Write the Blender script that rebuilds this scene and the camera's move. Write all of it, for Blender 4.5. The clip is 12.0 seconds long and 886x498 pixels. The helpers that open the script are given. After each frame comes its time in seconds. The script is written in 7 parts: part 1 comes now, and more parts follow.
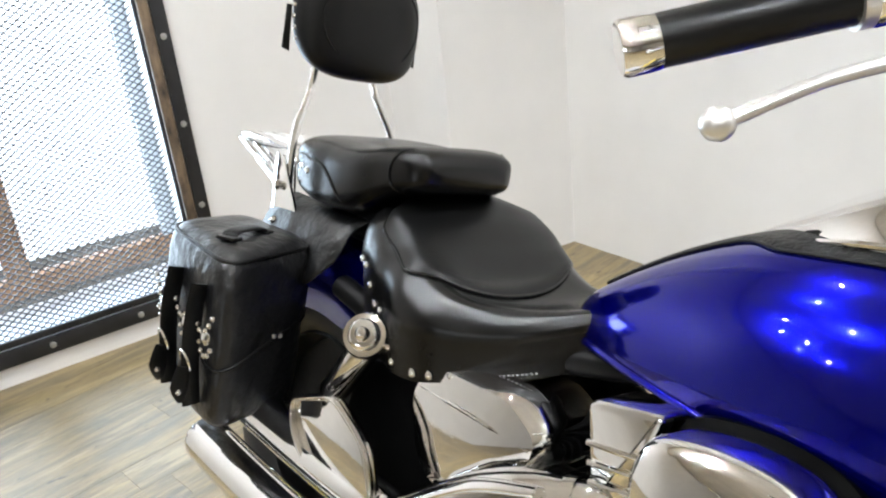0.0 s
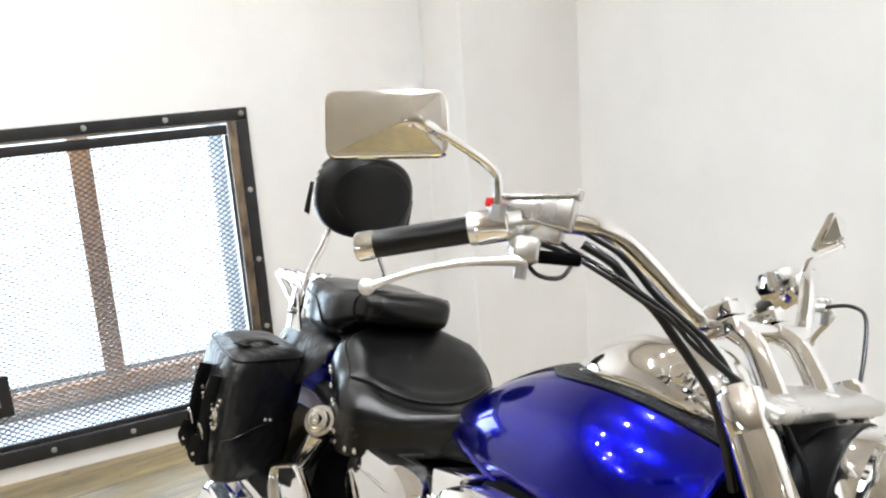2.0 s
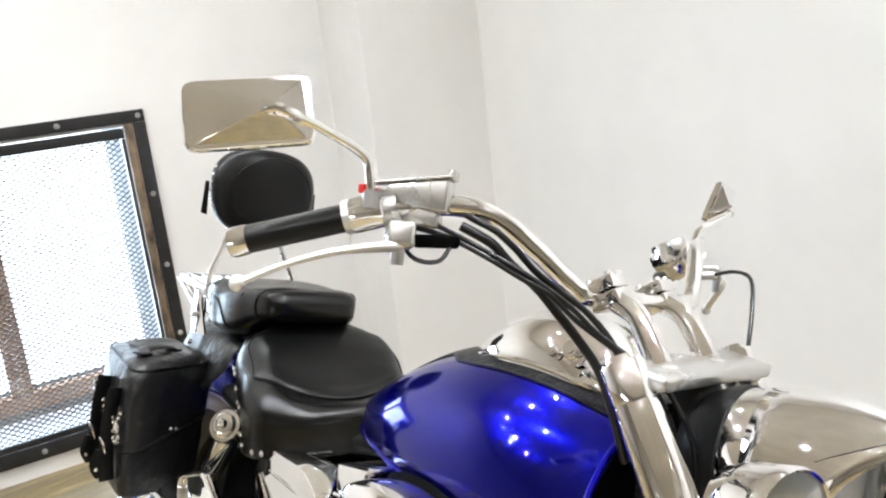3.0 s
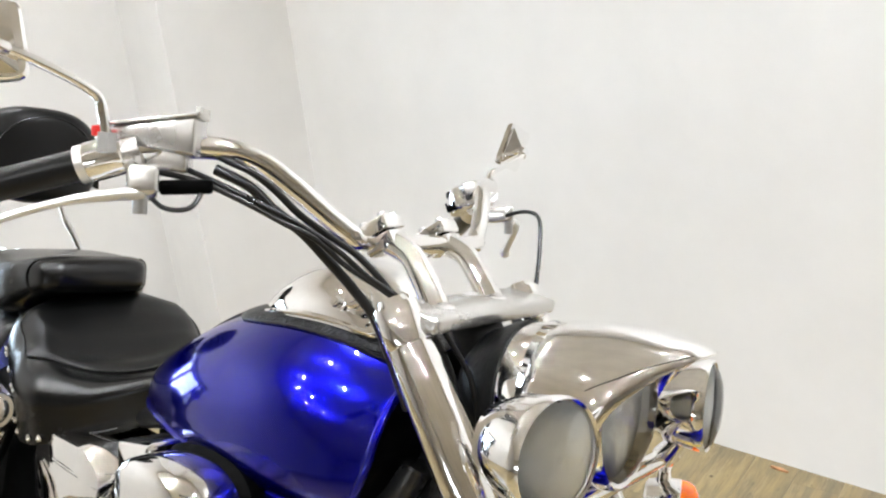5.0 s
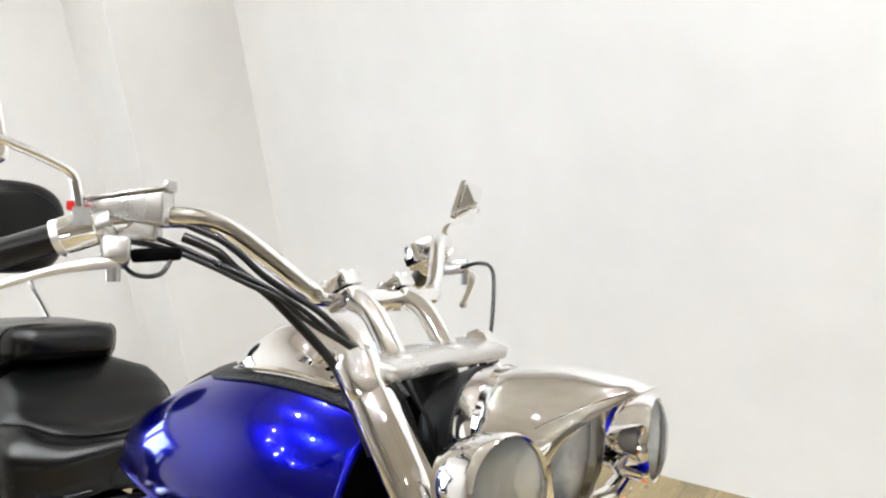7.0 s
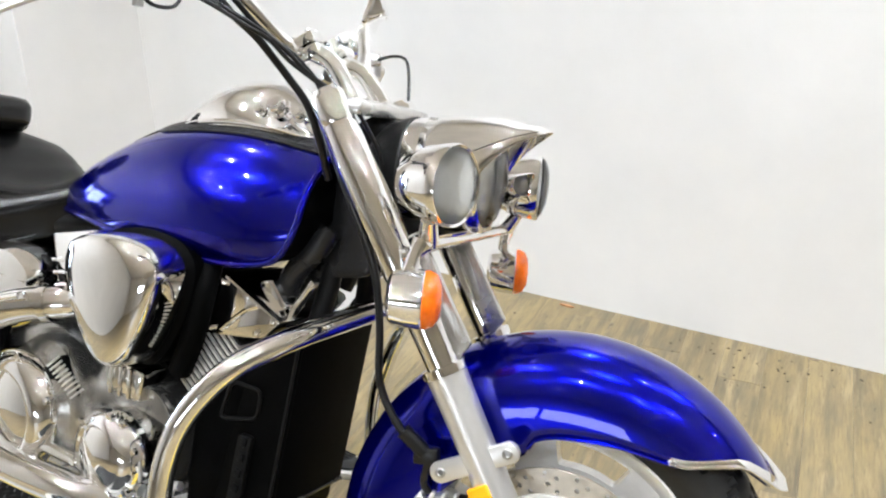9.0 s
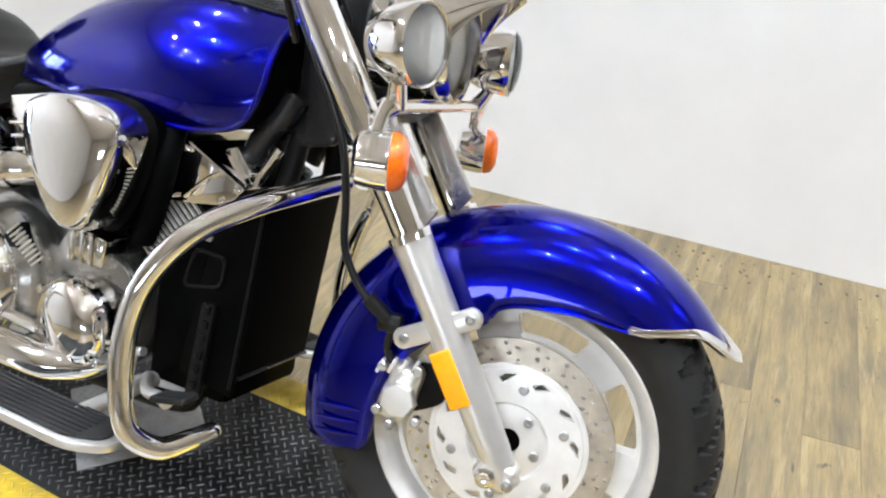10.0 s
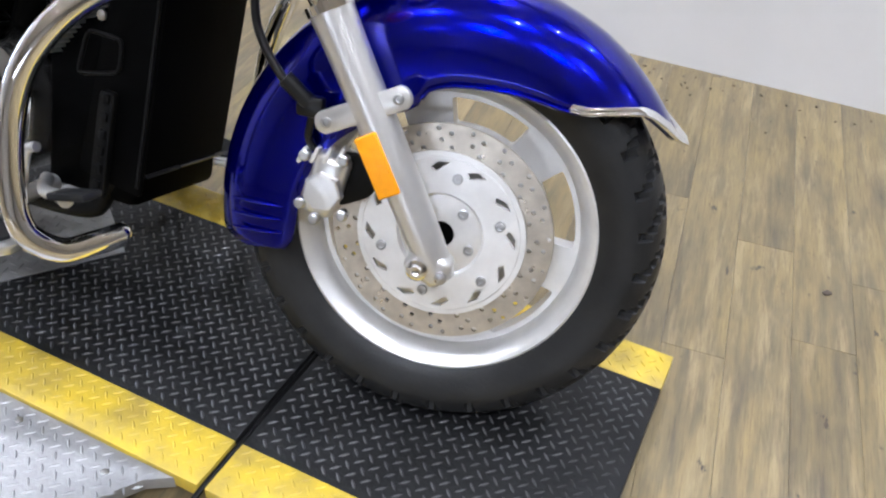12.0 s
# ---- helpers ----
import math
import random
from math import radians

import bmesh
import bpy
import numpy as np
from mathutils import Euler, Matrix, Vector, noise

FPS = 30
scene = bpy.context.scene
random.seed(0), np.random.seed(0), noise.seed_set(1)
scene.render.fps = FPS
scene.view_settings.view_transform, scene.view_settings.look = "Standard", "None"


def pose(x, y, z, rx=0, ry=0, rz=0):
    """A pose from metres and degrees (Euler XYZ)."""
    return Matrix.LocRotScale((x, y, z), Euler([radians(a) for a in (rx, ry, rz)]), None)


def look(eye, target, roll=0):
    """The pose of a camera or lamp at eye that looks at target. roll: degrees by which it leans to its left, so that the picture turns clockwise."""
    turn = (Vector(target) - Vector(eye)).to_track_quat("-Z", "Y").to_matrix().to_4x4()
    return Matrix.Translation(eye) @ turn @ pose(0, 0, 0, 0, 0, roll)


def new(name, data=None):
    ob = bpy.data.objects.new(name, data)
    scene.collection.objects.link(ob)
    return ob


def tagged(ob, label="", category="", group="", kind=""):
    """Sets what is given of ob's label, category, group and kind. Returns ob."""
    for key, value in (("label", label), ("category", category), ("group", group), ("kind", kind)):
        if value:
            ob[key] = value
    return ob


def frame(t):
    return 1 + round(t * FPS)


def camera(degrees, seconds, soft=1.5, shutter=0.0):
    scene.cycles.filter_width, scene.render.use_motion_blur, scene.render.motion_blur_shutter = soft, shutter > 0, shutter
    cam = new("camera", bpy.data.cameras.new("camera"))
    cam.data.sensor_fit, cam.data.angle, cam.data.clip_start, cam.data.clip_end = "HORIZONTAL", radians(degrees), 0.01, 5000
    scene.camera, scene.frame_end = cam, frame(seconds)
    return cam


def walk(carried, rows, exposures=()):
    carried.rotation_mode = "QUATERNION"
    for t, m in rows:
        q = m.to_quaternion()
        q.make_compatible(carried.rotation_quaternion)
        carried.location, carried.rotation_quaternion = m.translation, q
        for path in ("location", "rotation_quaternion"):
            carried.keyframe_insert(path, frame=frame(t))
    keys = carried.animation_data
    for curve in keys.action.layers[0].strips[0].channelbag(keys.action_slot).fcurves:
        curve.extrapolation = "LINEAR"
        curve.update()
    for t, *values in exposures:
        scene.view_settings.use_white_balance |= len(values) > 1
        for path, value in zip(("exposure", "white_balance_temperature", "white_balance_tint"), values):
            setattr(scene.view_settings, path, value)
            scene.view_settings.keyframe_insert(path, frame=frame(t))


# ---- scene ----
# ---- camera and walk ----
cam = camera(54.99, 12.0, soft=2.2)
PATH = [
    (0, (-0.4600, -0.5920, 1.3014), (-1.7700, 0.6952, 0.5095), -6.31),
    (0.5, (-0.2436, -0.6895, 1.3556), (-1.6821, 0.5409, 0.7100), -6.94),
    (1, (0.0429, -0.7140, 1.3746), (-1.5023, 0.3848, 0.7384), -2.74),
    (1.5, (0.1213, -0.7098, 1.4064), (-1.4496, 0.4121, 0.8834), -2.74),
    (2, (0.1354, -0.6812, 1.4252), (-1.4094, 0.5053, 0.9717), -4.16),
    (2.5, (0.1463, -0.6489, 1.4186), (-1.3415, 0.6103, 0.9701), -4.33),
    (3, (0.1600, -0.6226, 1.4072), (-1.2738, 0.6846, 0.9221), -6.60),
    (3.2, (0.1640, -0.6134, 1.3998), (-1.2324, 0.7210, 0.8808), -6.62),
    (5, (0.1850, -0.5300, 1.3568), (-0.9585, 0.9948, 0.7508), -6.59),
    (5.5, (0.1817, -0.5104, 1.3597), (-0.9269, 1.0484, 0.7755), -5.64),
    (6, (0.1936, -0.5060, 1.3708), (-0.9036, 1.0749, 0.8260), -5.86),
    (6.5, (0.2260, -0.5121, 1.3776), (-0.8931, 1.0623, 0.8588), -7.42),
    (6.7, (0.2432, -0.5261, 1.3797), (-0.8791, 1.0532, 0.8835), -7.99),
    (8.3, (0.2372, -0.9082, 1.3622), (-0.5339, 0.8260, 0.7314), -3.13),
    (8.5, (0.2373, -0.9237, 1.3503), (-0.5058, 0.8077, 0.6794), -2.33),
    (9, (0.2361, -0.9582, 1.3101), (-0.4532, 0.7405, 0.5107), -0.96),
    (9.5, (0.2411, -0.9740, 1.2718), (-0.4010, 0.6980, 0.3817), 0.37),
    (10, (0.2519, -0.9804, 1.2342), (-0.3452, 0.6664, 0.2691), 1.55),
    (10.5, (0.2611, -0.9789, 1.1872), (-0.2899, 0.6232, 0.1242), 2.51),
    (11, (0.2648, -0.9725, 1.1456), (-0.2160, 0.5960, 0.0017), 3.79),
    (11.5, (0.2630, -0.9586, 1.0996), (-0.1627, 0.5707, -0.1169), 3.21),
    (12, (0.2545, -0.9426, 1.1030), (-0.1286, 0.5668, -0.1520), 3.98),
]
EXPOSURES = [(0.0, 0.16, 6350, 10), (2.0, 0.18, 6400, 10), (6.0, 0.21, 6400, 10), (8.5, 0.28, 6250, 10), (10.0, 0.26, 6050, 11), (11.0, 0.09, 5900, 13), (12.0, -0.14, 5800, 15)]
walk(cam, [(t, look(eye, target, roll)) for t, eye, target, roll in PATH], EXPOSURES)

# ---- world and light ----
world = bpy.data.worlds.new("world")
scene.world = world
world.use_nodes = True
wn = world.node_tree
sky = wn.nodes.new("ShaderNodeTexSky")
sky.sky_type = "NISHITA"
sky.sun_disc = False
sky.sun_elevation = radians(38)
sky.sun_rotation = radians(250)
wn.nodes["Background"].inputs["Strength"].default_value = 0.12
wn.links.new(sky.outputs["Color"], wn.nodes["Background"].inputs["Color"])


def lamp(name, kind, energy, matrix, color=(1, 1, 1)):
    data = bpy.data.lights.new(name, kind)
    data.energy = energy
    data.color = color
    ob = new(name, data)
    ob.matrix_world = matrix
    return ob


sun = lamp("sun", "SUN", 1.0, look((0, 0, 0), (-0.6, 0.5, -0.6)), (1.0, 0.96, 0.9))
sun.data.angle = radians(12)

# ---- places: the two frames of the leaning motorcycle ----
FRONT = Matrix.Translation((0.0, 0.093, 0.304)) @ pose(0, 0, 0, 0, 0, 3.0) @ pose(0, 0, 0, -17.3) @ Matrix.Translation((0, 0, -0.328))
BODY = Matrix.Translation((-0.42, 0.278, 0.803)) @ pose(0, 0, 0, 0, 0, -7.0) @ pose(0, 0, 0, -18.0) @ Matrix.Translation((0.42, 0, -0.85))
FLOOR_Z = -0.07
WINDOW_WATTS, SOUTH_GLOW_WATTS = 15.0, 24.0
LAMP_TINT = (0.945, 0.975, 1.0)

# ---- materials ----
def nodes_of(m):
    m.use_nodes = True
    t = m.node_tree
    return t, t.nodes["Principled BSDF"]


def material(name, color, rough=0.5, metal=0.0, vary=0.08, scale=18.0, fine=0.0, fine_scale=220.0, rough_vary=0.08,
             coat=0.0, coat_rough=0.03, spec=0.5, tint=None, stretch=None, pieces=0.0, depth=0.002):
    """A surface with slow stains, a fine grain in relief and uneven gloss."""
    m = bpy.data.materials.new(name)
    t, p = nodes_of(m)
    tc = t.nodes.new("ShaderNodeTexCoord")
    mp = t.nodes.new("ShaderNodeMapping")
    if stretch:
        mp.inputs["Scale"].default_value = stretch
    t.links.new(tc.outputs["Object"], mp.inputs["Vector"])
    big = t.nodes.new("ShaderNodeTexNoise")
    big.inputs["Scale"].default_value = scale
    big.inputs["Detail"].default_value = 6
    big.inputs["Roughness"].default_value = 0.6
    t.links.new(mp.outputs["Vector"], big.inputs["Vector"])
    ramp = t.nodes.new("ShaderNodeMix")
    ramp.data_type = "RGBA"
    other = tint if tint else tuple(max(0.0, c * (1 - 2.5 * vary)) for c in color)
    ramp.inputs["A"].default_value = (*[min(1.0, c * (1 + vary)) for c in color], 1)
    ramp.inputs["B"].default_value = (*other, 1)
    mr = t.nodes.new("ShaderNodeMapRange")
    mr.inputs["From Min"].default_value = 0.35
    mr.inputs["From Max"].default_value = 0.75
    t.links.new(big.outputs["Fac"], mr.inputs["Value"])
    t.links.new(mr.outputs["Result"], ramp.inputs["Factor"])
    last = ramp.outputs["Result"]
    if pieces:
        info = t.nodes.new("ShaderNodeObjectInfo")
        hsv = t.nodes.new("ShaderNodeHueSaturation")
        r2 = t.nodes.new("ShaderNodeMapRange")
        r2.inputs["To Min"].default_value = 1 - pieces
        r2.inputs["To Max"].default_value = 1 + pieces
        t.links.new(info.outputs["Random"], r2.inputs["Value"])
        t.links.new(r2.outputs["Result"], hsv.inputs["Value"])
        t.links.new(last, hsv.inputs["Color"])
        last = hsv.outputs["Color"]
    t.links.new(last, p.inputs["Base Color"])
    rr = t.nodes.new("ShaderNodeMapRange")
    rr.inputs["To Min"].default_value = max(0.01, rough - rough_vary)
    rr.inputs["To Max"].default_value = min(1.0, rough + rough_vary)
    t.links.new(big.outputs["Fac"], rr.inputs["Value"])
    t.links.new(rr.outputs["Result"], p.inputs["Roughness"])
    p.inputs["Metallic"].default_value = metal
    p.inputs["Coat Weight"].default_value = coat
    p.inputs["Coat Roughness"].default_value = coat_rough
    p.inputs["Specular IOR Level"].default_value = spec
    if fine:
        grain = t.nodes.new("ShaderNodeTexNoise")
        grain.inputs["Scale"].default_value = fine_scale
        grain.inputs["Detail"].default_value = 4
        t.links.new(mp.outputs["Vector"], grain.inputs["Vector"])
        bump = t.nodes.new("ShaderNodeBump")
        bump.inputs["Strength"].default_value = fine
        bump.inputs["Distance"].default_value = depth
        t.links.new(grain.outputs["Fac"], bump.inputs["Height"])
        t.links.new(bump.outputs["Normal"], p.inputs["Normal"])
    return m


def glowing(name, color, strength):
    m = bpy.data.materials.new(name)
    t, p = nodes_of(m)
    p.inputs["Base Color"].default_value = (*color, 1)
    p.inputs["Emission Color"].default_value = (*color, 1)
    p.inputs["Emission Strength"].default_value = strength
    return m


def glass(name, color=(1, 1, 1), rough=0.02, ior=1.45):
    m = bpy.data.materials.new(name)
    t, p = nodes_of(m)
    p.inputs["Base Color"].default_value = (*color, 1)
    p.inputs["Transmission Weight"].default_value = 1.0
    p.inputs["Roughness"].default_value = rough
    p.inputs["IOR"].default_value = ior
    return m


def clear_cover(name, ior=1.5):
    """Thin clear glass: it lets everything through and mirrors by the angle."""
    m = bpy.data.materials.new(name)
    t, p = nodes_of(m)
    out = t.nodes["Material Output"]
    through_it, gloss = t.nodes.new("ShaderNodeBsdfTransparent"), t.nodes.new("ShaderNodeBsdfGlossy")
    through_it.inputs["Color"].default_value = (0.95, 0.97, 0.98, 1)
    gloss.inputs["Roughness"].default_value = 0.03
    edge, mix = t.nodes.new("ShaderNodeFresnel"), t.nodes.new("ShaderNodeMixShader")
    edge.inputs["IOR"].default_value = ior
    t.links.new(edge.outputs["Fac"], mix.inputs["Fac"])
    t.links.new(through_it.outputs["BSDF"], mix.inputs[1])
    t.links.new(gloss.outputs["BSDF"], mix.inputs[2])
    t.links.new(mix.outputs["Shader"], out.inputs["Surface"])
    return m


WALL_PAINT = material("wall_paint", (0.80, 0.79, 0.775), 0.55, vary=0.02, scale=3.0, fine=0.12, fine_scale=160)
DIM_PAINT = material("beige_paint", (0.70, 0.67, 0.62), 0.6, vary=0.06, scale=2.0, fine=0.1)
CEILING_PAINT = material("ceiling_paint", (0.74, 0.705, 0.655), 0.7, vary=0.05, scale=2.0, fine=0.1)
WOOD_TRIM = material("weathered_wood", (0.19, 0.135, 0.085), 0.65, vary=0.2, scale=11, fine=0.5, fine_scale=90, stretch=(2.6, 2.6, 0.9), tint=(0.022, 0.018, 0.015))
MULLION_WOOD = material("oiled_wood", (0.44, 0.215, 0.10), 0.5, vary=0.15, scale=8, fine=0.3, fine_scale=80, stretch=(7, 7, 0.5))
BLACK_STEEL = material("black_steel", (0.004, 0.004, 0.004), 0.42, metal=0.0, vary=0.2, scale=14, fine=0.25, fine_scale=150, spec=0.15)
CAGE_STEEL = material("cage_steel", (0.020, 0.020, 0.021), 0.45, vary=0.25, scale=7, fine=0.25, fine_scale=150, spec=0.4)
BOLT_STEEL = material("bolt_steel", (0.55, 0.55, 0.55), 0.3, metal=1.0, vary=0.1, fine=0.1)
SILL_PAINT = material("sill_paint", (0.72, 0.74, 0.78), 0.45, vary=0.06, scale=6, fine=0.1)
def plank_material(name):
    """Weathered oak print: long streaks, knots, blotches and dull gloss, told apart plank by plank."""
    m = bpy.data.materials.new(name)
    t, p = nodes_of(m)
    tc, info = t.nodes.new("ShaderNodeTexCoord"), t.nodes.new("ShaderNodeObjectInfo")
    off = t.nodes.new("ShaderNodeVectorMath")
    off.operation = "MULTIPLY_ADD"
    off.inputs[1].default_value = (1, 1, 1)
    shift = t.nodes.new("ShaderNodeCombineXYZ")
    far = t.nodes.new("ShaderNodeMath")
    far.operation = "MULTIPLY"
    far.inputs[1].default_value = 37.0
    t.links.new(info.outputs["Random"], far.inputs[0])
    for k in ("X", "Y", "Z"):
        t.links.new(far.outputs[0], shift.inputs[k])
    t.links.new(tc.outputs["Object"], off.inputs[0])
    t.links.new(shift.outputs[0], off.inputs[2])

    def noise(scale, stretch, detail, lo, hi):
        mp, n, r = t.nodes.new("ShaderNodeMapping"), t.nodes.new("ShaderNodeTexNoise"), t.nodes.new("ShaderNodeMapRange")
        mp.inputs["Scale"].default_value = stretch
        n.inputs["Scale"].default_value, n.inputs["Detail"].default_value, n.inputs["Roughness"].default_value = scale, detail, 0.65
        r.inputs["From Min"].default_value, r.inputs["From Max"].default_value = lo, hi
        t.links.new(off.outputs[0], mp.inputs["Vector"])
        t.links.new(mp.outputs["Vector"], n.inputs["Vector"])
        t.links.new(n.outputs["Fac"], r.inputs["Value"])
        return r.outputs["Result"]

    def mix(fac, a, b):
        x = t.nodes.new("ShaderNodeMix")
        x.data_type = "RGBA"
        t.links.new(fac, x.inputs["Factor"])
        for v, key in ((a, "A"), (b, "B")):
            if isinstance(v, tuple):
                x.inputs[key].default_value = (*v, 1)
            else:
                t.links.new(v, x.inputs[key])
        return x.outputs["Result"]

    base = mix(noise(5.0, (1.6, 0.5, 1), 4, 0.35, 0.65), (0.310, 0.230, 0.102), (0.180, 0.144, 0.082))
    streaks = mix(noise(6.0, (6.0, 0.5, 1), 8, 0.42, 0.78), base, (0.095, 0.078, 0.056))
    pale = mix(noise(7.0, (4.0, 0.45, 1), 5, 0.52, 0.74), streaks, (0.37, 0.285, 0.150))
    knots = mix(noise(17.0, (1.7, 0.8, 1), 4, 0.655, 0.71), pale, (0.07, 0.055, 0.04))
    knots = mix(noise(30.0, (9.0, 0.45, 1), 6, 0.52, 0.80), knots, (0.10, 0.077, 0.045))
    hsv, r2 = t.nodes.new("ShaderNodeHueSaturation"), t.nodes.new("ShaderNodeMapRange")
    r2.inputs["To Min"].default_value, r2.inputs["To Max"].default_value = 0.84, 1.02
    t.links.new(info.outputs["Random"], r2.inputs["Value"])
    t.links.new(r2.outputs["Result"], hsv.inputs["Value"])
    t.links.new(knots, hsv.inputs["Color"])
    t.links.new(hsv.outputs["Color"], p.inputs["Base Color"])
    p.inputs["Roughness"].default_value = 0.33
    p.inputs["Specular IOR Level"].default_value = 0.5
    grain, bump = noise(40.0, (6.0, 0.5, 1), 5, 0.2, 0.8), t.nodes.new("ShaderNodeBump")
    bump.inputs["Strength"].default_value, bump.inputs["Distance"].default_value = 0.3, 0.001
    t.links.new(grain, bump.inputs["Height"])
    t.links.new(bump.outputs["Normal"], p.inputs["Normal"])
    return m


PLANK = plank_material("vinyl_plank")
SCREED = material("screed", (0.10, 0.08, 0.06), 0.8, vary=0.1, scale=8)
CHROME = material("chrome", (0.93, 0.925, 0.92), 0.04, metal=1.0, vary=0.01, scale=8, rough_vary=0.025, fine=0.05, fine_scale=30, depth=0.003)
SATIN = material("satin_aluminium", (0.82, 0.81, 0.79), 0.32, metal=0.85, vary=0.04, scale=12, fine=0.06, fine_scale=300)
CAST = material("cast_silver", (0.87, 0.86, 0.84), 0.36, metal=0.6, vary=0.05, scale=14, fine=0.15, fine_scale=240)
DISC_STEEL = material("disc_steel", (0.60, 0.55, 0.47), 0.30, metal=0.9, vary=0.12, scale=30, fine=0.1, fine_scale=200)
ENGINE_GREY = material("engine_grey", (0.46, 0.45, 0.43), 0.22, metal=0.95, vary=0.10, scale=12, fine=0.12)
BLUE = material("candy_blue", (0.0008, 0.0018, 0.25), 0.17, metal=0.87, vary=0.02, scale=60, rough_vary=0.0, coat=1.0, coat_rough=0.01)
BLUE.node_tree.nodes["Principled BSDF"].inputs["Specular Tint"].default_value = (0.02, 0.03, 0.6, 1)
BLUE.node_tree.nodes["Principled BSDF"].inputs["Coat IOR"].default_value = 1.41
LEATHER = material("black_leather", (0.003, 0.003, 0.003), 0.34, vary=0.2, scale=9, fine=0.22, fine_scale=260, rough_vary=0.06, spec=0.26)
VINYL = material("black_vinyl", (0.0025, 0.0025, 0.0025), 0.25, vary=0.15, scale=10, fine=0.12, fine_scale=300, rough_vary=0.07, spec=0.34)
RUBBER = material("tyre_rubber", (0.016, 0.016, 0.016), 0.44, vary=0.2, scale=16, fine=0.25, fine_scale=180, spec=0.34)
GRIP = material("grip_rubber", (0.004, 0.004, 0.004), 0.33, vary=0.15, scale=16, fine=0.15, fine_scale=300, spec=0.3)
BLACK_PLASTIC = material("black_plastic", (0.0015, 0.0015, 0.0015), 0.5, vary=0.2, scale=14, fine=0.15, spec=0.025)
GREY_PLASTIC = material("grey_plastic", (0.010, 0.010, 0.0105), 0.27, vary=0.12, scale=10, fine=0.2, spec=0.5)
CABLE = material("cable_black", (0.004, 0.004, 0.004), 0.30, vary=0.15, scale=30, spec=0.40)
AMBER = material("amber_lens", (0.82, 0.16, 0.005), 0.14, vary=0.15, scale=40, coat=0.3, tint=(0.55, 0.07, 0.0))
REFLECTOR = material("orange_reflector", (0.95, 0.36, 0.0), 0.25, vary=0.05, scale=80, fine=0.3, fine_scale=500)
RED = material("red_switch", (0.75, 0.02, 0.02), 0.35, vary=0.05)
LENS = clear_cover("lens_glass")
PANE = glass("window_glass", (1, 1, 1), 0.0, 1.1)
MAT_BLACK = material("black_checker_paint", (0.011, 0.011, 0.0114), 0.38, vary=0.3, scale=5, fine=0.6, fine_scale=120, rough_vary=0.22, tint=(0.0025, 0.0025, 0.0025), spec=0.25)
MAT_YELLOW = material("yellow_checker_paint", (0.62, 0.44, 0.030), 0.44, vary=0.12, scale=13, fine=0.3, fine_scale=120, rough_vary=0.14, tint=(0.33, 0.245, 0.06))
MAT_STEEL = material("bare_checker_steel", (0.34, 0.34, 0.34), 0.42, metal=0.5, vary=0.16, scale=8, fine=0.35, fine_scale=140)
LAMP_GLOW = glowing("lamp_glow", (1.0, 0.97, 0.93), 1400.0)
DULL_ALLOY = material("dull_alloy", (0.62, 0.61, 0.59), 0.27, metal=0.9, vary=0.03, scale=12, fine=0.03, fine_scale=300, rough_vary=0.02)
MESH_STEEL = material("mesh_steel", (0.06, 0.065, 0.07), 0.45, vary=0.2, scale=14, spec=0.4)
TOOLED = material("tooled_leather", (0.006, 0.006, 0.006), 0.36, vary=0.4, scale=60, fine=1.0, fine_scale=150, spec=0.22, depth=0.004)
BOWL = material("reflector_bowl", (0.95, 0.95, 0.95), 0.36, metal=1.0, vary=0.03, scale=30, fine=0.6, fine_scale=38, depth=0.004)
DAY = glowing("daylight", (0.86, 0.93, 1.0), 1.7)
BAG_LEATHER = material("soft_leather", (0.006, 0.006, 0.0065), 0.33, vary=0.2, scale=9, fine=0.8, fine_scale=15, rough_vary=0.1, spec=0.5, depth=0.016)
MAT_WORN = material("worn_checker_paint", (0.075, 0.075, 0.075), 0.30, vary=0.4, scale=5, fine=0.3, fine_scale=120, tint=(0.006, 0.006, 0.006), spec=0.4)

# ---- shaping helpers ----
PLACE = {}


def mesh_from(bm, name, smooth=38):
    bmesh.ops.recalc_face_normals(bm, faces=bm.faces)
    me = bpy.data.meshes.new(name)
    bm.to_mesh(me)
    bm.free()
    if smooth:
        me.shade_smooth()
        me.set_sharp_from_angle(angle=radians(smooth))
    return me


def thing(name, label, category, at=(0, 0, 0), group="", kind=""):
    ob = new(name)
    ob.empty_display_size = 0.1
    PLACE[ob] = Matrix.Translation(at)
    ob.matrix_basis = PLACE[ob]
    return tagged(ob, label, category, group, kind)


def part(name, bm, material_, parent, label="", at=None, smooth=38):
    me = bm if isinstance(bm, bpy.types.Mesh) else mesh_from(bm, name, smooth)
    if not me.materials:
        me.materials.append(material_)
    ob = new(name, me)
    m = at if at is not None else Matrix()
    PLACE[ob] = m
    if parent is not None:
        ob.parent = parent
        ob.matrix_basis = PLACE[parent].inverted() @ m
    else:
        ob.matrix_basis = m
    return tagged(ob, label)


def smooth_path(pts, n=6):
    pts = [Vector(p) for p in pts]
    out = []
    for i in range(len(pts) - 1):
        a, b, c, d = pts[max(i - 1, 0)], pts[i], pts[i + 1], pts[min(i + 2, len(pts) - 1)]
        for k in range(n):
            t = k / n
            out.append(0.5 * ((2 * b) + (c - a) * t + (2 * a - 5 * b + 4 * c - d) * t * t + (3 * b - a - 3 * c + d) * t ** 3))
    out.append(pts[-1])
    return out


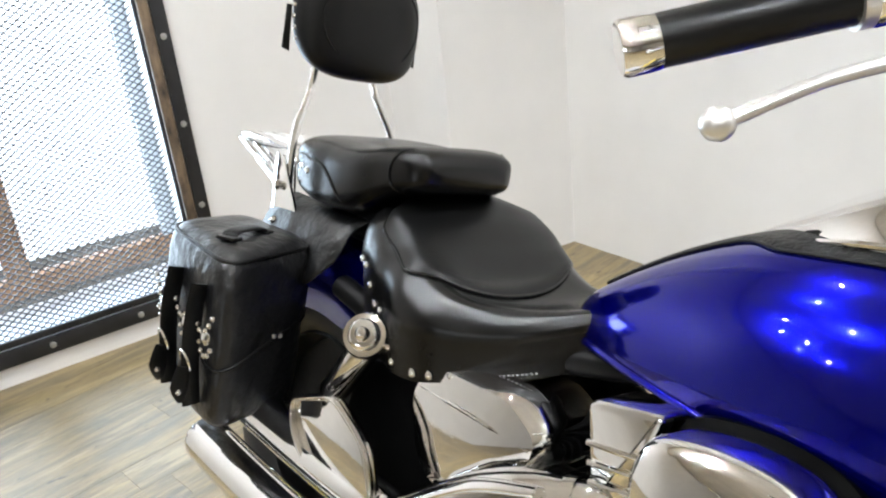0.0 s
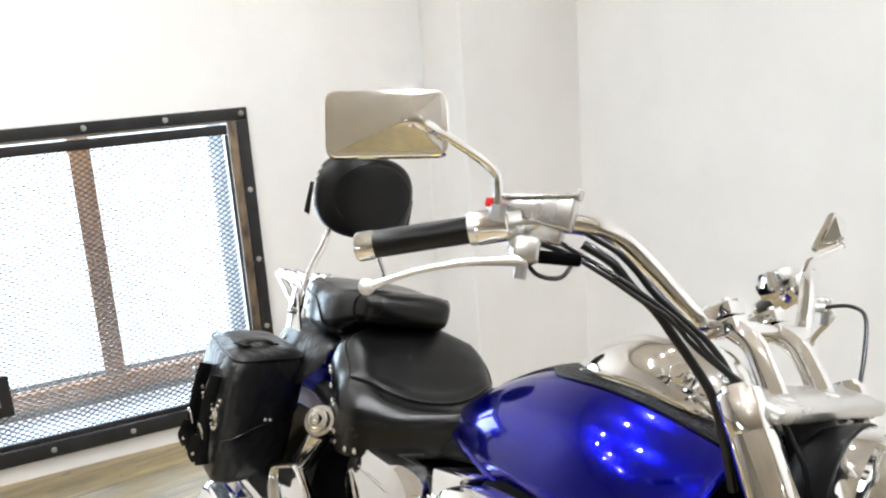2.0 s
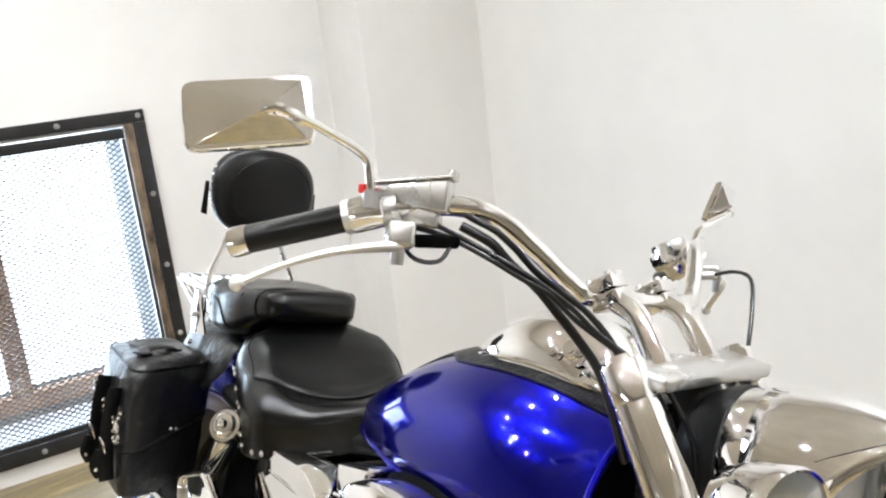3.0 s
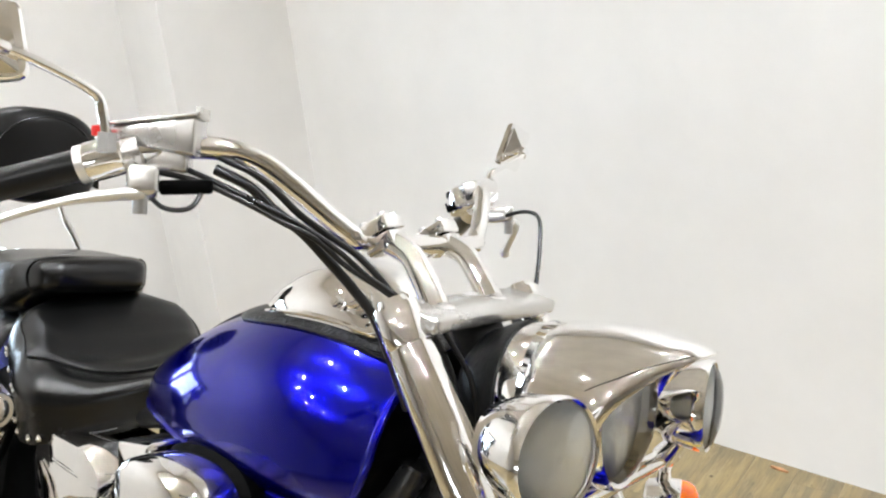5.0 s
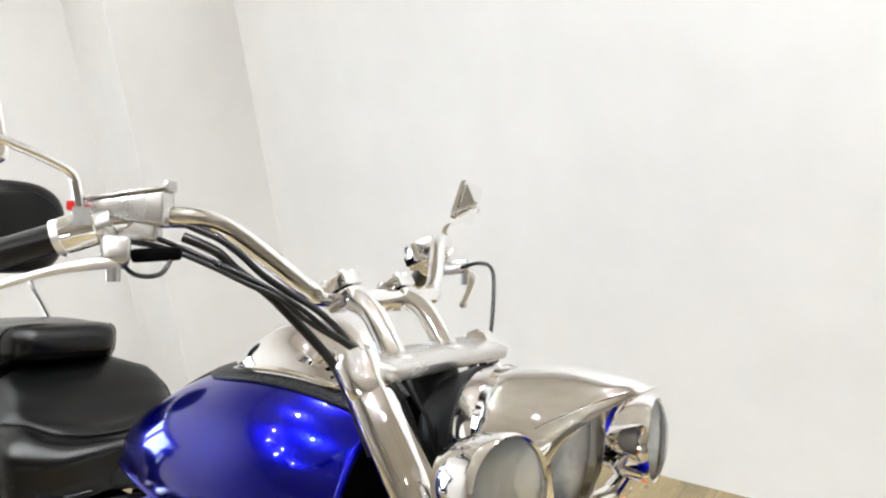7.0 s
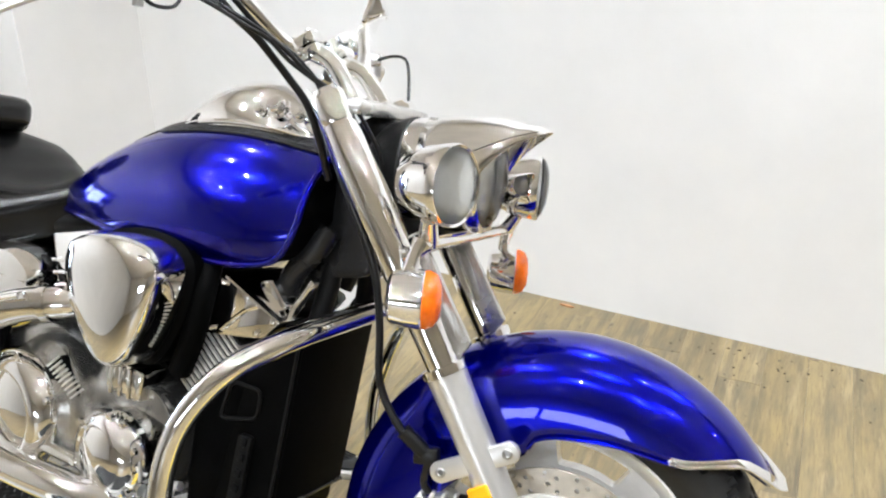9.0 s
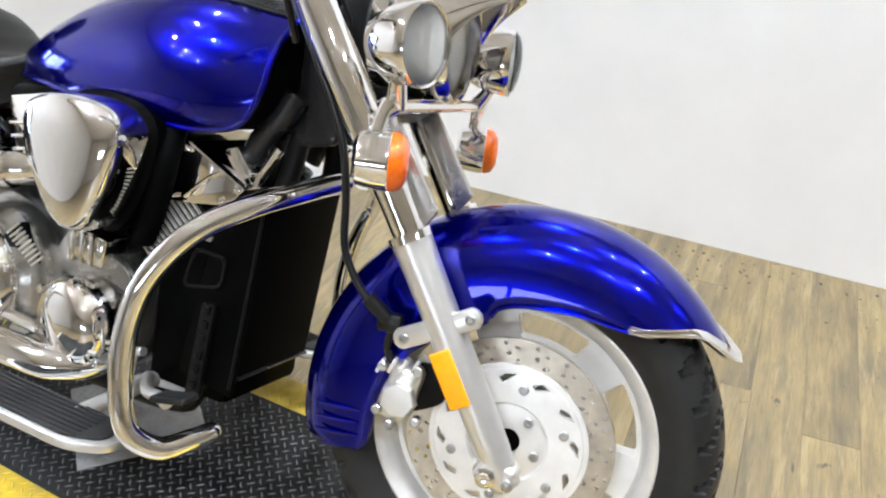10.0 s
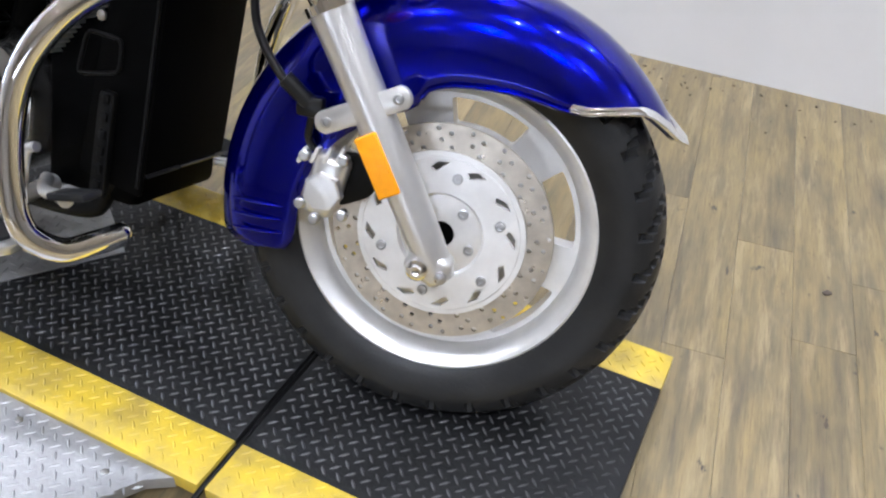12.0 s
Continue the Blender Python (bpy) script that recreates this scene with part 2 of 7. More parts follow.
def skin(bm, rings, close=True, caps=True):
    """Joins rings of points, in order, into one skin."""
    vs = [[bm.verts.new(p) for p in r] for r in rings]
    n = len(vs[0])
    for a, b in zip(vs, vs[1:]):
        for i in range(n if close else n - 1):
            j = (i + 1) % n
            bm.faces.new((a[i], a[j], b[j], b[i]))
    if caps and close:
        bm.faces.new(vs[0])
        bm.faces.new(vs[-1])
    return vs


def tube(pts, radius, n=6, seg=14, bm=None, flat=1.0):
    bm = bm or bmesh.new()
    path = smooth_path(pts, n) if n > 1 else [Vector(p) for p in pts]
    m = len(path)
    radii = radius if isinstance(radius, (list, tuple)) else [radius, radius]
    side = None
    rings = []
    for i, p in enumerate(path):
        d = (path[min(i + 1, m - 1)] - path[max(i - 1, 0)]).normalized()
        if side is None:
            side = d.cross(Vector((0, 0, 1)) if abs(d.z) < 0.9 else Vector((1, 0, 0))).normalized()
        side = (side - d * side.dot(d)).normalized()
        up = side.cross(d)
        k = i / (m - 1) * (len(radii) - 1)
        a = min(int(k), len(radii) - 2)
        r = radii[a] + (radii[a + 1] - radii[a]) * (k - a)
        rings.append([p + side * r * math.cos(t) + up * r * flat * math.sin(t) for t in (2 * math.pi * s / seg for s in range(seg))])
    skin(bm, rings)
    return bm


def lathe(profile, origin, axis, seg=32, bm=None, closed=False):
    """Turns (along, radius) pairs round an axis through origin."""
    bm = bm or bmesh.new()
    axis = Vector(axis).normalized()
    u = axis.orthogonal().normalized()
    v = axis.cross(u)
    o = Vector(origin)
    rings = [[o + axis * h + (u * math.cos(t) + v * math.sin(t)) * max(r, 1e-4) for t in (2 * math.pi * s / seg for s in range(seg))] for h, r in profile]
    if closed:
        rings.append(rings[0])
        vs = [[bm.verts.new(p) for p in r] for r in rings[:-1]]
        vs.append(vs[0])
        for a, b in zip(vs, vs[1:]):
            for i in range(seg):
                j = (i + 1) % seg
                bm.faces.new((a[i], a[j], b[j], b[i]))
    else:
        skin(bm, rings)
    return bm


def block(size, m=None, bevel=0.003, seg=2, bm=None):
    bm2 = bmesh.new()
    bmesh.ops.create_cube(bm2, size=1.0, matrix=Matrix.Diagonal((*size, 1)))
    if bevel:
        bmesh.ops.bevel(bm2, geom=bm2.edges[:], offset=bevel, segments=seg, profile=0.5, affect="EDGES")
    if m is not None:
        bm2.transform(m)
    if bm is None:
        return bm2
    me = bpy.data.meshes.new("tmp")
    bm2.to_mesh(me)
    bm2.free()
    bm.from_mesh(me)
    bpy.data.meshes.remove(me)
    return bm


def slab(outline, thick, m=None, bevel=0.002, bm=None):
    """An upright prism on a flat outline (x, y), from z = 0 to thick."""
    bm2 = bmesh.new()
    low = [bm2.verts.new((x, y, 0)) for x, y in outline]
    top = [bm2.verts.new((x, y, thick)) for x, y in outline]
    bm2.faces.new(low[::-1])
    bm2.faces.new(top)
    n = len(low)
    for i in range(n):
        j = (i + 1) % n
        bm2.faces.new((low[i], low[j], top[j], top[i]))
    bmesh.ops.recalc_face_normals(bm2, faces=bm2.faces)
    if bevel:
        edges = [e for e in bm2.edges if abs(e.verts[0].co.z - e.verts[1].co.z) < 1e-6]
        bmesh.ops.bevel(bm2, geom=edges, offset=bevel, segments=2, profile=0.5, affect="EDGES")
    if m is not None:
        bm2.transform(m)
    if bm is None:
        return bm2
    me = bpy.data.meshes.new("tmp")
    bm2.to_mesh(me)
    bm2.free()
    bm.from_mesh(me)
    bpy.data.meshes.remove(me)
    return bm


def round_outline(pts, r=0.02, n=5):
    """Rounds the corners of a flat outline."""
    out = []
    k = len(pts)
    for i in range(k):
        a, b, c = Vector(pts[i - 1]), Vector(pts[i]), Vector(pts[(i + 1) % k])
        d1, d2 = (a - b), (c - b)
        q = min(r, d1.length * 0.45, d2.length * 0.45)
        p1, p2 = b + d1.normalized() * q, b + d2.normalized() * q
        for s in range(n + 1):
            t = s / n
            out.append(tuple((1 - t) ** 2 * p1 + 2 * t * (1 - t) * b + t * t * p2))
    return out


def pillow(a, b, c, e1=0.6, e2=0.6, m=None, nu=36, nv=20, bm=None):
    """A rounded cushion with half sizes a, b, c."""
    bm = bm or bmesh.new()
    sp = lambda w, e: math.copysign(abs(w) ** e, w)
    rings = []
    for i in range(1, nv):
        v = -math.pi / 2 + math.pi * i / nv
        ring = []
        for j in range(nu):
            u = 2 * math.pi * j / nu
            p = Vector((a * sp(math.cos(v), e1) * sp(math.cos(u), e2), b * sp(math.cos(v), e1) * sp(math.sin(u), e2), c * sp(math.sin(v), e1)))
            ring.append(m @ p if m is not None else p)
        rings.append(ring)
    skin(bm, rings)
    return bm


def frame_on(origin, z, x=(1, 0, 0)):
    """A pose whose z axis looks along z, with x as near as can be to x."""
    z = Vector(z).normalized()
    x = Vector(x)
    x = (x - z * x.dot(z)).normalized()
    y = z.cross(x)
    return Matrix.Translation(origin) @ Matrix((x, y, z)).transposed().to_4x4()


def cut(bm, cutters, name):
    """Takes the cutter meshes out of a solid."""
    base = new("cut_base", mesh_from(bm, name, 0))
    tool = new("cut_tool", mesh_from(cutters, "cutter", 0))
    mod = base.modifiers.new("cut", "BOOLEAN")
    mod.operation, mod.solver, mod.object = "DIFFERENCE", "EXACT", tool
    dg = bpy.context.evaluated_depsgraph_get()
    me = bpy.data.meshes.new_from_object(base.evaluated_get(dg))
    for o in (base, tool):
        old = o.data
        bpy.data.objects.remove(o)
        bpy.data.meshes.remove(old)
    me.shade_smooth()
    me.set_sharp_from_angle(angle=radians(30))
    me.name = name
    return me


def lerp_table(table, x):
    """Smooth interpolation without overshoot in a table of (x, value, ...) rows."""
    if table[0][0] > table[-1][0]:
        table = table[::-1]
    if x <= table[0][0]:
        return table[0][1:]
    for i in range(len(table) - 1):
        p, q = table[i], table[i + 1]
        if x <= q[0]:
            h = q[0] - p[0]
            t = (x - p[0]) / h
            before, after = table[max(i - 1, 0)], table[min(i + 2, len(table) - 1)]
            out = []
            for k in range(1, len(p)):
                rise = (q[k] - p[k]) / h
                d0 = (p[k] - before[k]) / (p[0] - before[0]) if i else rise
                d1 = (after[k] - q[k]) / (after[0] - q[0]) if i + 2 < len(table) else rise
                m0 = 2 * d0 * rise / (d0 + rise) if d0 * rise > 0 else 0.0
                m1 = 2 * d1 * rise / (d1 + rise) if d1 * rise > 0 else 0.0
                out.append((1 + 2 * t) * (1 - t) ** 2 * p[k] + t * (1 - t) ** 2 * h * m0 + t * t * (3 - 2 * t) * q[k] + t * t * (t - 1) * h * m1)
            return tuple(out)
    return table[-1][1:]

# ---- the room ----
WIN = Matrix.Translation((-3.064, 0.807, 0)) @ pose(0, 0, 0, 0, 0, 77.8)   # x along the window wall, y out through it
ROOM_TOP = 2.85


def wall_piece(bm, x0, x1, y0, y1, z0, z1, m=None):
    return block((x1 - x0, y1 - y0, z1 - z0), (m or Matrix()) @ Matrix.Translation(((x0 + x1) / 2, (y0 + y1) / 2, (z0 + z1) / 2)), 0, bm=bm)


def build_room():
    # window wall, with its opening
    bm = bmesh.new()
    lo, hi = FLOOR_Z - 0.05, ROOM_TOP
    wall_piece(bm, -8.8, -1.13, 0, 0.32, lo, hi)
    wall_piece(bm, -0.045, 1.45, 0, 0.32, lo, hi)
    wall_piece(bm, -1.13, -0.045, 0, 0.32, lo, 0.055)
    wall_piece(bm, -1.13, -0.045, 0, 0.32, 1.205, hi)
    tagged(part("wall_west", bm, WALL_PAINT, None, at=WIN, smooth=0), "cream painted wall with a caged window", "wall", kind="structure")
    # boxed-out pier in the corner
    d = Vector((0.297, 0.955, 0)).normalized()
    rz = math.degrees(math.atan2(d.y, d.x))
    pier = Matrix.Translation((-2.464, 1.472, 0)) @ pose(0, 0, 0, 0, 0, rz)
    bm = bmesh.new()
    wall_piece(bm, 0, 0.62, 0, 0.60, lo, hi)
    tagged(part("wall_pier", bm, WALL_PAINT, None, at=pier, smooth=0), "boxed-out cream painted wall pier in the corner", "wall", kind="structure")
    # long white wall
    north = Matrix.Translation((-2.327, 1.966, 0)) @ pose(0, 0, 0, 0, 0, -8.0)
    bm = bmesh.new()
    wall_piece(bm, 0.0, 9.0, 0, 0.2, lo, hi)
    tagged(part("wall_north", bm, WALL_PAINT, None, at=north, smooth=0), "plain white painted wall", "wall", kind="structure")
    # plain walls that close the room behind the camera
    bm = bmesh.new()
    wall_piece(bm, 6.2, 6.4, -7.6, 1.6, lo, hi)
    tagged(part("wall_east", bm, DIM_PAINT, None, smooth=0), "plain beige painted wall", "wall", kind="structure")
    # the low opening is added to let in light from the south
    bm = bmesh.new()
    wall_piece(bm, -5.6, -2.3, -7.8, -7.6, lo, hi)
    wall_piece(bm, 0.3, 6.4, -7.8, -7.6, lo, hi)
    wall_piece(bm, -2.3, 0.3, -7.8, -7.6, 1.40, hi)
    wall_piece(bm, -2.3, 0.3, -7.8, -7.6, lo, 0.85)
    tagged(part("wall_south", bm, DIM_PAINT, None, smooth=0), "plain beige painted wall with a low opening added for light", "wall", kind="structure")
    bm = bmesh.new()
    wall_piece(bm, -5.8, 6.6, -8.0, 2.6, hi, hi + 0.15)
    tagged(part("ceiling", bm, CEILING_PAINT, None, smooth=0), "dull painted ceiling", "ceiling", kind="structure")


def bright_outside(name, m, w, h):
    bm = bmesh.new()
    bmesh.ops.create_grid(bm, x_segments=1, y_segments=1, size=0.5, matrix=m @ Matrix.Diagonal((w, h, 1, 1)))
    tagged(part(name, bm, DAY, None, smooth=0), "bright glowing sheet standing for hazy daylight behind a window", "backdrop", kind="structure")


def build_window():
    win = thing("window_1", "white-lit window behind a black steel cage of expanded mesh", "window", at=WIN.translation, kind="structure")
    iron = lambda x0, x1, z0, z1, y0, y1, mat, name, label="": part(
        name, block((x1 - x0, y1 - y0, z1 - z0), Matrix.Translation(((x0 + x1) / 2, (y0 + y1) / 2, (z0 + z1) / 2)), 0.002), mat, win, label, at=WIN)
    L, Rr, B, T = -1.19, 0.024, 0.0, 1.262
    w = 0.046
    iron(L, Rr, T - w, T, -0.014, -0.001, CAGE_STEEL, "frame_bar")
    iron(L, Rr, B, B + w + 0.012, -0.014, -0.001, CAGE_STEEL, "frame_bar")
    iron(L, L + w, B + w + 0.013, T - w - 0.001, -0.014, -0.001, CAGE_STEEL, "frame_bar")
    iron(Rr - w, Rr, B + w + 0.013, T - w - 0.001, -0.014, -0.001, CAGE_STEEL, "frame_bar")
    # inner door of the cage
    iron(L + w + 0.003, -0.062, T - w - 0.055, T - w - 0.016, -0.010, 0.004, CAGE_STEEL, "cage_bar")
    iron(L + w + 0.003, -0.062, B + w + 0.018, B + w + 0.04, -0.010, 0.004, CAGE_STEEL, "cage_bar")
    iron(L + w + 0.003, L + w + 0.03, B + w + 0.042, T - w - 0.057, -0.010, 0.004, CAGE_STEEL, "cage_bar")
    iron(-0.058, -0.024, B + w + 0.014, T - w - 0.003, -0.011, 0.02, WOOD_TRIM, "wooden_jamb", "dark weathered wooden jamb")
    iron(-0.074, -0.061, B + w + 0.042, T - w - 0.057, -0.008, 0.004, CAGE_STEEL, "cage_bar")
    # expanded metal: slanting strands between the bars
    x0, x1, z0, z1 = L + w + 0.028, -0.066, B + w + 0.036, T - w - 0.045
    px, pz = 0.0315, 0.0102
    bm = bmesh.new()
    nx, nz = int((x1 - x0) / px), int((z1 - z0) / pz)
    for j in range(nz):
        for i in range(nx):
            cx = x0 + (i + (0.5 if j % 2 else 0.0)) * px
            cz = z0 + j * pz
            for s in (-1, 1):
                a = Vector((cx, 0.006, cz))
                b = Vector((cx + s * px / 2, 0.0075, cz + pz))
                if not (x0 <= b.x <= x1 + 0.01):
                    continue
                t = Vector((0, 0, 0.0021))
                o = Vector((0, 0.0022, 0))
                q = [bm.verts.new(p) for p in (a - t - o, a + t - o, b + t - o, b - t - o, a - t + o, a + t + o, b + t + o, b - t + o)]
                for f in ((0, 1, 2, 3), (4, 7, 6, 5), (1, 5, 6, 2), (0, 3, 7, 4)):
                    bm.faces.new([q[k] for k in f])
            # thick bond where four strands meet
            q = [bm.verts.new(Vector((cx + sx * 0.0052, 0.006 + sy * 0.003, cz + sz * 0.0026))) for sy in (-1, 1) for sx, sz in ((-1, 0), (0, -1), (1, 0), (0, 1))]
            for f in ((0, 1, 2, 3), (7, 6, 5, 4), (0, 4, 5, 1), (1, 5, 6, 2), (2, 6, 7, 3), (3, 7, 4, 0)):
                bm.faces.new([q[k] for k in f])
    mesh_ob = part("expanded_mesh", bm, MESH_STEEL, win, "fine black expanded steel mesh", at=WIN, smooth=0)
    tagged(mesh_ob, kind="stuff")
    # bolts round the frame
    bolt = mesh_from(lathe([(0, 0.0105), (-0.004, 0.0105), (-0.006, 0.008), (-0.0065, 0.0)], (0, -0.0142, 0), (0, 1, 0), 12), "bolt")
    spots = [(x, T - 0.022) for x in (0.0, -0.292, -0.585, -0.878, -1.168)] + [(x, 0.03) for x in (0.0, -0.292, -0.585, -0.878, -1.168)]
    spots += [(x, z) for x in (0.0, -1.168) for z in (0.932, 0.642, 0.352)]
    for x, z in spots:
        part("bolt", bolt, BOLT_STEEL, win, at=WIN @ Matrix.Translation((x, 0, z)))
    # the window itself, at the back of the reveal
    iron(-0.642, -0.562, 0.205, 1.205, 0.2, 0.25, MULLION_WOOD, "mullion", "brown wooden mullion")
    iron(-1.13, -0.045, 0.13, 0.2, 0.2, 0.26, MULLION_WOOD, "bottom_rail", "worn wooden bottom rail")
    iron(-0.10, -0.045, 0.205, 1.205, 0.2, 0.25, SILL_PAINT, "side_rail")
    iron(-1.13, -1.075, 0.205, 1.205, 0.2, 0.25, SILL_PAINT, "side_rail")
    iron(-1.13, -0.045, 0.056, 0.075, 0.01, 0.26, SILL_PAINT, "sill", "pale painted window sill")
    for a, b in ((-1.074, -0.643), (-0.561, -0.101)):
        pane = iron(a, b, 0.206, 1.204, 0.222, 0.226, PANE, "pane", "clear glass pane")
        pane.visible_shadow = False
    # hinge and latch plates
    iron(-1.235, -1.01, 0.915, 1.062, -0.022, -0.0145, CAGE_STEEL, "hinge_plate", "square black steel hinge plate")
    iron(-1.235, -0.985, 0.205, 0.365, -0.022, -0.0145, CAGE_STEEL, "latch_plate", "square black steel latch plate")
    part("latch", tube([(-1.16, -0.03, 0.30), (-1.06, -0.03, 0.30), (-1.035, -0.03, 0.295), (-1.03, -0.03, 0.25)], 0.005, 3, 8), BOLT_STEEL, win, "zinc-plated slide latch", at=WIN)
    part("latch_body", block((0.07, 0.012, 0.034), Matrix.Translation((-1.105, -0.029, 0.302)), 0.002), BOLT_STEEL, win, at=WIN)
    bright_outside("backdrop", WIN @ pose(-0.6, 1.3, 1.0, 90, 0, 0), 5.0, 4.0)


build_room()
build_window()
# unseen window and bright sheet, added to mirror a white line in the paint
bright_outside("added_south_backdrop", pose(-1.0, -9.2, 1.2, -90, 0, 0), 6.0, 3.0)
unseen_window = thing("added_south_window", "unseen low window with slim dark frames, added as a light source", "window", at=(-1.0, -7.7, 0.85), kind="structure")
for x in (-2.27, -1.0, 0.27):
    part("mullion", block((0.05, 0.08, 0.518), Matrix.Translation((x, -7.66, 1.125)), 0.003), BLACK_STEEL, unseen_window)
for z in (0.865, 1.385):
    part("rail", block((2.59, 0.08, 0.028), Matrix.Translation((-1.0, -7.66, z)), 0.003), BLACK_STEEL, unseen_window)

# ceiling downlights, all unseen: some follow mirrored dots, the rest are added for brightness
SPOTS = [(-1.95, 0.95, 55), (-0.1, 1.15, 160), (1.6, 0.9, 120), (-1.9, -0.35, 60), (-0.85, -0.95, 70), (0.3, -0.55, 80), (-0.1, -2.1, 150), (1.5, -1.2, 70), (3.0, 0.3, 70), (3.1, -1.6, 70), (3.0, -3.4, 70), (1.2, -3.8, 110), (-0.6, -4.2, 50),
         (-2.60, -0.30, 32), (-2.80, -0.72, 28), (-2.55, -0.95, 28), (-2.80, -1.25, 28), (-2.50, -1.50, 28), (-2.15, 0.35, 45), (-0.9, -2.9, 40), (0.9, 0.35, 40), (0.9, -1.9, 120),
         (-0.9, -6.2, 60), (1.8, -6.2, 60)]
for x, y, watts in SPOTS:
    dl = thing("ceiling_light", "unseen round white recessed ceiling downlight", "ceiling light", at=(x, y, ROOM_TOP), group="ceiling downlights")
    at = Matrix.Translation((x, y, ROOM_TOP))
    part("trim_ring", lathe([(-0.001, 0.075), (-0.006, 0.075), (-0.008, 0.07), (-0.006, 0.036), (-0.001, 0.036)], (0, 0, 0), (0, 0, 1), 24, closed=True), SILL_PAINT, dl, at=at)
    part("diffuser", lathe([(-0.002, 0.0125), (-0.004, 0.011), (-0.005, 0.0)], (0, 0, 0), (0, 0, 1), 20), LAMP_GLOW, dl, at=at)
    spot = lamp("downlight", "SPOT", watts, look((x, y, ROOM_TOP - 0.02), (x, y, 0)), LAMP_TINT)
    spot.data.spot_size, spot.data.spot_blend, spot.data.shadow_soft_size = radians(124), 0.85, 0.011
# daylight through the caged panes; the south lamp is an added, unseen source
for name, m, w, h, watts, tint in (("window_daylight", WIN @ pose(-0.8585, 0.214, 0.705, -90, 0, 0), 0.42, 0.98, WINDOW_WATTS, (0.68, 0.85, 1.0)),
                                   ("window_daylight", WIN @ pose(-0.331, 0.214, 0.705, -90, 0, 0), 0.45, 0.98, WINDOW_WATTS, (0.68, 0.85, 1.0)),
                                   ("added_south_light", pose(-1.0, -7.74, 1.125, 90, 0, 0), 2.5, 0.5, SOUTH_GLOW_WATTS, (0.93, 0.97, 1.0))):
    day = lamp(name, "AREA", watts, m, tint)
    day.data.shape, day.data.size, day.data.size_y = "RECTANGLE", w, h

# ---- the lift that the motorcycle stands on ----
LIFT = pose(0, 0, 0, 0, 0, -9.3)


def lozenges(u0, u1, v0, v1, inside=None, pitch=0.0192):
    """Raised dashes of checker plate, each pointing at the middle of the next, slantwise to the plate's edge."""
    bm = bmesh.new()
    h = math.sqrt(0.5)
    reach = int((u1 - u0 + v1 - v0) / pitch) + 2
    for i in range(-reach, reach):
        for j in range(-reach, reach):
            p, q = (i + 0.5) * pitch, (j + 0.5) * pitch
            u, v = u0 + (p - q) * h, v0 + (p + q) * h
            if not (u0 + 0.006 < u < u1 - 0.006 and v0 + 0.006 < v < v1 - 0.006) or inside and not inside(u, v):
                continue
            d = (Vector((h, h, 0)) if (i + j) % 2 else Vector((-h, h, 0))) * 0.0102
            n = Vector((-d.y, d.x, 0)) * 0.22
            c = Vector((u, v, 0.0))
            base = [bm.verts.new(w) for w in (c - d, c - d * 0.3 - n, c + d * 0.3 - n, c + d, c + d * 0.3 + n, c - d * 0.3 + n)]
            t0, t1 = bm.verts.new(c - d * 0.45 + Vector((0, 0, 0.0017))), bm.verts.new(c + d * 0.45 + Vector((0, 0, 0.0017)))
            for f in ((base[0], base[1], t0), (base[1], base[2], t1, t0), (base[2], base[3], t1), (base[3], base[4], t1), (base[4], base[5], t0, t1), (base[5], base[0], t0)):
                bm.faces.new(f)
    return bm


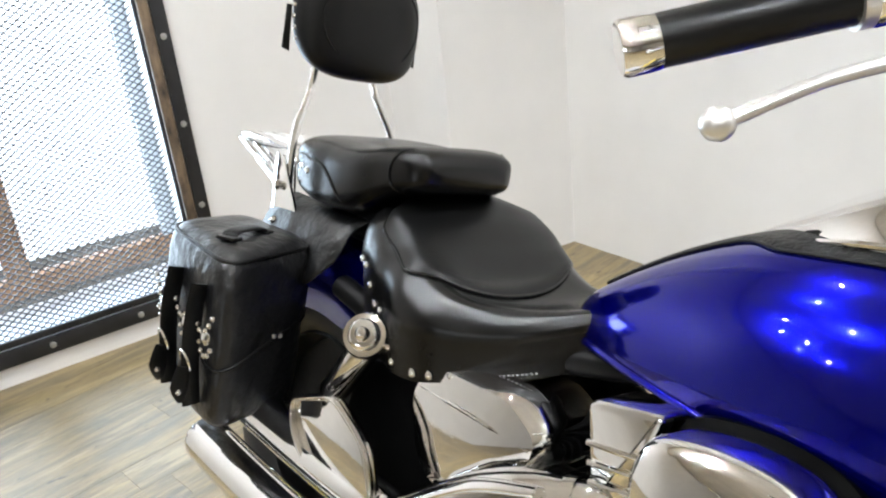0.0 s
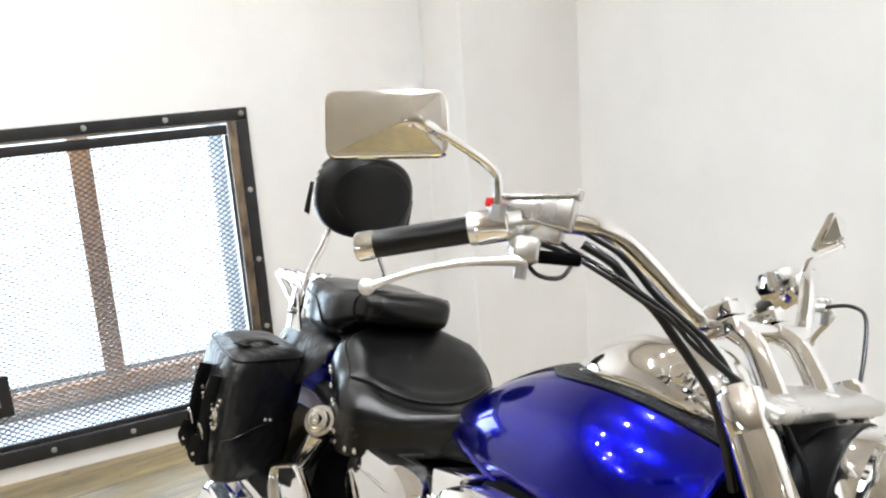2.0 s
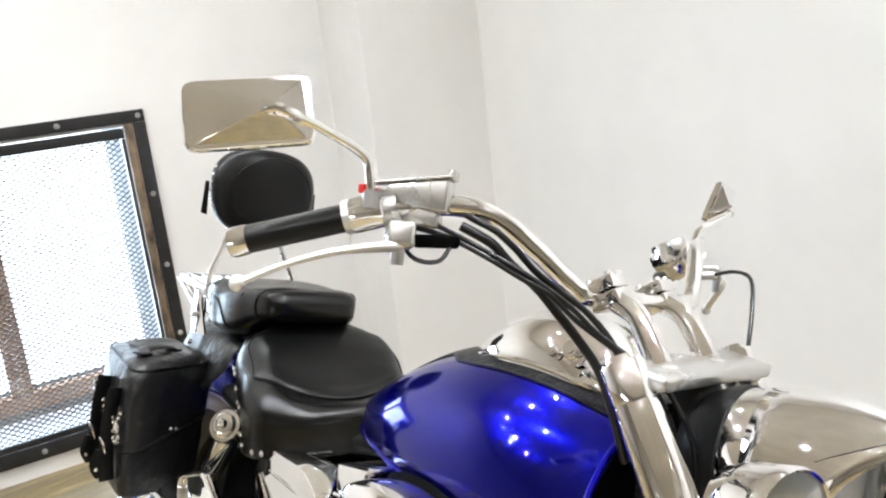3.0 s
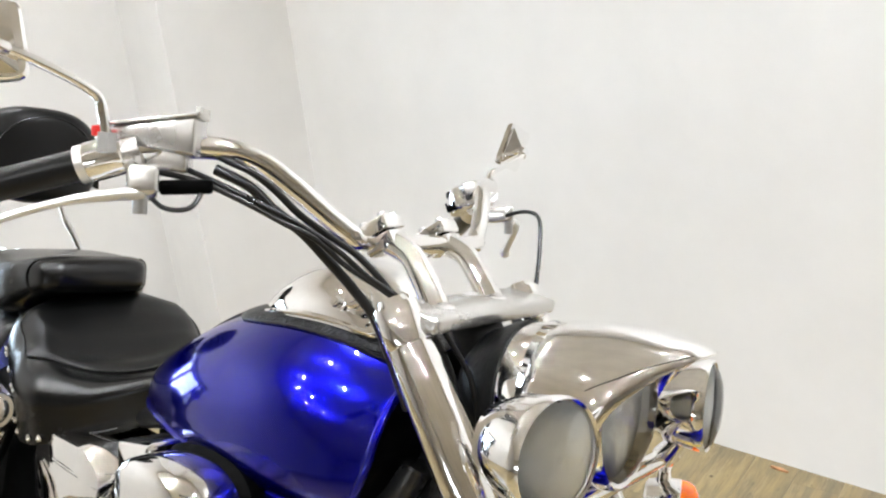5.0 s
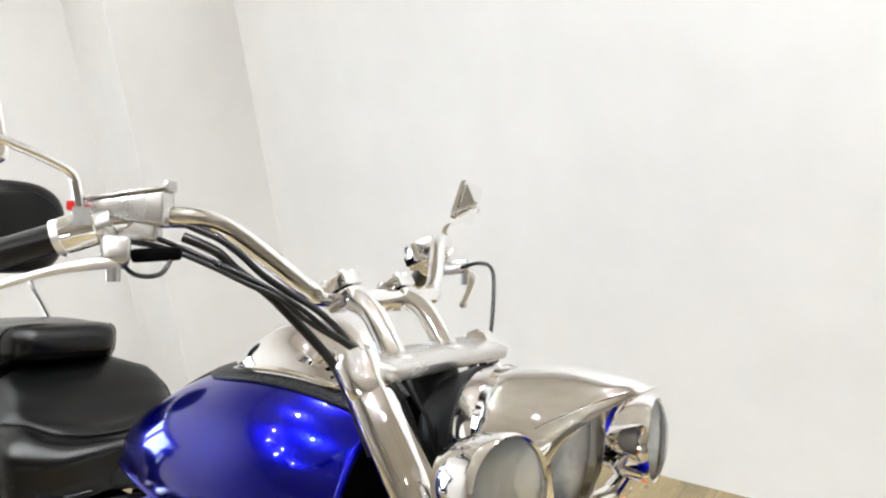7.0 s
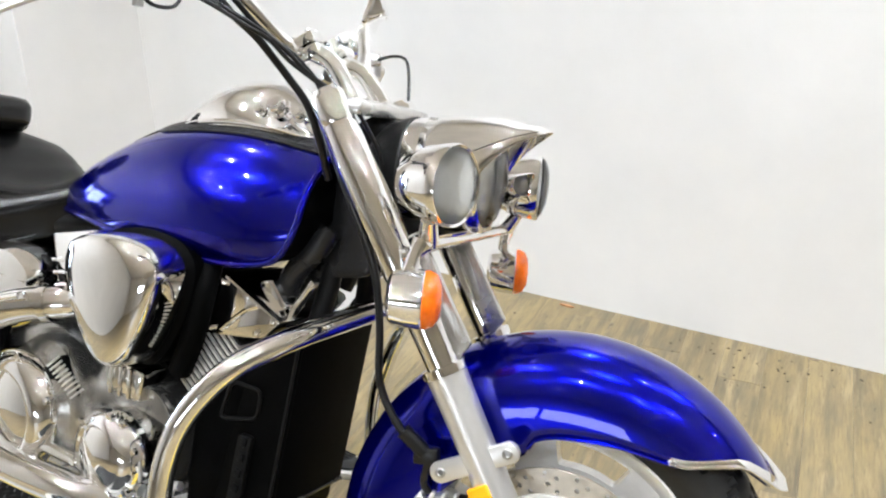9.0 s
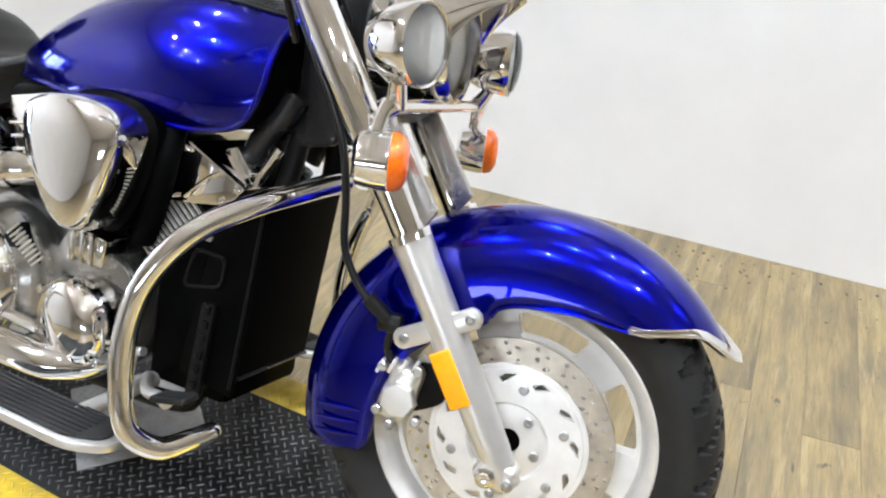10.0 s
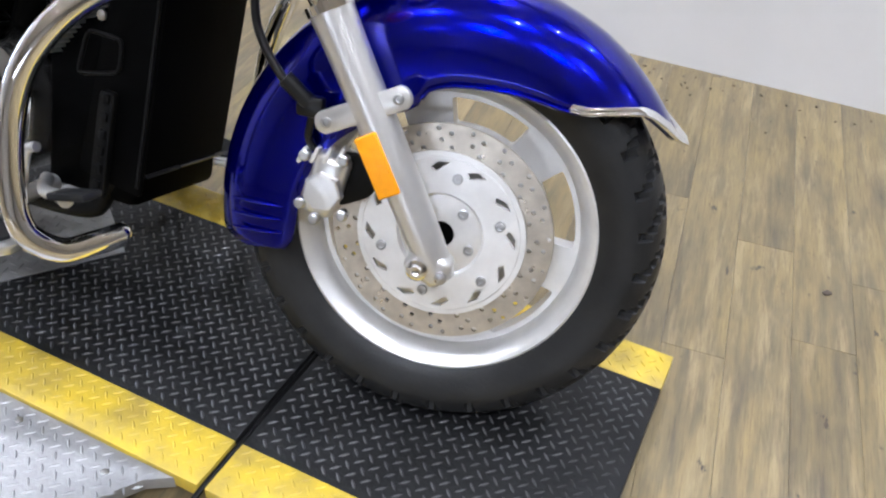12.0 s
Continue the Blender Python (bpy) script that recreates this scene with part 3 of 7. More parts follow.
def build_lift():
    lift = thing("motorcycle_lift", "low black checker-plate lift with worn yellow edges", "lift", at=(-0.9, 0.15, FLOOR_Z))

    def deck(name, u0, u1, v0, v1, mat, label=""):
        ob = part(name, block((u1 - u0, v1 - v0, 0.03), Matrix.Translation(((u0 + u1) / 2, (v0 + v1) / 2, -0.015)), 0.0015), mat, lift, label, at=LIFT)
        tagged(part("tread_pattern", lozenges(u0 + 0.003, u1 - 0.003, v0 + 0.003, v1 - 0.003), MAT_WORN if mat is MAT_BLACK else mat, ob, at=LIFT, smooth=0), kind="stuff")

    for u0, u1 in ((-2.01, -0.218), (-0.204, 0.36)):
        deck("deck_plate", u0, u1, -0.234, 0.206, MAT_BLACK, "black painted checker plate")
        deck("edge_strip", u0, u1, -0.33, -0.2345, MAT_YELLOW, "yellow painted checker edge")
        deck("edge_strip", u0, u1, 0.2065, 0.295, MAT_YELLOW, "yellow painted checker edge")
    # rod in the seam, base frame under the deck
    part("hinge_rod", tube([(-0.211, 0.28, -0.008), (-0.211, -0.335, -0.008), (-0.213, -0.35, -0.02)], 0.0055, 2, 8), BLACK_STEEL, lift, "black hinge rod in the seam", at=LIFT)
    part("base_frame", block((2.3, 0.5, 0.038), Matrix.Translation((-0.83, -0.02, -0.0505)), 0.002), BLACK_STEEL, lift, at=LIFT)
    # bare side board with a round corner
    outline = [(-2.0, -0.3305), (-2.0, -0.62), (-0.42, -0.62), (-0.345, -0.50), (-0.335, -0.41), (-0.30, -0.355), (-0.262, -0.3305)]
    side = part("side_board", slab(outline, 0.025, Matrix.Translation((0, 0, -0.034)), 0.001), MAT_STEEL, lift, "bare steel checker-plate side board", at=LIFT)
    rim = lambda u, v: v < -0.336 and u < -0.27 + (v + 0.33) * 0.55
    bm = lozenges(-1.995, -0.26, -0.615, -0.336, rim)
    bm.transform(Matrix.Translation((0, 0, -0.009)))
    tagged(part("tread_pattern", bm, MAT_STEEL, side, at=LIFT, smooth=0), kind="stuff")
    for u, v in ((-0.55, -0.36), (-1.1, -0.36), (-1.7, -0.36), (-0.36, -0.372)):
        part("rivet", lathe([(0, 0.007), (0.002, 0.006), (0.003, 0.0)], (u, v, -0.009), (0, 0, 1), 10), BOLT_STEEL, side, at=LIFT)


build_lift()
offcut = thing("steel_plate", "loose square of bare checker plate on the lift", "steel plate", at=(-0.86, 0.03, 0.001))
m = Matrix.Translation((-0.859, -0.032, 0.002)) @ pose(0, 0, 0, 0, 0, 44)
plate = part("plate", block((0.26, 0.28, 0.003), m @ Matrix.Translation((0.13, 0.14, 0.0015)), 0.0006), MAT_STEEL, offcut)
bm = lozenges(0.004, 0.256, 0.004, 0.276)
bm.transform(m @ Matrix.Translation((0, 0, 0.003)))
tagged(part("tread_pattern", bm, MAT_STEEL, plate, smooth=0), kind="stuff")


# ---- litter on the floor by the wall ----
def litter(name, label, category, size, at, rz, mat):
    ob = thing(name, label, category, at=at)
    x, y, z = size
    out = [(-x, -y * 0.6), (-x * 0.4, -y), (x * 0.7, -y * 0.7), (x, y * 0.2), (x * 0.3, y), (-x * 0.8, y * 0.5)]
    part("chip", slab(out, z, Matrix.Translation(at) @ pose(0, 0, 0, 0, 0, rz), z * 0.25), mat, ob)


litter("wood_splinter", "small reddish wood splinter on the floor", "splinter", (0.026, 0.006, 0.006), (-0.36, 1.655, FLOOR_Z + 0.0003), -14, MULLION_WOOD)
litter("stone_chip", "flat grey stone chip lying on the floor", "chip", (0.011, 0.008, 0.004), (0.712, 0.612, FLOOR_Z + 0.0003), 25, SCREED)
bm = bmesh.new()
rng = random.Random(11)
for k in range(70):
    u = rng.uniform(0.1, 1.4) if k < 55 else rng.uniform(-0.6, 0.4)
    x, y = u, 1.66 - 0.14 * (u + 0.36) - abs(rng.gauss(0, 0.10)) - 0.02
    r = rng.uniform(0.0015, 0.0045)
    pillow(r * rng.uniform(1, 2), r, r * 0.5, 1, 1, Matrix.Translation((x, y, FLOOR_Z + r * 0.45)) @ pose(0, 0, 0, 0, 0, rng.uniform(0, 180)), 6, 4, bm=bm)
tagged(part("floor_crumbs", bm, SCREED, None), "dark crumbs of dirt along the wall", "dirt", kind="stuff")

# ---- the motorcycle: front end ----
bike = thing("motorcycle", "blue cruiser motorcycle with chrome trim leaning on the lift", "motorcycle", at=(-0.8, 0.12, 0.0))


def tyre(radius, half, rim_r, grooves):
    """A tyre round the y axis, with zigzag grooves pressed into its tread."""
    prof = [(-0.74, rim_r), (-0.86, rim_r + 0.012), (-0.97, rim_r + 0.034), (-1.0, rim_r + 0.052), (-0.985, radius - 0.041), (-0.93, radius - 0.0285),
            (-0.85, radius - 0.0205), (-0.75, radius - 0.0145), (-0.64, radius - 0.0098), (-0.52, radius - 0.0062), (-0.39, radius - 0.0034),
            (-0.26, radius - 0.0012), (-0.13, radius - 0.0003), (0, radius)]
    prof = prof + [(-y, r) for y, r in prof[-2::-1]]
    steps = grooves * 24
    verts, faces = [], []
    n = len(prof)
    for i in range(steps):
        a = 2 * math.pi * i / steps
        for y, r in prof:
            s = abs(y)
            if 0.1 < s < 0.955 and r > radius - 0.033:
                zig = 0.5 + 1.75 * (s - 0.5) - (0.42 if s < 0.42 else 0.0)
                phase = (i / 24 + (0.5 if y > 0 else 0.0) + zig) % 1.0
                if phase < 0.19:
                    r -= 0.0085
                    y *= 1.0 - 0.13 * max(0.0, s - 0.45) / 0.45
            verts.append((r * math.cos(a), y * half, r * math.sin(a)))
    for i in range(steps):
        j = (i + 1) % steps
        for k in range(n - 1):
            faces.append((i * n + k, i * n + k + 1, j * n + k + 1, j * n + k))
    me = bpy.data.meshes.new("tyre")
    me.from_pydata(verts, [], faces)
    me.shade_smooth()
    me.set_sharp_from_angle(angle=radians(28))
    return me


AXLE = Vector((0, 0, 0.328))


def ring_points(cx, cz, r, count, start=0.0):
    return [(cx + r * math.cos(start + 2 * math.pi * k / count), cz + r * math.sin(start + 2 * math.pi * k / count)) for k in range(count)]


def build_front_wheel():
    # rim barrel, lips and six broad cast spokes
    bm = lathe([(-0.0555, 0.2315), (-0.057, 0.2285), (-0.054, 0.2225), (-0.046, 0.214), (-0.036, 0.2065), (-0.02, 0.2035), (0.02, 0.2035), (0.036, 0.2065),
                (0.046, 0.214), (0.054, 0.2225), (0.057, 0.2285), (0.0555, 0.2315), (0.046, 0.226), (0.0, 0.216), (-0.046, 0.226)], AXLE, (0, 1, 0), 96, closed=True)
    wheel = part("front_wheel", bm, CAST, bike, "polished cast alloy front wheel", at=FRONT)
    plate = lathe([(-0.019, 0.045), (-0.022, 0.09), (-0.0135, 0.15), (-0.017, 0.2045), (0.017, 0.2045), (0.0135, 0.15), (0.022, 0.09), (0.019, 0.045)], AXLE, (0, 1, 0), 96, closed=True)
    holes = bmesh.new()
    for k in range(6):
        a0 = radians(17 + 60 * k)
        pts = []
        for s in range(9):
            t = a0 + radians(-18.5 + 37 * s / 8)
            pts.append((0.1955 * math.cos(t), 0.1955 * math.sin(t)))
        for s in range(7):
            t = a0 + radians(17 - 34 * s / 6)
            pts.append((0.154 * math.cos(t), 0.154 * math.sin(t)))
        slab(round_outline(pts, 0.006, 3), 0.2, Matrix.Translation((0, 0.1, 0.328)) @ pose(0, 0, 0, 90, 0, 0), 0, bm=holes)
    part("wheel_spokes", cut(plate, holes, "wheel_spokes"), CAST, wheel, at=FRONT)
    part("hub", lathe([(-0.055, 0.02), (-0.06, 0.05), (-0.058, 0.052), (-0.03, 0.055), (0.03, 0.055), (0.06, 0.05), (0.055, 0.02)], AXLE, (0, 1, 0), 40), SATIN, wheel, at=FRONT)
    rubber = tyre(0.328, 0.071, 0.2285, 30)
    rubber.materials.append(RUBBER)
    part("tyre", rubber, RUBBER, wheel, "black rubber tyre with zigzag tread", at=FRONT @ Matrix.Translation(AXLE))
    # drilled disc
    bm = lathe([(-0.0705, 0.1225), (-0.0705, 0.1675), (-0.070, 0.168), (-0.0655, 0.168), (-0.065, 0.1675), (-0.065, 0.1225)], AXLE, (0, 1, 0), 120, closed=True)
    holes = bmesh.new()
    for k in range(20):
        a = 2 * math.pi * k / 20
        for r, off in ((0.133, 0.0), (0.1435, 0.11), (0.154, 0.02), (0.1605, 0.14)):
            x, z = r * math.cos(a + off), r * math.sin(a + off)
            lathe([(-0.02, 0.0039), (0.02, 0.0039)], (x, -0.068, 0.328 + z), (0, 1, 0), 8, bm=holes)
    part("brake_disc", cut(bm, holes, "brake_disc"), DISC_STEEL, wheel, "drilled steel brake disc", at=FRONT)
    # disc carrier with slanting slots
    bm = lathe([(-0.0725, 0.062), (-0.0775, 0.066), (-0.0775, 0.119), (-0.0755, 0.1205), (-0.0755, 0.128), (-0.072, 0.1285), (-0.0712, 0.126), (-0.0712, 0.062)], AXLE, (0, 1, 0), 96, closed=True)
    holes = bmesh.new()
    for k in range(12):
        a = 2 * math.pi * k / 12 + 0.12
        m = Matrix.Translation((0, 0.1, 0.328)) @ pose(0, 0, 0, 90, 0, 0) @ pose(0, 0, 0, 0, 0, math.degrees(a)) @ Matrix.Translation((0.107, 0, 0)) @ pose(0, 0, 0, 0, 0, 38)
        slab([(-0.005, -0.015), (0.0065, -0.003), (0.0065, 0.013), (-0.003, 0.011)], 0.3, m, 0, bm=holes)
    part("disc_carrier", cut(bm, holes, "disc_carrier"), CAST, wheel, "slotted alloy disc carrier", at=FRONT)
    part("hub_plate", lathe([(-0.066, 0.0), (-0.066, 0.018), (-0.069, 0.02), (-0.071, 0.06), (-0.069, 0.064), (-0.06, 0.065), (-0.06, 0.0)], AXLE, (0, 1, 0), 48), CAST, wheel, at=FRONT)
    # solid black disc gives the hub's bore its shade by colour
    part("axle_bore_shade", lathe([(-0.0705, 0.0), (-0.0705, 0.019), (-0.066, 0.02), (-0.066, 0.0)], AXLE, (0, 1, 0), 24), BLACK_PLASTIC, wheel, at=FRONT)
    head = mesh_from(lathe([(0, 0.0078), (-0.004, 0.0078), (-0.0052, 0.0066), (-0.0052, 0.0038), (-0.003, 0.0035), (-0.003, 0.0)], (0, 0, 0), (0, 1, 0), 12), "bolt")
    for r, n, y, st in ((0.0925, 6, -0.0775, 0.35), (0.048, 5, -0.071, 0.9)):
        for x, z in ring_points(0, 0.328, r, n, st):
            part("bolt", head, BOLT_STEEL, wheel, at=FRONT @ Matrix.Translation((x, y, z)))


RIM_EDGE = [(30.5, 0.3655), (33, 0.358), (37, 0.350), (42, 0.338), (47, 0.305), (52, 0.275), (60, 0.256), (70, 0.243), (82, 0.231), (95, 0.223), (101, 0.216), (105, 0.197),
            (112, 0.192), (130, 0.196), (150, 0.206), (170, 0.214), (179, 0.217), (183.5, 0.224), (186, 0.238), (187.4, 0.262), (188, 0.30)]
FENDER_SIDE = [(0, 0.366), (0.028, 0.3632), (0.052, 0.3545), (0.072, 0.340), (0.086, 0.320), (0.0935, 0.296), (0.0965, 0.26), (0.0975, 0.18)]


FENDER_CURVE = [(p.x, p.y) for p in smooth_path([(y, r, 0) for y, r in FENDER_SIDE], 5)]


def fender_half(edge, n=12):
    """Points (y, r) from the crown down to the radius of the edge, evenly spaced."""
    pts = [FENDER_CURVE[0]]
    for p, q in zip(FENDER_CURVE, FENDER_CURVE[1:]):
        if q[1] <= edge:
            t = (p[1] - edge) / max(p[1] - q[1], 1e-6)
            pts.append((p[0] + (q[0] - p[0]) * t, edge))
            break
        pts.append(q)
    lens = [0.0]
    for p, q in zip(pts, pts[1:]):
        lens.append(lens[-1] + math.dist(p, q))
    out = []
    for k in range(n + 1):
        s = lens[-1] * k / n
        for i in range(len(pts) - 1):
            if s <= lens[i + 1] + 1e-9:
                t = (s - lens[i]) / max(lens[i + 1] - lens[i], 1e-9)
                out.append((pts[i][0] + (pts[i + 1][0] - pts[i][0]) * t, pts[i][1] + (pts[i + 1][1] - pts[i][1]) * t))
                break
    return out


def swell(a):
    """How far the fender stands off the wheel, by the angle round it."""
    return 1.0 + 0.008 * max(0.0, (a - 150) / 38) ** 2 - 0.012 * max(0.0, (60 - a) / 33)


def fender_point(a, y, r, lift=0.0):
    # the tail is cut on a slant: its inner corner reaches further round
    t = radians(a + 10.0 * max(0.0, min(1.0, (0.366 - r) / 0.125)) * max(0.0, (a - 160) / 28) ** 1.6)
    k = (r + lift) * swell(a)
    return Vector((k * math.cos(t), y, 0.328 + k * math.sin(t)))


def build_front_fender():
    bm = bmesh.new()
    rings = []
    for i in range(86):
        a = 30.5 + 157.5 * i / 85
        half = fender_half(lerp_table(RIM_EDGE, a)[0])
        ring = [fender_point(a, -y, r) for y, r in half[::-1]] + [fender_point(a, y, r) for y, r in half[1:]]
        rings.append(ring)
    skin(bm, rings, close=False)
    fender = part("front_fender", bm, BLUE, bike, "deep candy-blue valanced front fender", at=FRONT, smooth=60)
    sol = fender.modifiers.new("thick", "SOLIDIFY")
    sol.thickness, sol.offset = 0.0025, -1.0
    # rolled edge along the skirt
    for s in (-1, 1):
        pts = []
        for a in range(52, 104, 3):
            e = lerp_table(RIM_EDGE, a)[0]
            y, r = fender_half(e)[-1]
            pts.append(fender_point(a, s * y, r))
        part("rolled_edge", tube(pts, 0.0028, 1, 8), BLUE, fender, at=FRONT)
    # chrome lip round the nose
    rows = []
    path = [(s, a) for s, aa in ((-1, range(55, 30, -2)), (1, range(31, 56, 2))) for a in aa]
    for s, a in path:
        e = lerp_table(RIM_EDGE, a)[0]
        y, r = fender_half(e)[-1]
        c = fender_point(a, s * y, r, 0.003)
        y2, r2 = fender_half(min(0.3655, e + 0.010))[-1]
        up = fender_point(a, s * (y2 + 0.0025), r2, 0.003)
        grow = 0.004 + 0.017 * max(0.0, (55 - a) / 24)
        low = c + Vector((1.25 * grow * math.sin(radians(a)), s * 0.004, -grow * math.cos(radians(a)) * 0.05))
        rows.append([up, c, low])
    bm = bmesh.new()
    skin(bm, rows, close=False)
    lip = part("chrome_lip", bm, CHROME, fender, "chrome lip round the fender nose", at=FRONT, smooth=60)
    sol = lip.modifiers.new("thick", "SOLIDIFY")
    sol.thickness = 0.003
    # three pressed ribs low on the tail of the skirt
    for k, a in enumerate((177.0, 180.5, 184.0)):
        for s in (-1, 1):
            pts = [fender_point(a - 2.0 * t, s * 0.0985, 0.318 - 0.078 * t) for t in (0, 0.25, 0.5, 0.75, 1)]
            part("pressed_rib", tube(pts, [0.001, 0.0035, 0.0042, 0.0035, 0.001], 2, 8), BLUE, fender, at=FRONT)


def leg(z, s, out=0.0):
    """A point on the fork leg of side s at height z."""
    return Vector((-0.033 - 0.548 * (z - 0.381), s * (0.135 + out + 0.05 * max(0.0, z - 0.7)), z))


def build_fork():
    for s in (-1, 1):
        low = part("fork_slider", tube([leg(0.285, s), leg(0.34, s), leg(0.44, s), leg(0.52, s), leg(0.60, s), leg(0.637, s)], [0.021, 0.0265, 0.0285, 0.0285, 0.030, 0.032], 4, 24), SATIN, bike,
                   "satin alloy fork slider", at=FRONT)
        part("dust_seal", tube([leg(0.634, s), leg(0.645, s)], 0.034, 1, 24), CHROME, low, at=FRONT)
        up = part("fork_cover", tube([leg(0.64, s), leg(0.70, s), leg(0.78, s), leg(0.86, s), leg(0.95, s), leg(1.012, s)], [0.0245, 0.0265, 0.0300, 0.0310, 0.0285, 0.0245], 4, 28), CHROME, bike,
                  "tall chrome fork cover", at=FRONT)
        part("cover_collar", tube([leg(0.988, s), leg(0.991, s), leg(1.026, s), leg(1.029, s)], [0.0265, 0.0275, 0.0270, 0.0250], 1, 28), CHROME, up, at=FRONT)
        part("fork_cap", tube([leg(1.028, s), leg(1.036, s)], [0.020, 0.017], 1, 20), CHROME, up, at=FRONT)
        # flat inner shroud beside the tube
        shroud = round_outline([(0.0, 0.0), (0.036, 0.018), (0.030, 0.205), (0.0, 0.205)], 0.005, 3)
        part("fork_shroud", slab(shroud, 0.012, Matrix.Translation(leg(0.645, s, -0.03) + Vector((0.012, 0, 0))) @ pose(0, 0, 0, 90, 0, 0) @ pose(0, 0, 0, 0, 0, 28.7), 0.003), DULL_ALLOY, up, at=FRONT)
        # foot of the slider
        foot = Vector((-0.012, s * 0.135, 0.303))
        part("axle_clamp", block((0.062, 0.044, 0.05), Matrix.Translation(foot + Vector((0.012, 0, 0.004))) @ pose(0, 0, 0, 0, 28, 0), 0.012, 3), SATIN, low, at=FRONT)
        part("axle_nut", lathe([(0, 0.016), (s * 0.006, 0.016), (s * 0.009, 0.012), (s * 0.010, 0.006), (s * 0.007, 0.0)], foot + Vector((0, s * 0.022, 0)), (0, 1, 0), 16), CHROME, low, at=FRONT)
        part("pinch_bolt", lathe([(0, 0.009), (s * 0.006, 0.009), (s * 0.008, 0.0)], foot + Vector((0.035, s * 0.022, -0.006)), (0, 1, 0), 12), BOLT_STEEL, low, at=FRONT)
        # fender bracket with two ears
        c = leg(0.512, s)
        ends = (Vector((-0.058, 0, -0.024)), Vector((0.040, 0, 0.024)))
        lie = math.atan2(0.048, 0.098)
        flat = [(ends[0].x + 0.0175 * math.cos(t), ends[0].z + 0.0175 * math.sin(t)) for t in (lie + math.pi * (0.62 + 0.76 * k / 8) for k in range(9))]
        flat += [(ends[1].x + 0.0175 * math.cos(t), ends[1].z + 0.0175 * math.sin(t)) for t in (lie - math.pi * (0.38 - 0.76 * k / 8) for k in range(9))]
        lug = Matrix.Translation(c + Vector((0, s * 0.012 + 0.006, 0))) @ pose(0, 0, 0, 90, 0, 0)
        ear = part("fender_bracket", slab(flat, 0.012, lug, 0.003), SATIN, low, "flat cast fender bracket", at=FRONT)
        for e in (Vector((-0.058, s * 0.01, -0.024)), Vector((0.040, s * 0.01, 0.024))):
            part("bracket_bolt", lathe([(0.006, 0.0078), (0.0098, 0.0078), (0.0105, 0.0068), (0.0105, 0.0042), (0.008, 0.0038), (0.008, 0.0)], c + e, (0, s, 0), 14), BOLT_STEEL, ear, at=FRONT)
        # orange reflector on the slider
        m = Matrix.Translation(leg(0.443, s, 0.0285) + Vector((-0.015, 0, 0))) @ pose(0, 0, 0, 0, -28.7, 0)
        part("reflector", block((0.033, 0.009, 0.090), m, 0.003, 3), REFLECTOR, low, "orange reflector", at=FRONT)
    # clamps across the legs
    for z, name in ((1.006, "top_clamp"), (0.80, "lower_clamp")):
        c = leg(z, 0)
        part(name, block((0.066 if z > 0.9 else 0.07, 0.300 if z > 0.9 else 0.26, 0.020 if z > 0.9 else 0.026), Matrix.Translation(c + Vector((0.012, 0, 0.012))) @ pose(0, 0, 0, 0, 12 if z > 0.9 else -28, 0), 0.006, 3), DULL_ALLOY if z > 0.9 else BLACK_STEEL, bike,
             "satin alloy top clamp" if z > 0.9 else "", at=FRONT)
    part("steering_stem", tube([leg(0.80, 0), leg(1.0, 0)], 0.032, 1, 20), BLACK_STEEL, bike, at=FRONT)
    # brake caliper
    cal = part("brake_caliper", block((0.052, 0.062, 0.098), Matrix.Translation((-0.172, -0.092, 0.385)) @ pose(0, 0, 0, 0, 14, 0), 0.014, 3), SATIN, bike, "cast alloy brake caliper", at=FRONT)
    part("piston_boss", lathe([(0, 0.031), (-0.010, 0.030), (-0.0135, 0.027), (-0.0145, 0.0)], (-0.170, -0.119, 0.378), (0, 1, 0), 7), SATIN, cal, at=FRONT, smooth=25)
    for x, z in ((-0.20, 0.428), (-0.18, 0.335), (-0.142, 0.43), (-0.138, 0.348), (-0.203, 0.355)):
        part("caliper_bolt", lathe([(0, 0.0085), (-0.012, 0.0085), (-0.014, 0.006), (-0.014, 0.0)], (x, -0.116, z), (0, 1, 0), 12), BOLT_STEEL, cal, at=FRONT)
    for k in range(4):
        part("cooling_rib", block((0.006, 0.016, 0.026), Matrix.Translation((-0.205 + 0.019 * k, -0.118, 0.427 + 0.003 * k)) @ pose(0, 0, 0, 0, 24, 0), 0.002), CAST, cal, at=FRONT)
    # bracket coloured black to stand in for the dark gap beside the caliper
    part("caliper_bracket", slab(round_outline([(-0.16, 0.345), (-0.10, 0.375), (-0.105, 0.435), (-0.17, 0.43)], 0.02), 0.014, Matrix.Translation((0, -0.079, 0)) @ pose(0, 0, 0, 90, 0, 0), 0.003), BLACK_STEEL, cal, at=FRONT)
    hose = part("brake_hose", tube([(-0.43, -0.07, 0.985), (-0.37, -0.11, 0.90), (-0.305, -0.125, 0.78), (-0.285, -0.13, 0.69), (-0.275, -0.135, 0.60), (-0.235, -0.135, 0.535), (-0.195, -0.125, 0.50), (-0.20, -0.115, 0.455), (-0.192, -0.11, 0.435)], 0.0062, 6, 10), CABLE, bike, "black rubber brake hose", at=FRONT)
    part("hose_ferrule", tube([(-0.232, -0.135, 0.535), (-0.198, -0.127, 0.505)], 0.0125, 1, 12), CABLE, hose, at=FRONT)
    part("hose_clip", block((0.04, 0.022, 0.03), Matrix.Translation((-0.195, -0.125, 0.5)), 0.006), CABLE, hose, at=FRONT)


def open_back(bm):
    """Leaves a turned cover open at its wide end."""
    bmesh.ops.delete(bm, geom=[f for f in bm.faces if len(f.verts) > 4 and f.calc_area() > 1e-4], context="FACES")
    return bm


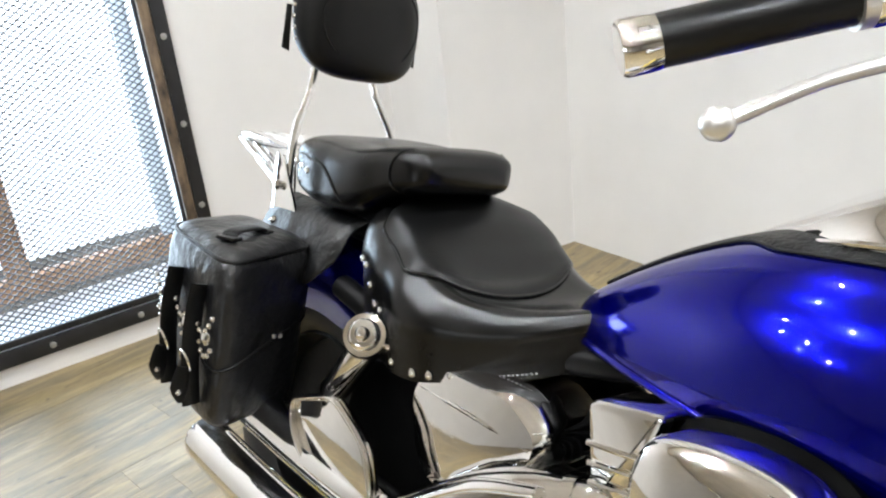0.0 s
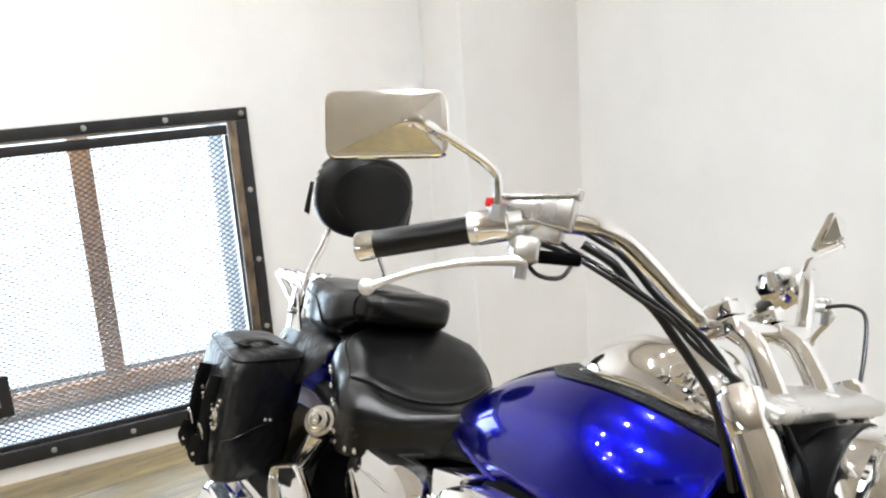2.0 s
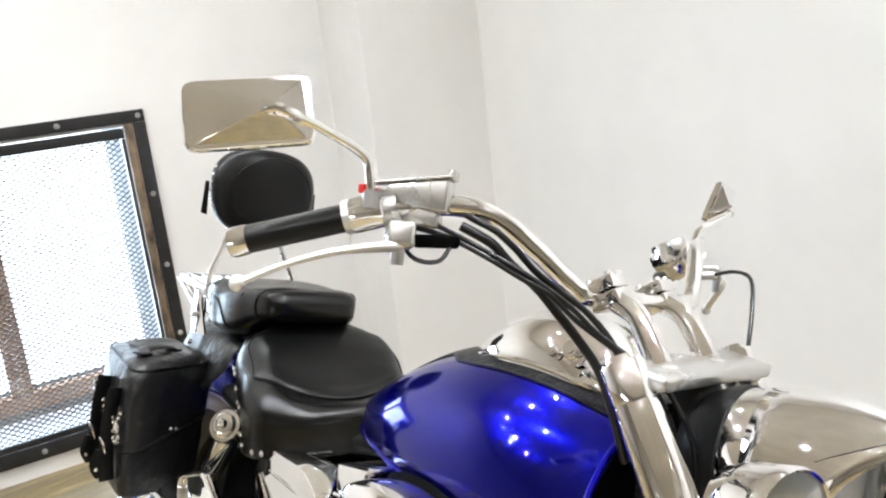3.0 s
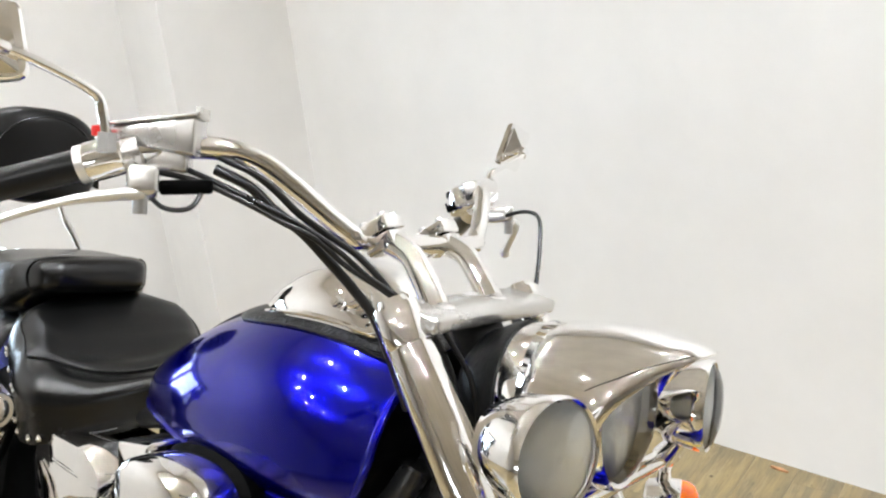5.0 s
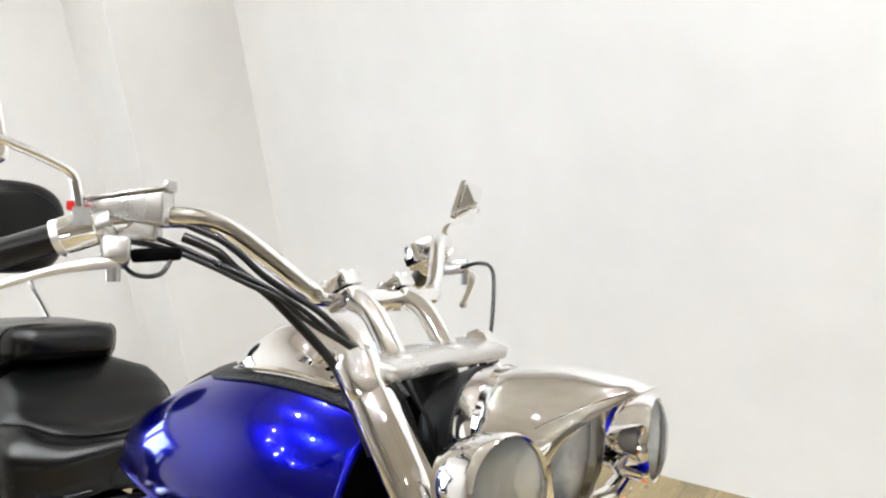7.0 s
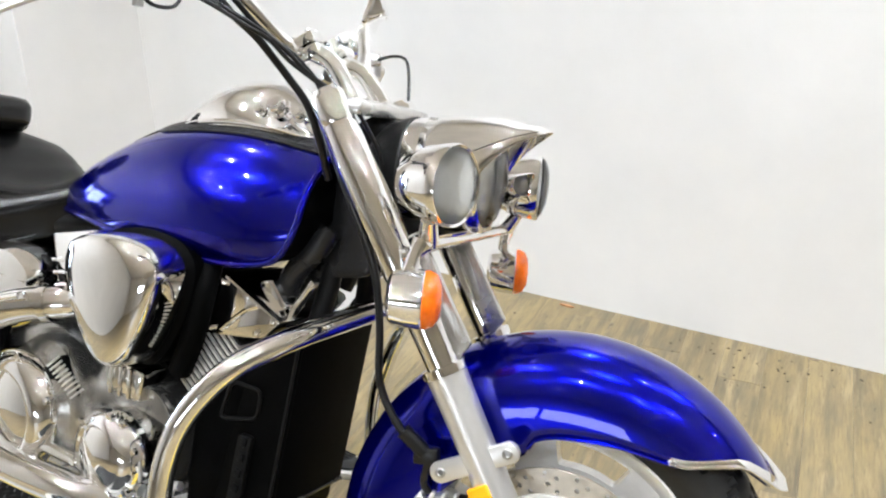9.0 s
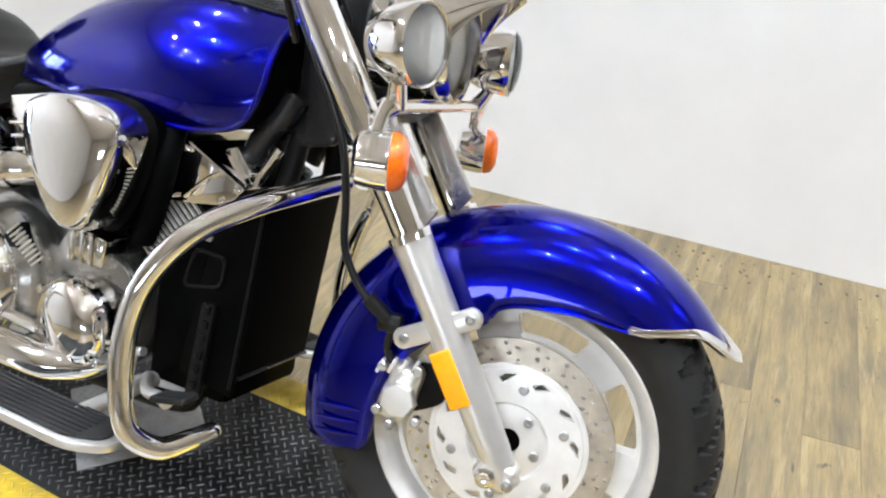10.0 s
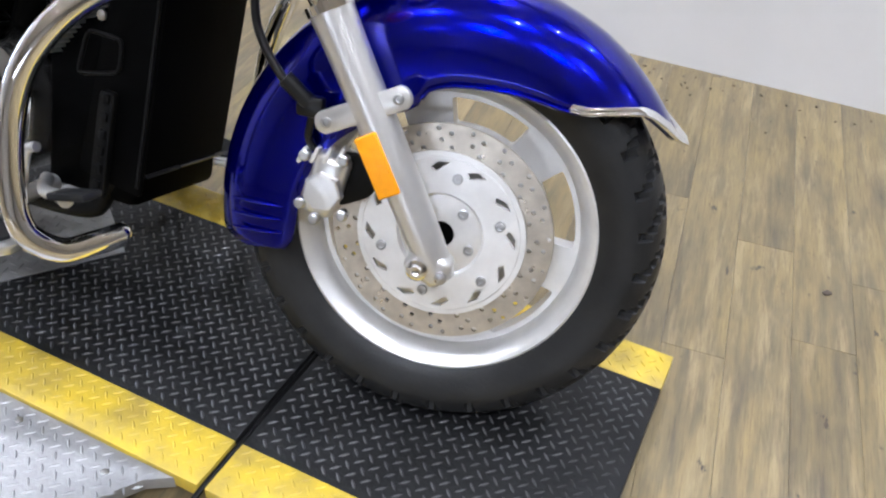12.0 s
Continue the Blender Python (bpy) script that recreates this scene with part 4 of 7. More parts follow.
def build_lights():
    o = Vector((0, 0, 0.923))
    bucket = part("headlight", lathe([(-0.372, 0.0000), (-0.37, 0.0253), (-0.36, 0.0490), (-0.34, 0.0693), (-0.305, 0.0837), (-0.25, 0.0917), (-0.19, 0.0921), (-0.168, 0.0896), (-0.164, 0.0858), (-0.166, 0.0811),
                   (-0.175, 0.0794), (-0.215, 0.0676), (-0.25, 0.0380), (-0.26, 0.0000)], o, (1, 0, 0), 56), CHROME, bike, "round chrome headlight shell", at=FRONT)
    part("headlight_lens", open_back(lathe([(-0.176, 0.0807), (-0.168, 0.0807), (-0.158, 0.0718), (-0.149, 0.0507), (-0.145, 0.0253), (-0.144, 0.0000)], o, (1, 0, 0), 48)), LENS, bucket, "clear headlight lens", at=FRONT)
    part("reflector_bowl", lathe([(-0.178, 0.0782), (-0.214, 0.0668), (-0.248, 0.0380), (-0.257, 0.0101), (-0.235, 0.0101), (-0.232, 0.0000)], o, (1, 0, 0), 40), BOWL, bucket, "bright reflector bowl", at=FRONT)
    part("bulb_shield", lathe([(-0.232, 0.016), (-0.215, 0.016), (-0.209, 0.012), (-0.207, 0.0)], o, (1, 0, 0), 20), CHROME, bucket, at=FRONT)
    # peaked visor
    def visor_point(f, x=None, t=None, lift=0.0):
        reach = 0.094 * max(0.0, math.sin((f - radians(-6)) / radians(192) * math.pi)) ** 1.5
        if t is None:
            t = (x + 0.265) / (0.099 + reach)
        r = 0.0915 + (0.0035 + 0.0065 * max(0.0, math.sin(f))) * math.sin(min(1.0, 1.5 * t) * math.pi / 2) - 0.022 * t ** 3 * (reach / 0.094) + lift
        return o + Vector((-0.265 + (0.099 + reach) * t, r * math.cos(f), r * math.sin(f)))

    rows = [[visor_point(radians(-6 + 192 * i / 24), t=k / 6) for k in range(7)] for i in range(25)]
    bm = bmesh.new()
    skin(bm, rows, close=False)
    vis = part("visor", bm, CHROME, bucket, "peaked chrome headlight visor", at=FRONT, smooth=60)
    sol = vis.modifiers.new("thick", "SOLIDIFY")
    sol.thickness = 0.0012
    part("rear_shell", lathe([(-0.3745, 0.0), (-0.3725, 0.027), (-0.3615, 0.051), (-0.3415, 0.0713), (-0.306, 0.0857), (-0.296, 0.0878), (-0.2955, 0.086)], o, (1, 0, 0), 48), BLACK_STEEL, bucket, "black rear shell", at=FRONT)
    seam = [visor_point(radians(turn), x, None, 0.0002) for x, turn in ((-0.184, 159), (-0.179, 157), (-0.167, 152.5), (-0.155, 148), (-0.142, 142.5), (-0.130, 137), (-0.118, 131), (-0.106, 125), (-0.097, 119), (-0.089, 113))]
    part("nacelle_seam", tube(seam, 0.0005, 2, 6), GREY_PLASTIC, bucket, at=FRONT)
    # light bar, passing lamps and turn signals
    bar = part("light_bar", tube([(-0.207, -0.20, 0.828), (-0.175, 0.20, 0.828)], 0.0115, 1, 16), CHROME, bike, "chrome light bar", at=FRONT)
    part("bar_bracket", block((0.07, 0.09, 0.012), Matrix.Translation((-0.24, 0, 0.815)) @ pose(0, 0, 0, 0, -12, 0), 0.003), CHROME, bar, at=FRONT)
    for s in (-1, 1):
        c = Vector((-0.167, -0.196, 0.915)) if s < 0 else Vector((-0.124, 0.160, 0.908))
        axis = Vector((1.0, -0.30 if s < 0 else 0.10, 0.0)).normalized()
        body = part("passing_lamp", lathe([(-0.085, 0.0), (-0.083, 0.020), (-0.07, 0.039), (-0.04, 0.052), (-0.008, 0.0575), (0.004, 0.0588), (0.008, 0.0565), (0.006, 0.0535), (-0.02, 0.046), (-0.045, 0.028), (-0.05, 0.0)], c, axis, 44), CHROME, bike,
                    "round chrome passing lamp", at=FRONT)
        part("lamp_lens", open_back(lathe([(0.0, 0.0538), (0.006, 0.0538), (0.013, 0.046), (0.019, 0.028), (0.021, 0.0)], c, axis, 40)), LENS, body, "clear lamp lens", at=FRONT)
        part("reflector_bowl", lathe([(0.003, 0.0525), (-0.018, 0.0455), (-0.043, 0.028), (-0.048, 0.011), (-0.03, 0.010), (-0.026, 0.0)], c, axis, 36), BOWL, body, "bright reflector bowl", at=FRONT)
        part("bulb_shield", lathe([(-0.03, 0.012), (-0.014, 0.012), (-0.009, 0.008), (-0.008, 0.0)], c, axis, 18), CHROME, body, at=FRONT)
        part("lamp_stem", tube([c + Vector((-0.03, 0, -0.05)), (-0.205 + (0.03 if s > 0 else 0), s * 0.17, 0.83)], [0.012, 0.016], 1, 14), CHROME, body, at=FRONT)
        d = Vector((-0.193, -0.213, 0.755)) if s < 0 else Vector((-0.166, 0.22, 0.746))
        sig = part("turn_signal", lathe([(-0.048, 0.0), (-0.047, 0.029), (-0.041, 0.0375), (-0.02, 0.0412), (0.002, 0.0425), (0.004, 0.041), (0.004, 0.0)], d, (0.97, 0.24, 0), 36), CHROME, bike, "chrome turn signal with an amber lens", at=FRONT)
        part("amber_lens", lathe([(0.003, 0.0415), (0.010, 0.0415), (0.020, 0.037), (0.027, 0.024), (0.029, 0.0)], d, (0.97, 0.24, 0), 36), AMBER, sig, "amber lens", at=FRONT)
        part("signal_stalk", tube([d + Vector((-0.022, 0, 0.035)), d + Vector((-0.018, -s * 0.01, 0.06)), (-0.206 + (0.03 if s > 0 else 0), s * 0.193, 0.828)], [0.011, 0.010, 0.016], 4, 12), CHROME, sig, at=FRONT)


BAR = [(-0.468, 0.0, 1.092), (-0.468, 0.088, 1.094), (-0.480, 0.125, 1.106), (-0.512, 0.175, 1.150), (-0.540, 0.215, 1.182), (-0.562, 0.262, 1.192), (-0.60, 0.312, 1.185), (-0.65, 0.355, 1.168), (-0.748, 0.432, 1.128)]


def side_path(pts, s):
    return [(x, s * y, z) for x, y, z in pts]


STEM, ACROSS = Vector((-0.6255, 0.0285, 1.264)), Vector((0.0542, 0.9985, -0.0276)).normalized()


def sd(s, x, y, z):
    """A place of the bars given for the right; on the left it is mirrored in the plane of the steering."""
    p = Vector((x, -y, z))
    return p if s < 0 else p - ACROSS * (2 * (p - STEM).dot(ACROSS))


def way(s, x, y, z):
    p = Vector((x, -y, z))
    return p if s < 0 else p - ACROSS * (2 * p.dot(ACROSS))


def build_handlebar():
    full = [sd(-1, *p) for p in BAR[:0:-1]] + [sd(1, *p) for p in BAR[1:]]
    bar = part("handlebar", tube(full, 0.0128, 7, 20), CHROME, bike, "wide chrome pullback handlebar", at=FRONT)
    for s in (-1, 1):
        end, inner = sd(s, -0.748, 0.432, 1.128), sd(s, -0.652, 0.3565, 1.167)
        d = (end - inner).normalized()
        grip = part("grip", tube([inner, inner + d * 0.004, end - d * 0.004, end], [0.0165, 0.0172, 0.0172, 0.0165], 1, 24), GRIP, bike, "black rubber grip with a chrome end", at=FRONT)
        part("grip_end", tube([end - d * 0.004, end + d * 0.001, end + d * 0.017, end + d * 0.02], [0.0178, 0.0185, 0.0185, 0.0165], 1, 24), CHROME, grip, at=FRONT)
        # switch housing
        sw = part("switch_housing", tube([inner - d * 0.046, inner - d * 0.042, inner - d * 0.006, inner - d * 0.002], [0.018, 0.0215, 0.0215, 0.019], 1, 20), CHROME, bike, "polished switch housing", at=FRONT)
        if s > 0:
            part("control_pod", block((0.052, 0.040, 0.046), Matrix.Translation(inner + Vector((-0.030, -0.012, 0.004))) @ pose(0, 0, 0, 12, -24, -38), 0.011, 3), CHROME, sw, "polished switch pod with buttons", at=FRONT)
            part("pod_cap", block((0.036, 0.030, 0.022), Matrix.Translation(inner + Vector((-0.010, -0.022, 0.026))) @ pose(0, 0, 0, 18, -14, -38), 0.005, 2), DULL_ALLOY, sw, at=FRONT)
            for k, q in enumerate(((-0.048, -0.022, 0.014), (-0.040, -0.030, -0.010), (-0.054, -0.012, -0.004))):
                part("button", block((0.014, 0.010, 0.012), Matrix.Translation(inner + Vector(q)) @ pose(0, 0, 0, 12, -24, -38), 0.003), BLACK_PLASTIC if k else GREY_PLASTIC, sw, at=FRONT)
            part("grip_sleeve", tube([inner - d * 0.004, inner, inner + d * 0.040, inner + d * 0.044], [0.021, 0.0255, 0.0255, 0.021], 1, 20), CHROME, sw, at=FRONT)
        part("throttle_collar", tube([inner - d * 0.004, inner + d * 0.005], 0.0205, 1, 20), SATIN, sw, at=FRONT)
        for k in (-0.038, -0.012):
            part("housing_screw", lathe([(0, 0.004), (0.004, 0.0035), (0.004, 0)], inner + d * k + Vector((0.021, 0, 0)), (1, 0, 0), 8), BOLT_STEEL, sw, at=FRONT)
        if s < 0:
            part("switch_stalk", tube([inner - d * 0.026, Vector((-0.627, -0.357, 1.198))], 0.0045, 1, 12), CHROME, sw, at=FRONT)
            part("kill_switch", block((0.011, 0.012, 0.011), Matrix.Translation((-0.627, -0.358, 1.2015)), 0.002), RED, sw, "red engine stop switch", at=FRONT)
        # master cylinder (right) or clutch perch (left), lever and mirror
        pv = sd(s, -0.575, 0.345, 1.14)
        perch = part("lever_perch", block((0.056, 0.032, 0.032) if s < 0 else (0.044, 0.026, 0.026), Matrix.Translation(pv + way(s, -0.012, -0.012, 0.010)) @ pose(0, 0, 0, 0, -8, s * 38), 0.007, 3), DULL_ALLOY, bike, "alloy lever bracket", at=FRONT)
        part("perch_clamp", tube([sd(s, -0.612, 0.324, 1.182) + d * -0.008, sd(s, -0.612, 0.324, 1.182) + d * 0.014], 0.0205 if s < 0 else 0.0175, 1, 18), DULL_ALLOY, perch, at=FRONT)
        part("pivot_bolt", lathe([(-0.022, 0.0075), (0.022, 0.0075), (0.025, 0.005), (0.025, 0)], pv, (0, 0, 1), 12), BOLT_STEEL, perch, at=FRONT)
        lev = part("lever", tube([pv, pv + way(s, -0.008, 0.03, -0.004), pv + way(s, -0.028, 0.065, -0.012), pv + way(s, -0.062, 0.105, -0.03), pv + way(s, -0.097, 0.139, -0.055)], [0.011, 0.0085, 0.0062, 0.0054, 0.006], 6, 14, flat=0.75), SATIN, bike,
                   "satin alloy hand lever with a ball end", at=FRONT)
        part("lever_ball", pillow(0.0098, 0.0098, 0.0098, 1, 1, Matrix.Translation(pv + way(s, -0.100, 0.142, -0.057)), 16, 10), SATIN, lev, at=FRONT)
        if s < 0:
            m = frame_on(sd(s, -0.684, 0.486, 1.270), way(s, 0.724, 0.625, 0.292), way(s, 0.601, -0.78, 0.178))
            cx, cy, peak = 0.025, -0.006, 0.027
            joint = m @ Vector((cx, cy, peak + 0.005))
            bend = Vector((-0.622, -0.370, 1.240))
            rod = [(-0.618, -0.355, 1.190), (-0.618, -0.360, 1.218), bend, bend.lerp(joint, 0.5) + Vector((0, 0, 0.004)), joint]
        else:
            m = frame_on((-0.626, 0.561, 1.2584), (0.935, 0.209, -0.286), (-0.236, 0.97, -0.064))
            cx, cy, peak = -0.042, -0.002, 0.029
            joint = m @ Vector((cx, cy, peak + 0.006))
            rod = [(-0.599, 0.420, 1.160), (-0.599, 0.420, 1.186), (-0.596, 0.424, 1.203), (-0.588, 0.450, 1.216), joint + Vector((0.004, -0.028, -0.014)), joint]
        stem = part("mirror_stem", tube(rod, [0.0062] + [0.0054] * (len(rod) - 2) + [0.0058], 6, 12), CHROME, bike, "curved chrome mirror stem", at=FRONT)
        part("stem_nut", tube([Vector(rod[0]) + Vector((0, 0, -0.010)), Vector(rod[0]) + Vector((0, 0, 0.010))], 0.0105, 1, 6), BOLT_STEEL, stem, at=FRONT)
        neck = Vector(rod[-1]).lerp(Vector(rod[-2]), 0.62)
        part("stem_collar", tube([rod[-1], Vector(rod[-1]).lerp(neck, 0.1), neck.lerp(Vector(rod[-1]), 0.08), neck], [0.006, 0.0078, 0.0078, 0.006], 1, 14), CHROME, stem, at=FRONT)
        # mirror shell, tapered to the back, with the glass behind
        w, h = 0.0705, 0.041
        base = round_outline([(-w, -h), (w, -h), (w, h), (-w, h)], 0.014, 5)
        sh = bmesh.new()
        rings = []
        for sc, dz in ((0.94, -0.006), (0.985, -0.006), (1.0, -0.003), (1.0, 0.002), (0.965, 0.0045)):
            rings.append([m @ Vector((x * sc, y * sc, dz)) for x, y in base])
        # pyramid of four planes that meet at the stem's joint
        for sc, dz in ((0.87, 0.0045), (0.10, peak)):
            f = (0.87 - sc) / 0.87
            rings.append([m @ Vector((x * sc + cx * f, y * sc + cy * f, dz)) for x, y in round_outline([(-w, -h), (w, -h), (w, h), (-w, h)], 0.003, 5)])
        skin(sh, rings)
        mir = part("mirror_shell", sh, CHROME, bike, "rectangular chrome mirror shell", at=FRONT, smooth=9)
        part("mirror_glass", slab([(x * 0.93, y * 0.93) for x, y in base], 0.001, m @ Matrix.Translation((0, 0, -0.0075)), 0), CHROME, mir, "mirror glass", at=FRONT)
        part("mirror_joint", pillow(0.0105, 0.0105, 0.009, 1, 1, m @ Matrix.Translation((cx, cy, peak + 0.0015)), 16, 10), CHROME, mir, at=FRONT)
        # riser and bar clamp
        head, foot = (Vector((-0.456, -0.082, 1.100)), Vector((-0.372, -0.090, 1.024))) if s < 0 else (Vector((-0.470, 0.068, 1.094)), Vector((-0.376, 0.046, 1.024)))
        ris = part("riser", tube([foot, foot.lerp(head, 0.3) + Vector((0.006, 0, 0.006)), foot.lerp(head, 0.62) + Vector((0.010, 0, 0.010)), head.lerp(foot, 0.10) + Vector((0.004, 0, 0.002))], [0.0165, 0.0155, 0.015, 0.016], 6, 22), CHROME, bike, "curved chrome handlebar riser", at=FRONT)
        part("riser_base", lathe([(0, 0.0), (0, 0.023), (0.005, 0.023), (0.008, 0.019), (0.008, 0.0)], foot + Vector((0, 0, -0.002)), (0.1, 0, 1), 24), CHROME, ris, at=FRONT)
        clamp = frame_on(head, Vector((-0.50, 0, 0.86)), (0.86, 0, 0.50))
        part("bar_clamp", block((0.046, 0.040, 0.018), clamp @ Matrix.Translation((0, 0, 0.0125)), 0.0035, 2), CHROME, ris, at=FRONT)
        part("clamp_half", block((0.044, 0.038, 0.020), clamp @ Matrix.Translation((0, 0, -0.0085)), 0.0045, 2), CHROME, ris, at=FRONT)
        for dx, dy in ((-0.015, -0.011), (-0.015, 0.011), (0.015, -0.011), (0.015, 0.011)):
            part("clamp_bolt", lathe([(0, 0.0048), (0.004, 0.0048), (0.004, 0.0025), (0.002, 0.0)], clamp @ Vector((dx, dy, 0.0215)), clamp.to_3x3() @ Vector((0, 0, 1)), 10), BOLT_STEEL, ris, at=FRONT)
    # brake fluid reservoir on the throttle side
    m = Matrix.Translation((-0.598, -0.306, 1.200)) @ pose(0, 0, 0, 0, 0, 32)

    def wedge(x0, x1, w0, w1, lo, hi, bevel):
        """A box whose floor and roof slope from (x0, ...) to (x1, ...)."""
        bm = bmesh.new()
        v = [bm.verts.new(m @ Vector(q)) for q in ((x0, -w0, lo[0]), (x1, -w1, lo[1]), (x1, w1, lo[1]), (x0, w0, lo[0]), (x0, -w0, hi[0]), (x1, -w1, hi[1]), (x1, w1, hi[1]), (x0, w0, hi[0]))]
        for f in ((3, 2, 1, 0), (4, 5, 6, 7), (0, 1, 5, 4), (1, 2, 6, 5), (2, 3, 7, 6), (3, 0, 4, 7)):
            bm.faces.new([v[k] for k in f])
        bmesh.ops.bevel(bm, geom=bm.edges[:], offset=bevel, segments=3, profile=0.5, affect="EDGES")
        return bm

    res = part("fluid_reservoir", wedge(-0.046, 0.046, 0.018, 0.023, (-0.008, -0.020), (0.008, 0.022), 0.004), DULL_ALLOY, bike, "brushed alloy brake fluid reservoir", at=FRONT)
    part("reservoir_lid", wedge(-0.048, 0.048, 0.0200, 0.0250, (0.0085, 0.0225), (0.0125, 0.0265), 0.0015), DULL_ALLOY, res, at=FRONT)
    part("lid_lip", wedge(0.044, 0.050, 0.018, 0.018, (0.020, 0.020), (0.033, 0.033), 0.0015), DULL_ALLOY, res, at=FRONT)
    for x, y, z in ((-0.040, 0.0, 0.0137), (0.034, 0.0, 0.0245)):
        part("lid_screw", lathe([(0, 0.0045), (0.0025, 0.004), (0.0025, 0)], m @ Vector((x, y, z)), (0, 0, 1), 10), BOLT_STEEL, res, at=FRONT)
    part("reservoir_neck", wedge(-0.010, 0.035, 0.012, 0.014, (-0.034, -0.038), (-0.008, -0.014), 0.004), DULL_ALLOY, res, at=FRONT)
    # cables from the right grip, down behind the headlight
    runs = [
        [(-0.640, -0.335, 1.189), (-0.591, -0.305, 1.175), (-0.553, -0.275, 1.158), (-0.502, -0.245, 1.133), (-0.468, -0.215, 1.111), (-0.439, -0.190, 1.087), (-0.415, -0.165, 1.059), (-0.380, -0.137, 1.032), (-0.357, -0.112, 1.010), (-0.342, -0.098, 0.985), (-0.323, -0.085, 0.945), (-0.315, -0.07, 0.88)],
        [(-0.651, -0.340, 1.178), (-0.600, -0.312, 1.164), (-0.559, -0.285, 1.155), (-0.518, -0.258, 1.136), (-0.482, -0.230, 1.114), (-0.457, -0.208, 1.099), (-0.434, -0.182, 1.071), (-0.400, -0.152, 1.043), (-0.372, -0.128, 1.016), (-0.356, -0.110, 0.990), (-0.340, -0.095, 0.945), (-0.33, -0.08, 0.88)],
        [(-0.557, -0.262, 1.169), (-0.526, -0.240, 1.152), (-0.508, -0.222, 1.129), (-0.483, -0.198, 1.103), (-0.465, -0.178, 1.076), (-0.446, -0.158, 1.047), (-0.425, -0.140, 1.013), (-0.41, -0.12, 0.96), (-0.405, -0.09, 0.90)],
        [(-0.569, -0.268, 1.191), (-0.545, -0.252, 1.178), (-0.523, -0.238, 1.167), (-0.505, -0.220, 1.148), (-0.488, -0.200, 1.124), (-0.470, -0.175, 1.104), (-0.439, -0.150, 1.078), (-0.41, -0.13, 1.04), (-0.40, -0.11, 0.99), (-0.395, -0.08, 0.92)],
    ]
    for k, run in enumerate(runs):
        part("cable", tube(run, (0.0034, 0.0034, 0.0062, 0.0044)[k], 6, 10), CABLE, bike, "black control cable", at=FRONT)
    part("brake_switch", block((0.055, 0.016, 0.016), Matrix.Translation((-0.563, -0.296, 1.148)) @ pose(0, 0, 0, 0, -4, 42), 0.004), BLACK_PLASTIC, bike, at=FRONT)
    part("switch_lead", tube([(-0.60, -0.325, 1.150), (-0.575, -0.318, 1.126), (-0.552, -0.300, 1.126), (-0.548, -0.285, 1.148)], 0.0028, 6, 8), CABLE, bike, at=FRONT)
    part("cable", tube([(-0.520, 0.338, 1.128), (-0.480, 0.335, 1.138), (-0.445, 0.318, 1.128), (-0.420, 0.275, 1.08), (-0.400, 0.225, 1.02), (-0.385, 0.175, 0.965), (-0.375, 0.13, 0.90)], 0.0034, 6, 10), CABLE, bike, "black clutch cable", at=FRONT)
    part("cable_adjuster", tube([(-0.555, 0.345, 1.124), (-0.528, 0.34, 1.127), (-0.515, 0.338, 1.129)], [0.0085, 0.0075, 0.0055], 1, 12), SATIN, bike, at=FRONT)


build_front_wheel()
build_front_fender()
build_fork()
build_lights()
build_handlebar()

# ---- the motorcycle: tank, seats, frame ----
TANK = [  # x, top, half width, height of the widest place
    (-1.105, 0.768, 0.048, 0.746), (-1.05, 0.808, 0.094, 0.750), (-0.94, 0.877, 0.143, 0.757), (-0.86, 0.914, 0.166, 0.762), (-0.77, 0.942, 0.183, 0.766),
    (-0.68, 0.957, 0.191, 0.769), (-0.60, 0.961, 0.192, 0.772), (-0.54, 0.958, 0.189, 0.776), (-0.49, 0.953, 0.183, 0.781), (-0.422, 0.943, 0.168, 0.790)]
TANK_LOW = [(-1.105, 0.735), (-1.05, 0.736), (-0.94, 0.735), (-0.86, 0.731), (-0.77, 0.725), (-0.68, 0.719), (-0.60, 0.716), (-0.55, 0.719), (-0.51, 0.726), (-0.475, 0.736), (-0.45, 0.753), (-0.432, 0.779), (-0.422, 0.812)]
TANK_FIT = [np.polyfit([r[0] + 0.76 for r in TANK], [r[k] for r in TANK], 5) for k in (1, 2, 3)]


def tank_ring(x, n=24):
    """Half a section of the tank, crown to lower edge: one oval above the widest place, a deeper one below it."""
    top, w, zw = (float(np.polyval(c, x + 0.76)) for c in TANK_FIT)
    w *= math.sqrt(min(1.0, 0.12 + (x + 1.105) / 0.045))
    low = lerp_table(TANK_LOW, x)[0]
    deep = 0.105
    end = math.pi / 2 + math.asin(min(0.99, (zw - low) / deep)) if low < zw else math.acos((low - zw) / (top - zw))
    half = []
    for k in range(n):
        a = end * k / (n - 1)
        c = math.cos(a)
        half.append((w * math.sin(a), zw + (top - zw if c > 0 else deep) * c))
    return half


def fair(rings, passes):
    """Evens out the skin along its length, with its two ends held."""
    rows = [[Vector(p) for p in r] for r in rings]
    for _ in range(passes):
        rows = [rows[0]] + [[(a + 2 * b + c) / 4 for a, b, c in zip(*rows[k - 1:k + 2])] for k in range(1, len(rows) - 1)] + [rows[-1]]
    return rows


def tank_top(x, y):
    """The height of the tank's skin over (x, y)."""
    top, w, zw = (float(np.polyval(c, x + 0.76)) for c in TANK_FIT)
    return zw + (top - zw) * math.sqrt(max(0.0, 1 - (y / w) ** 2))


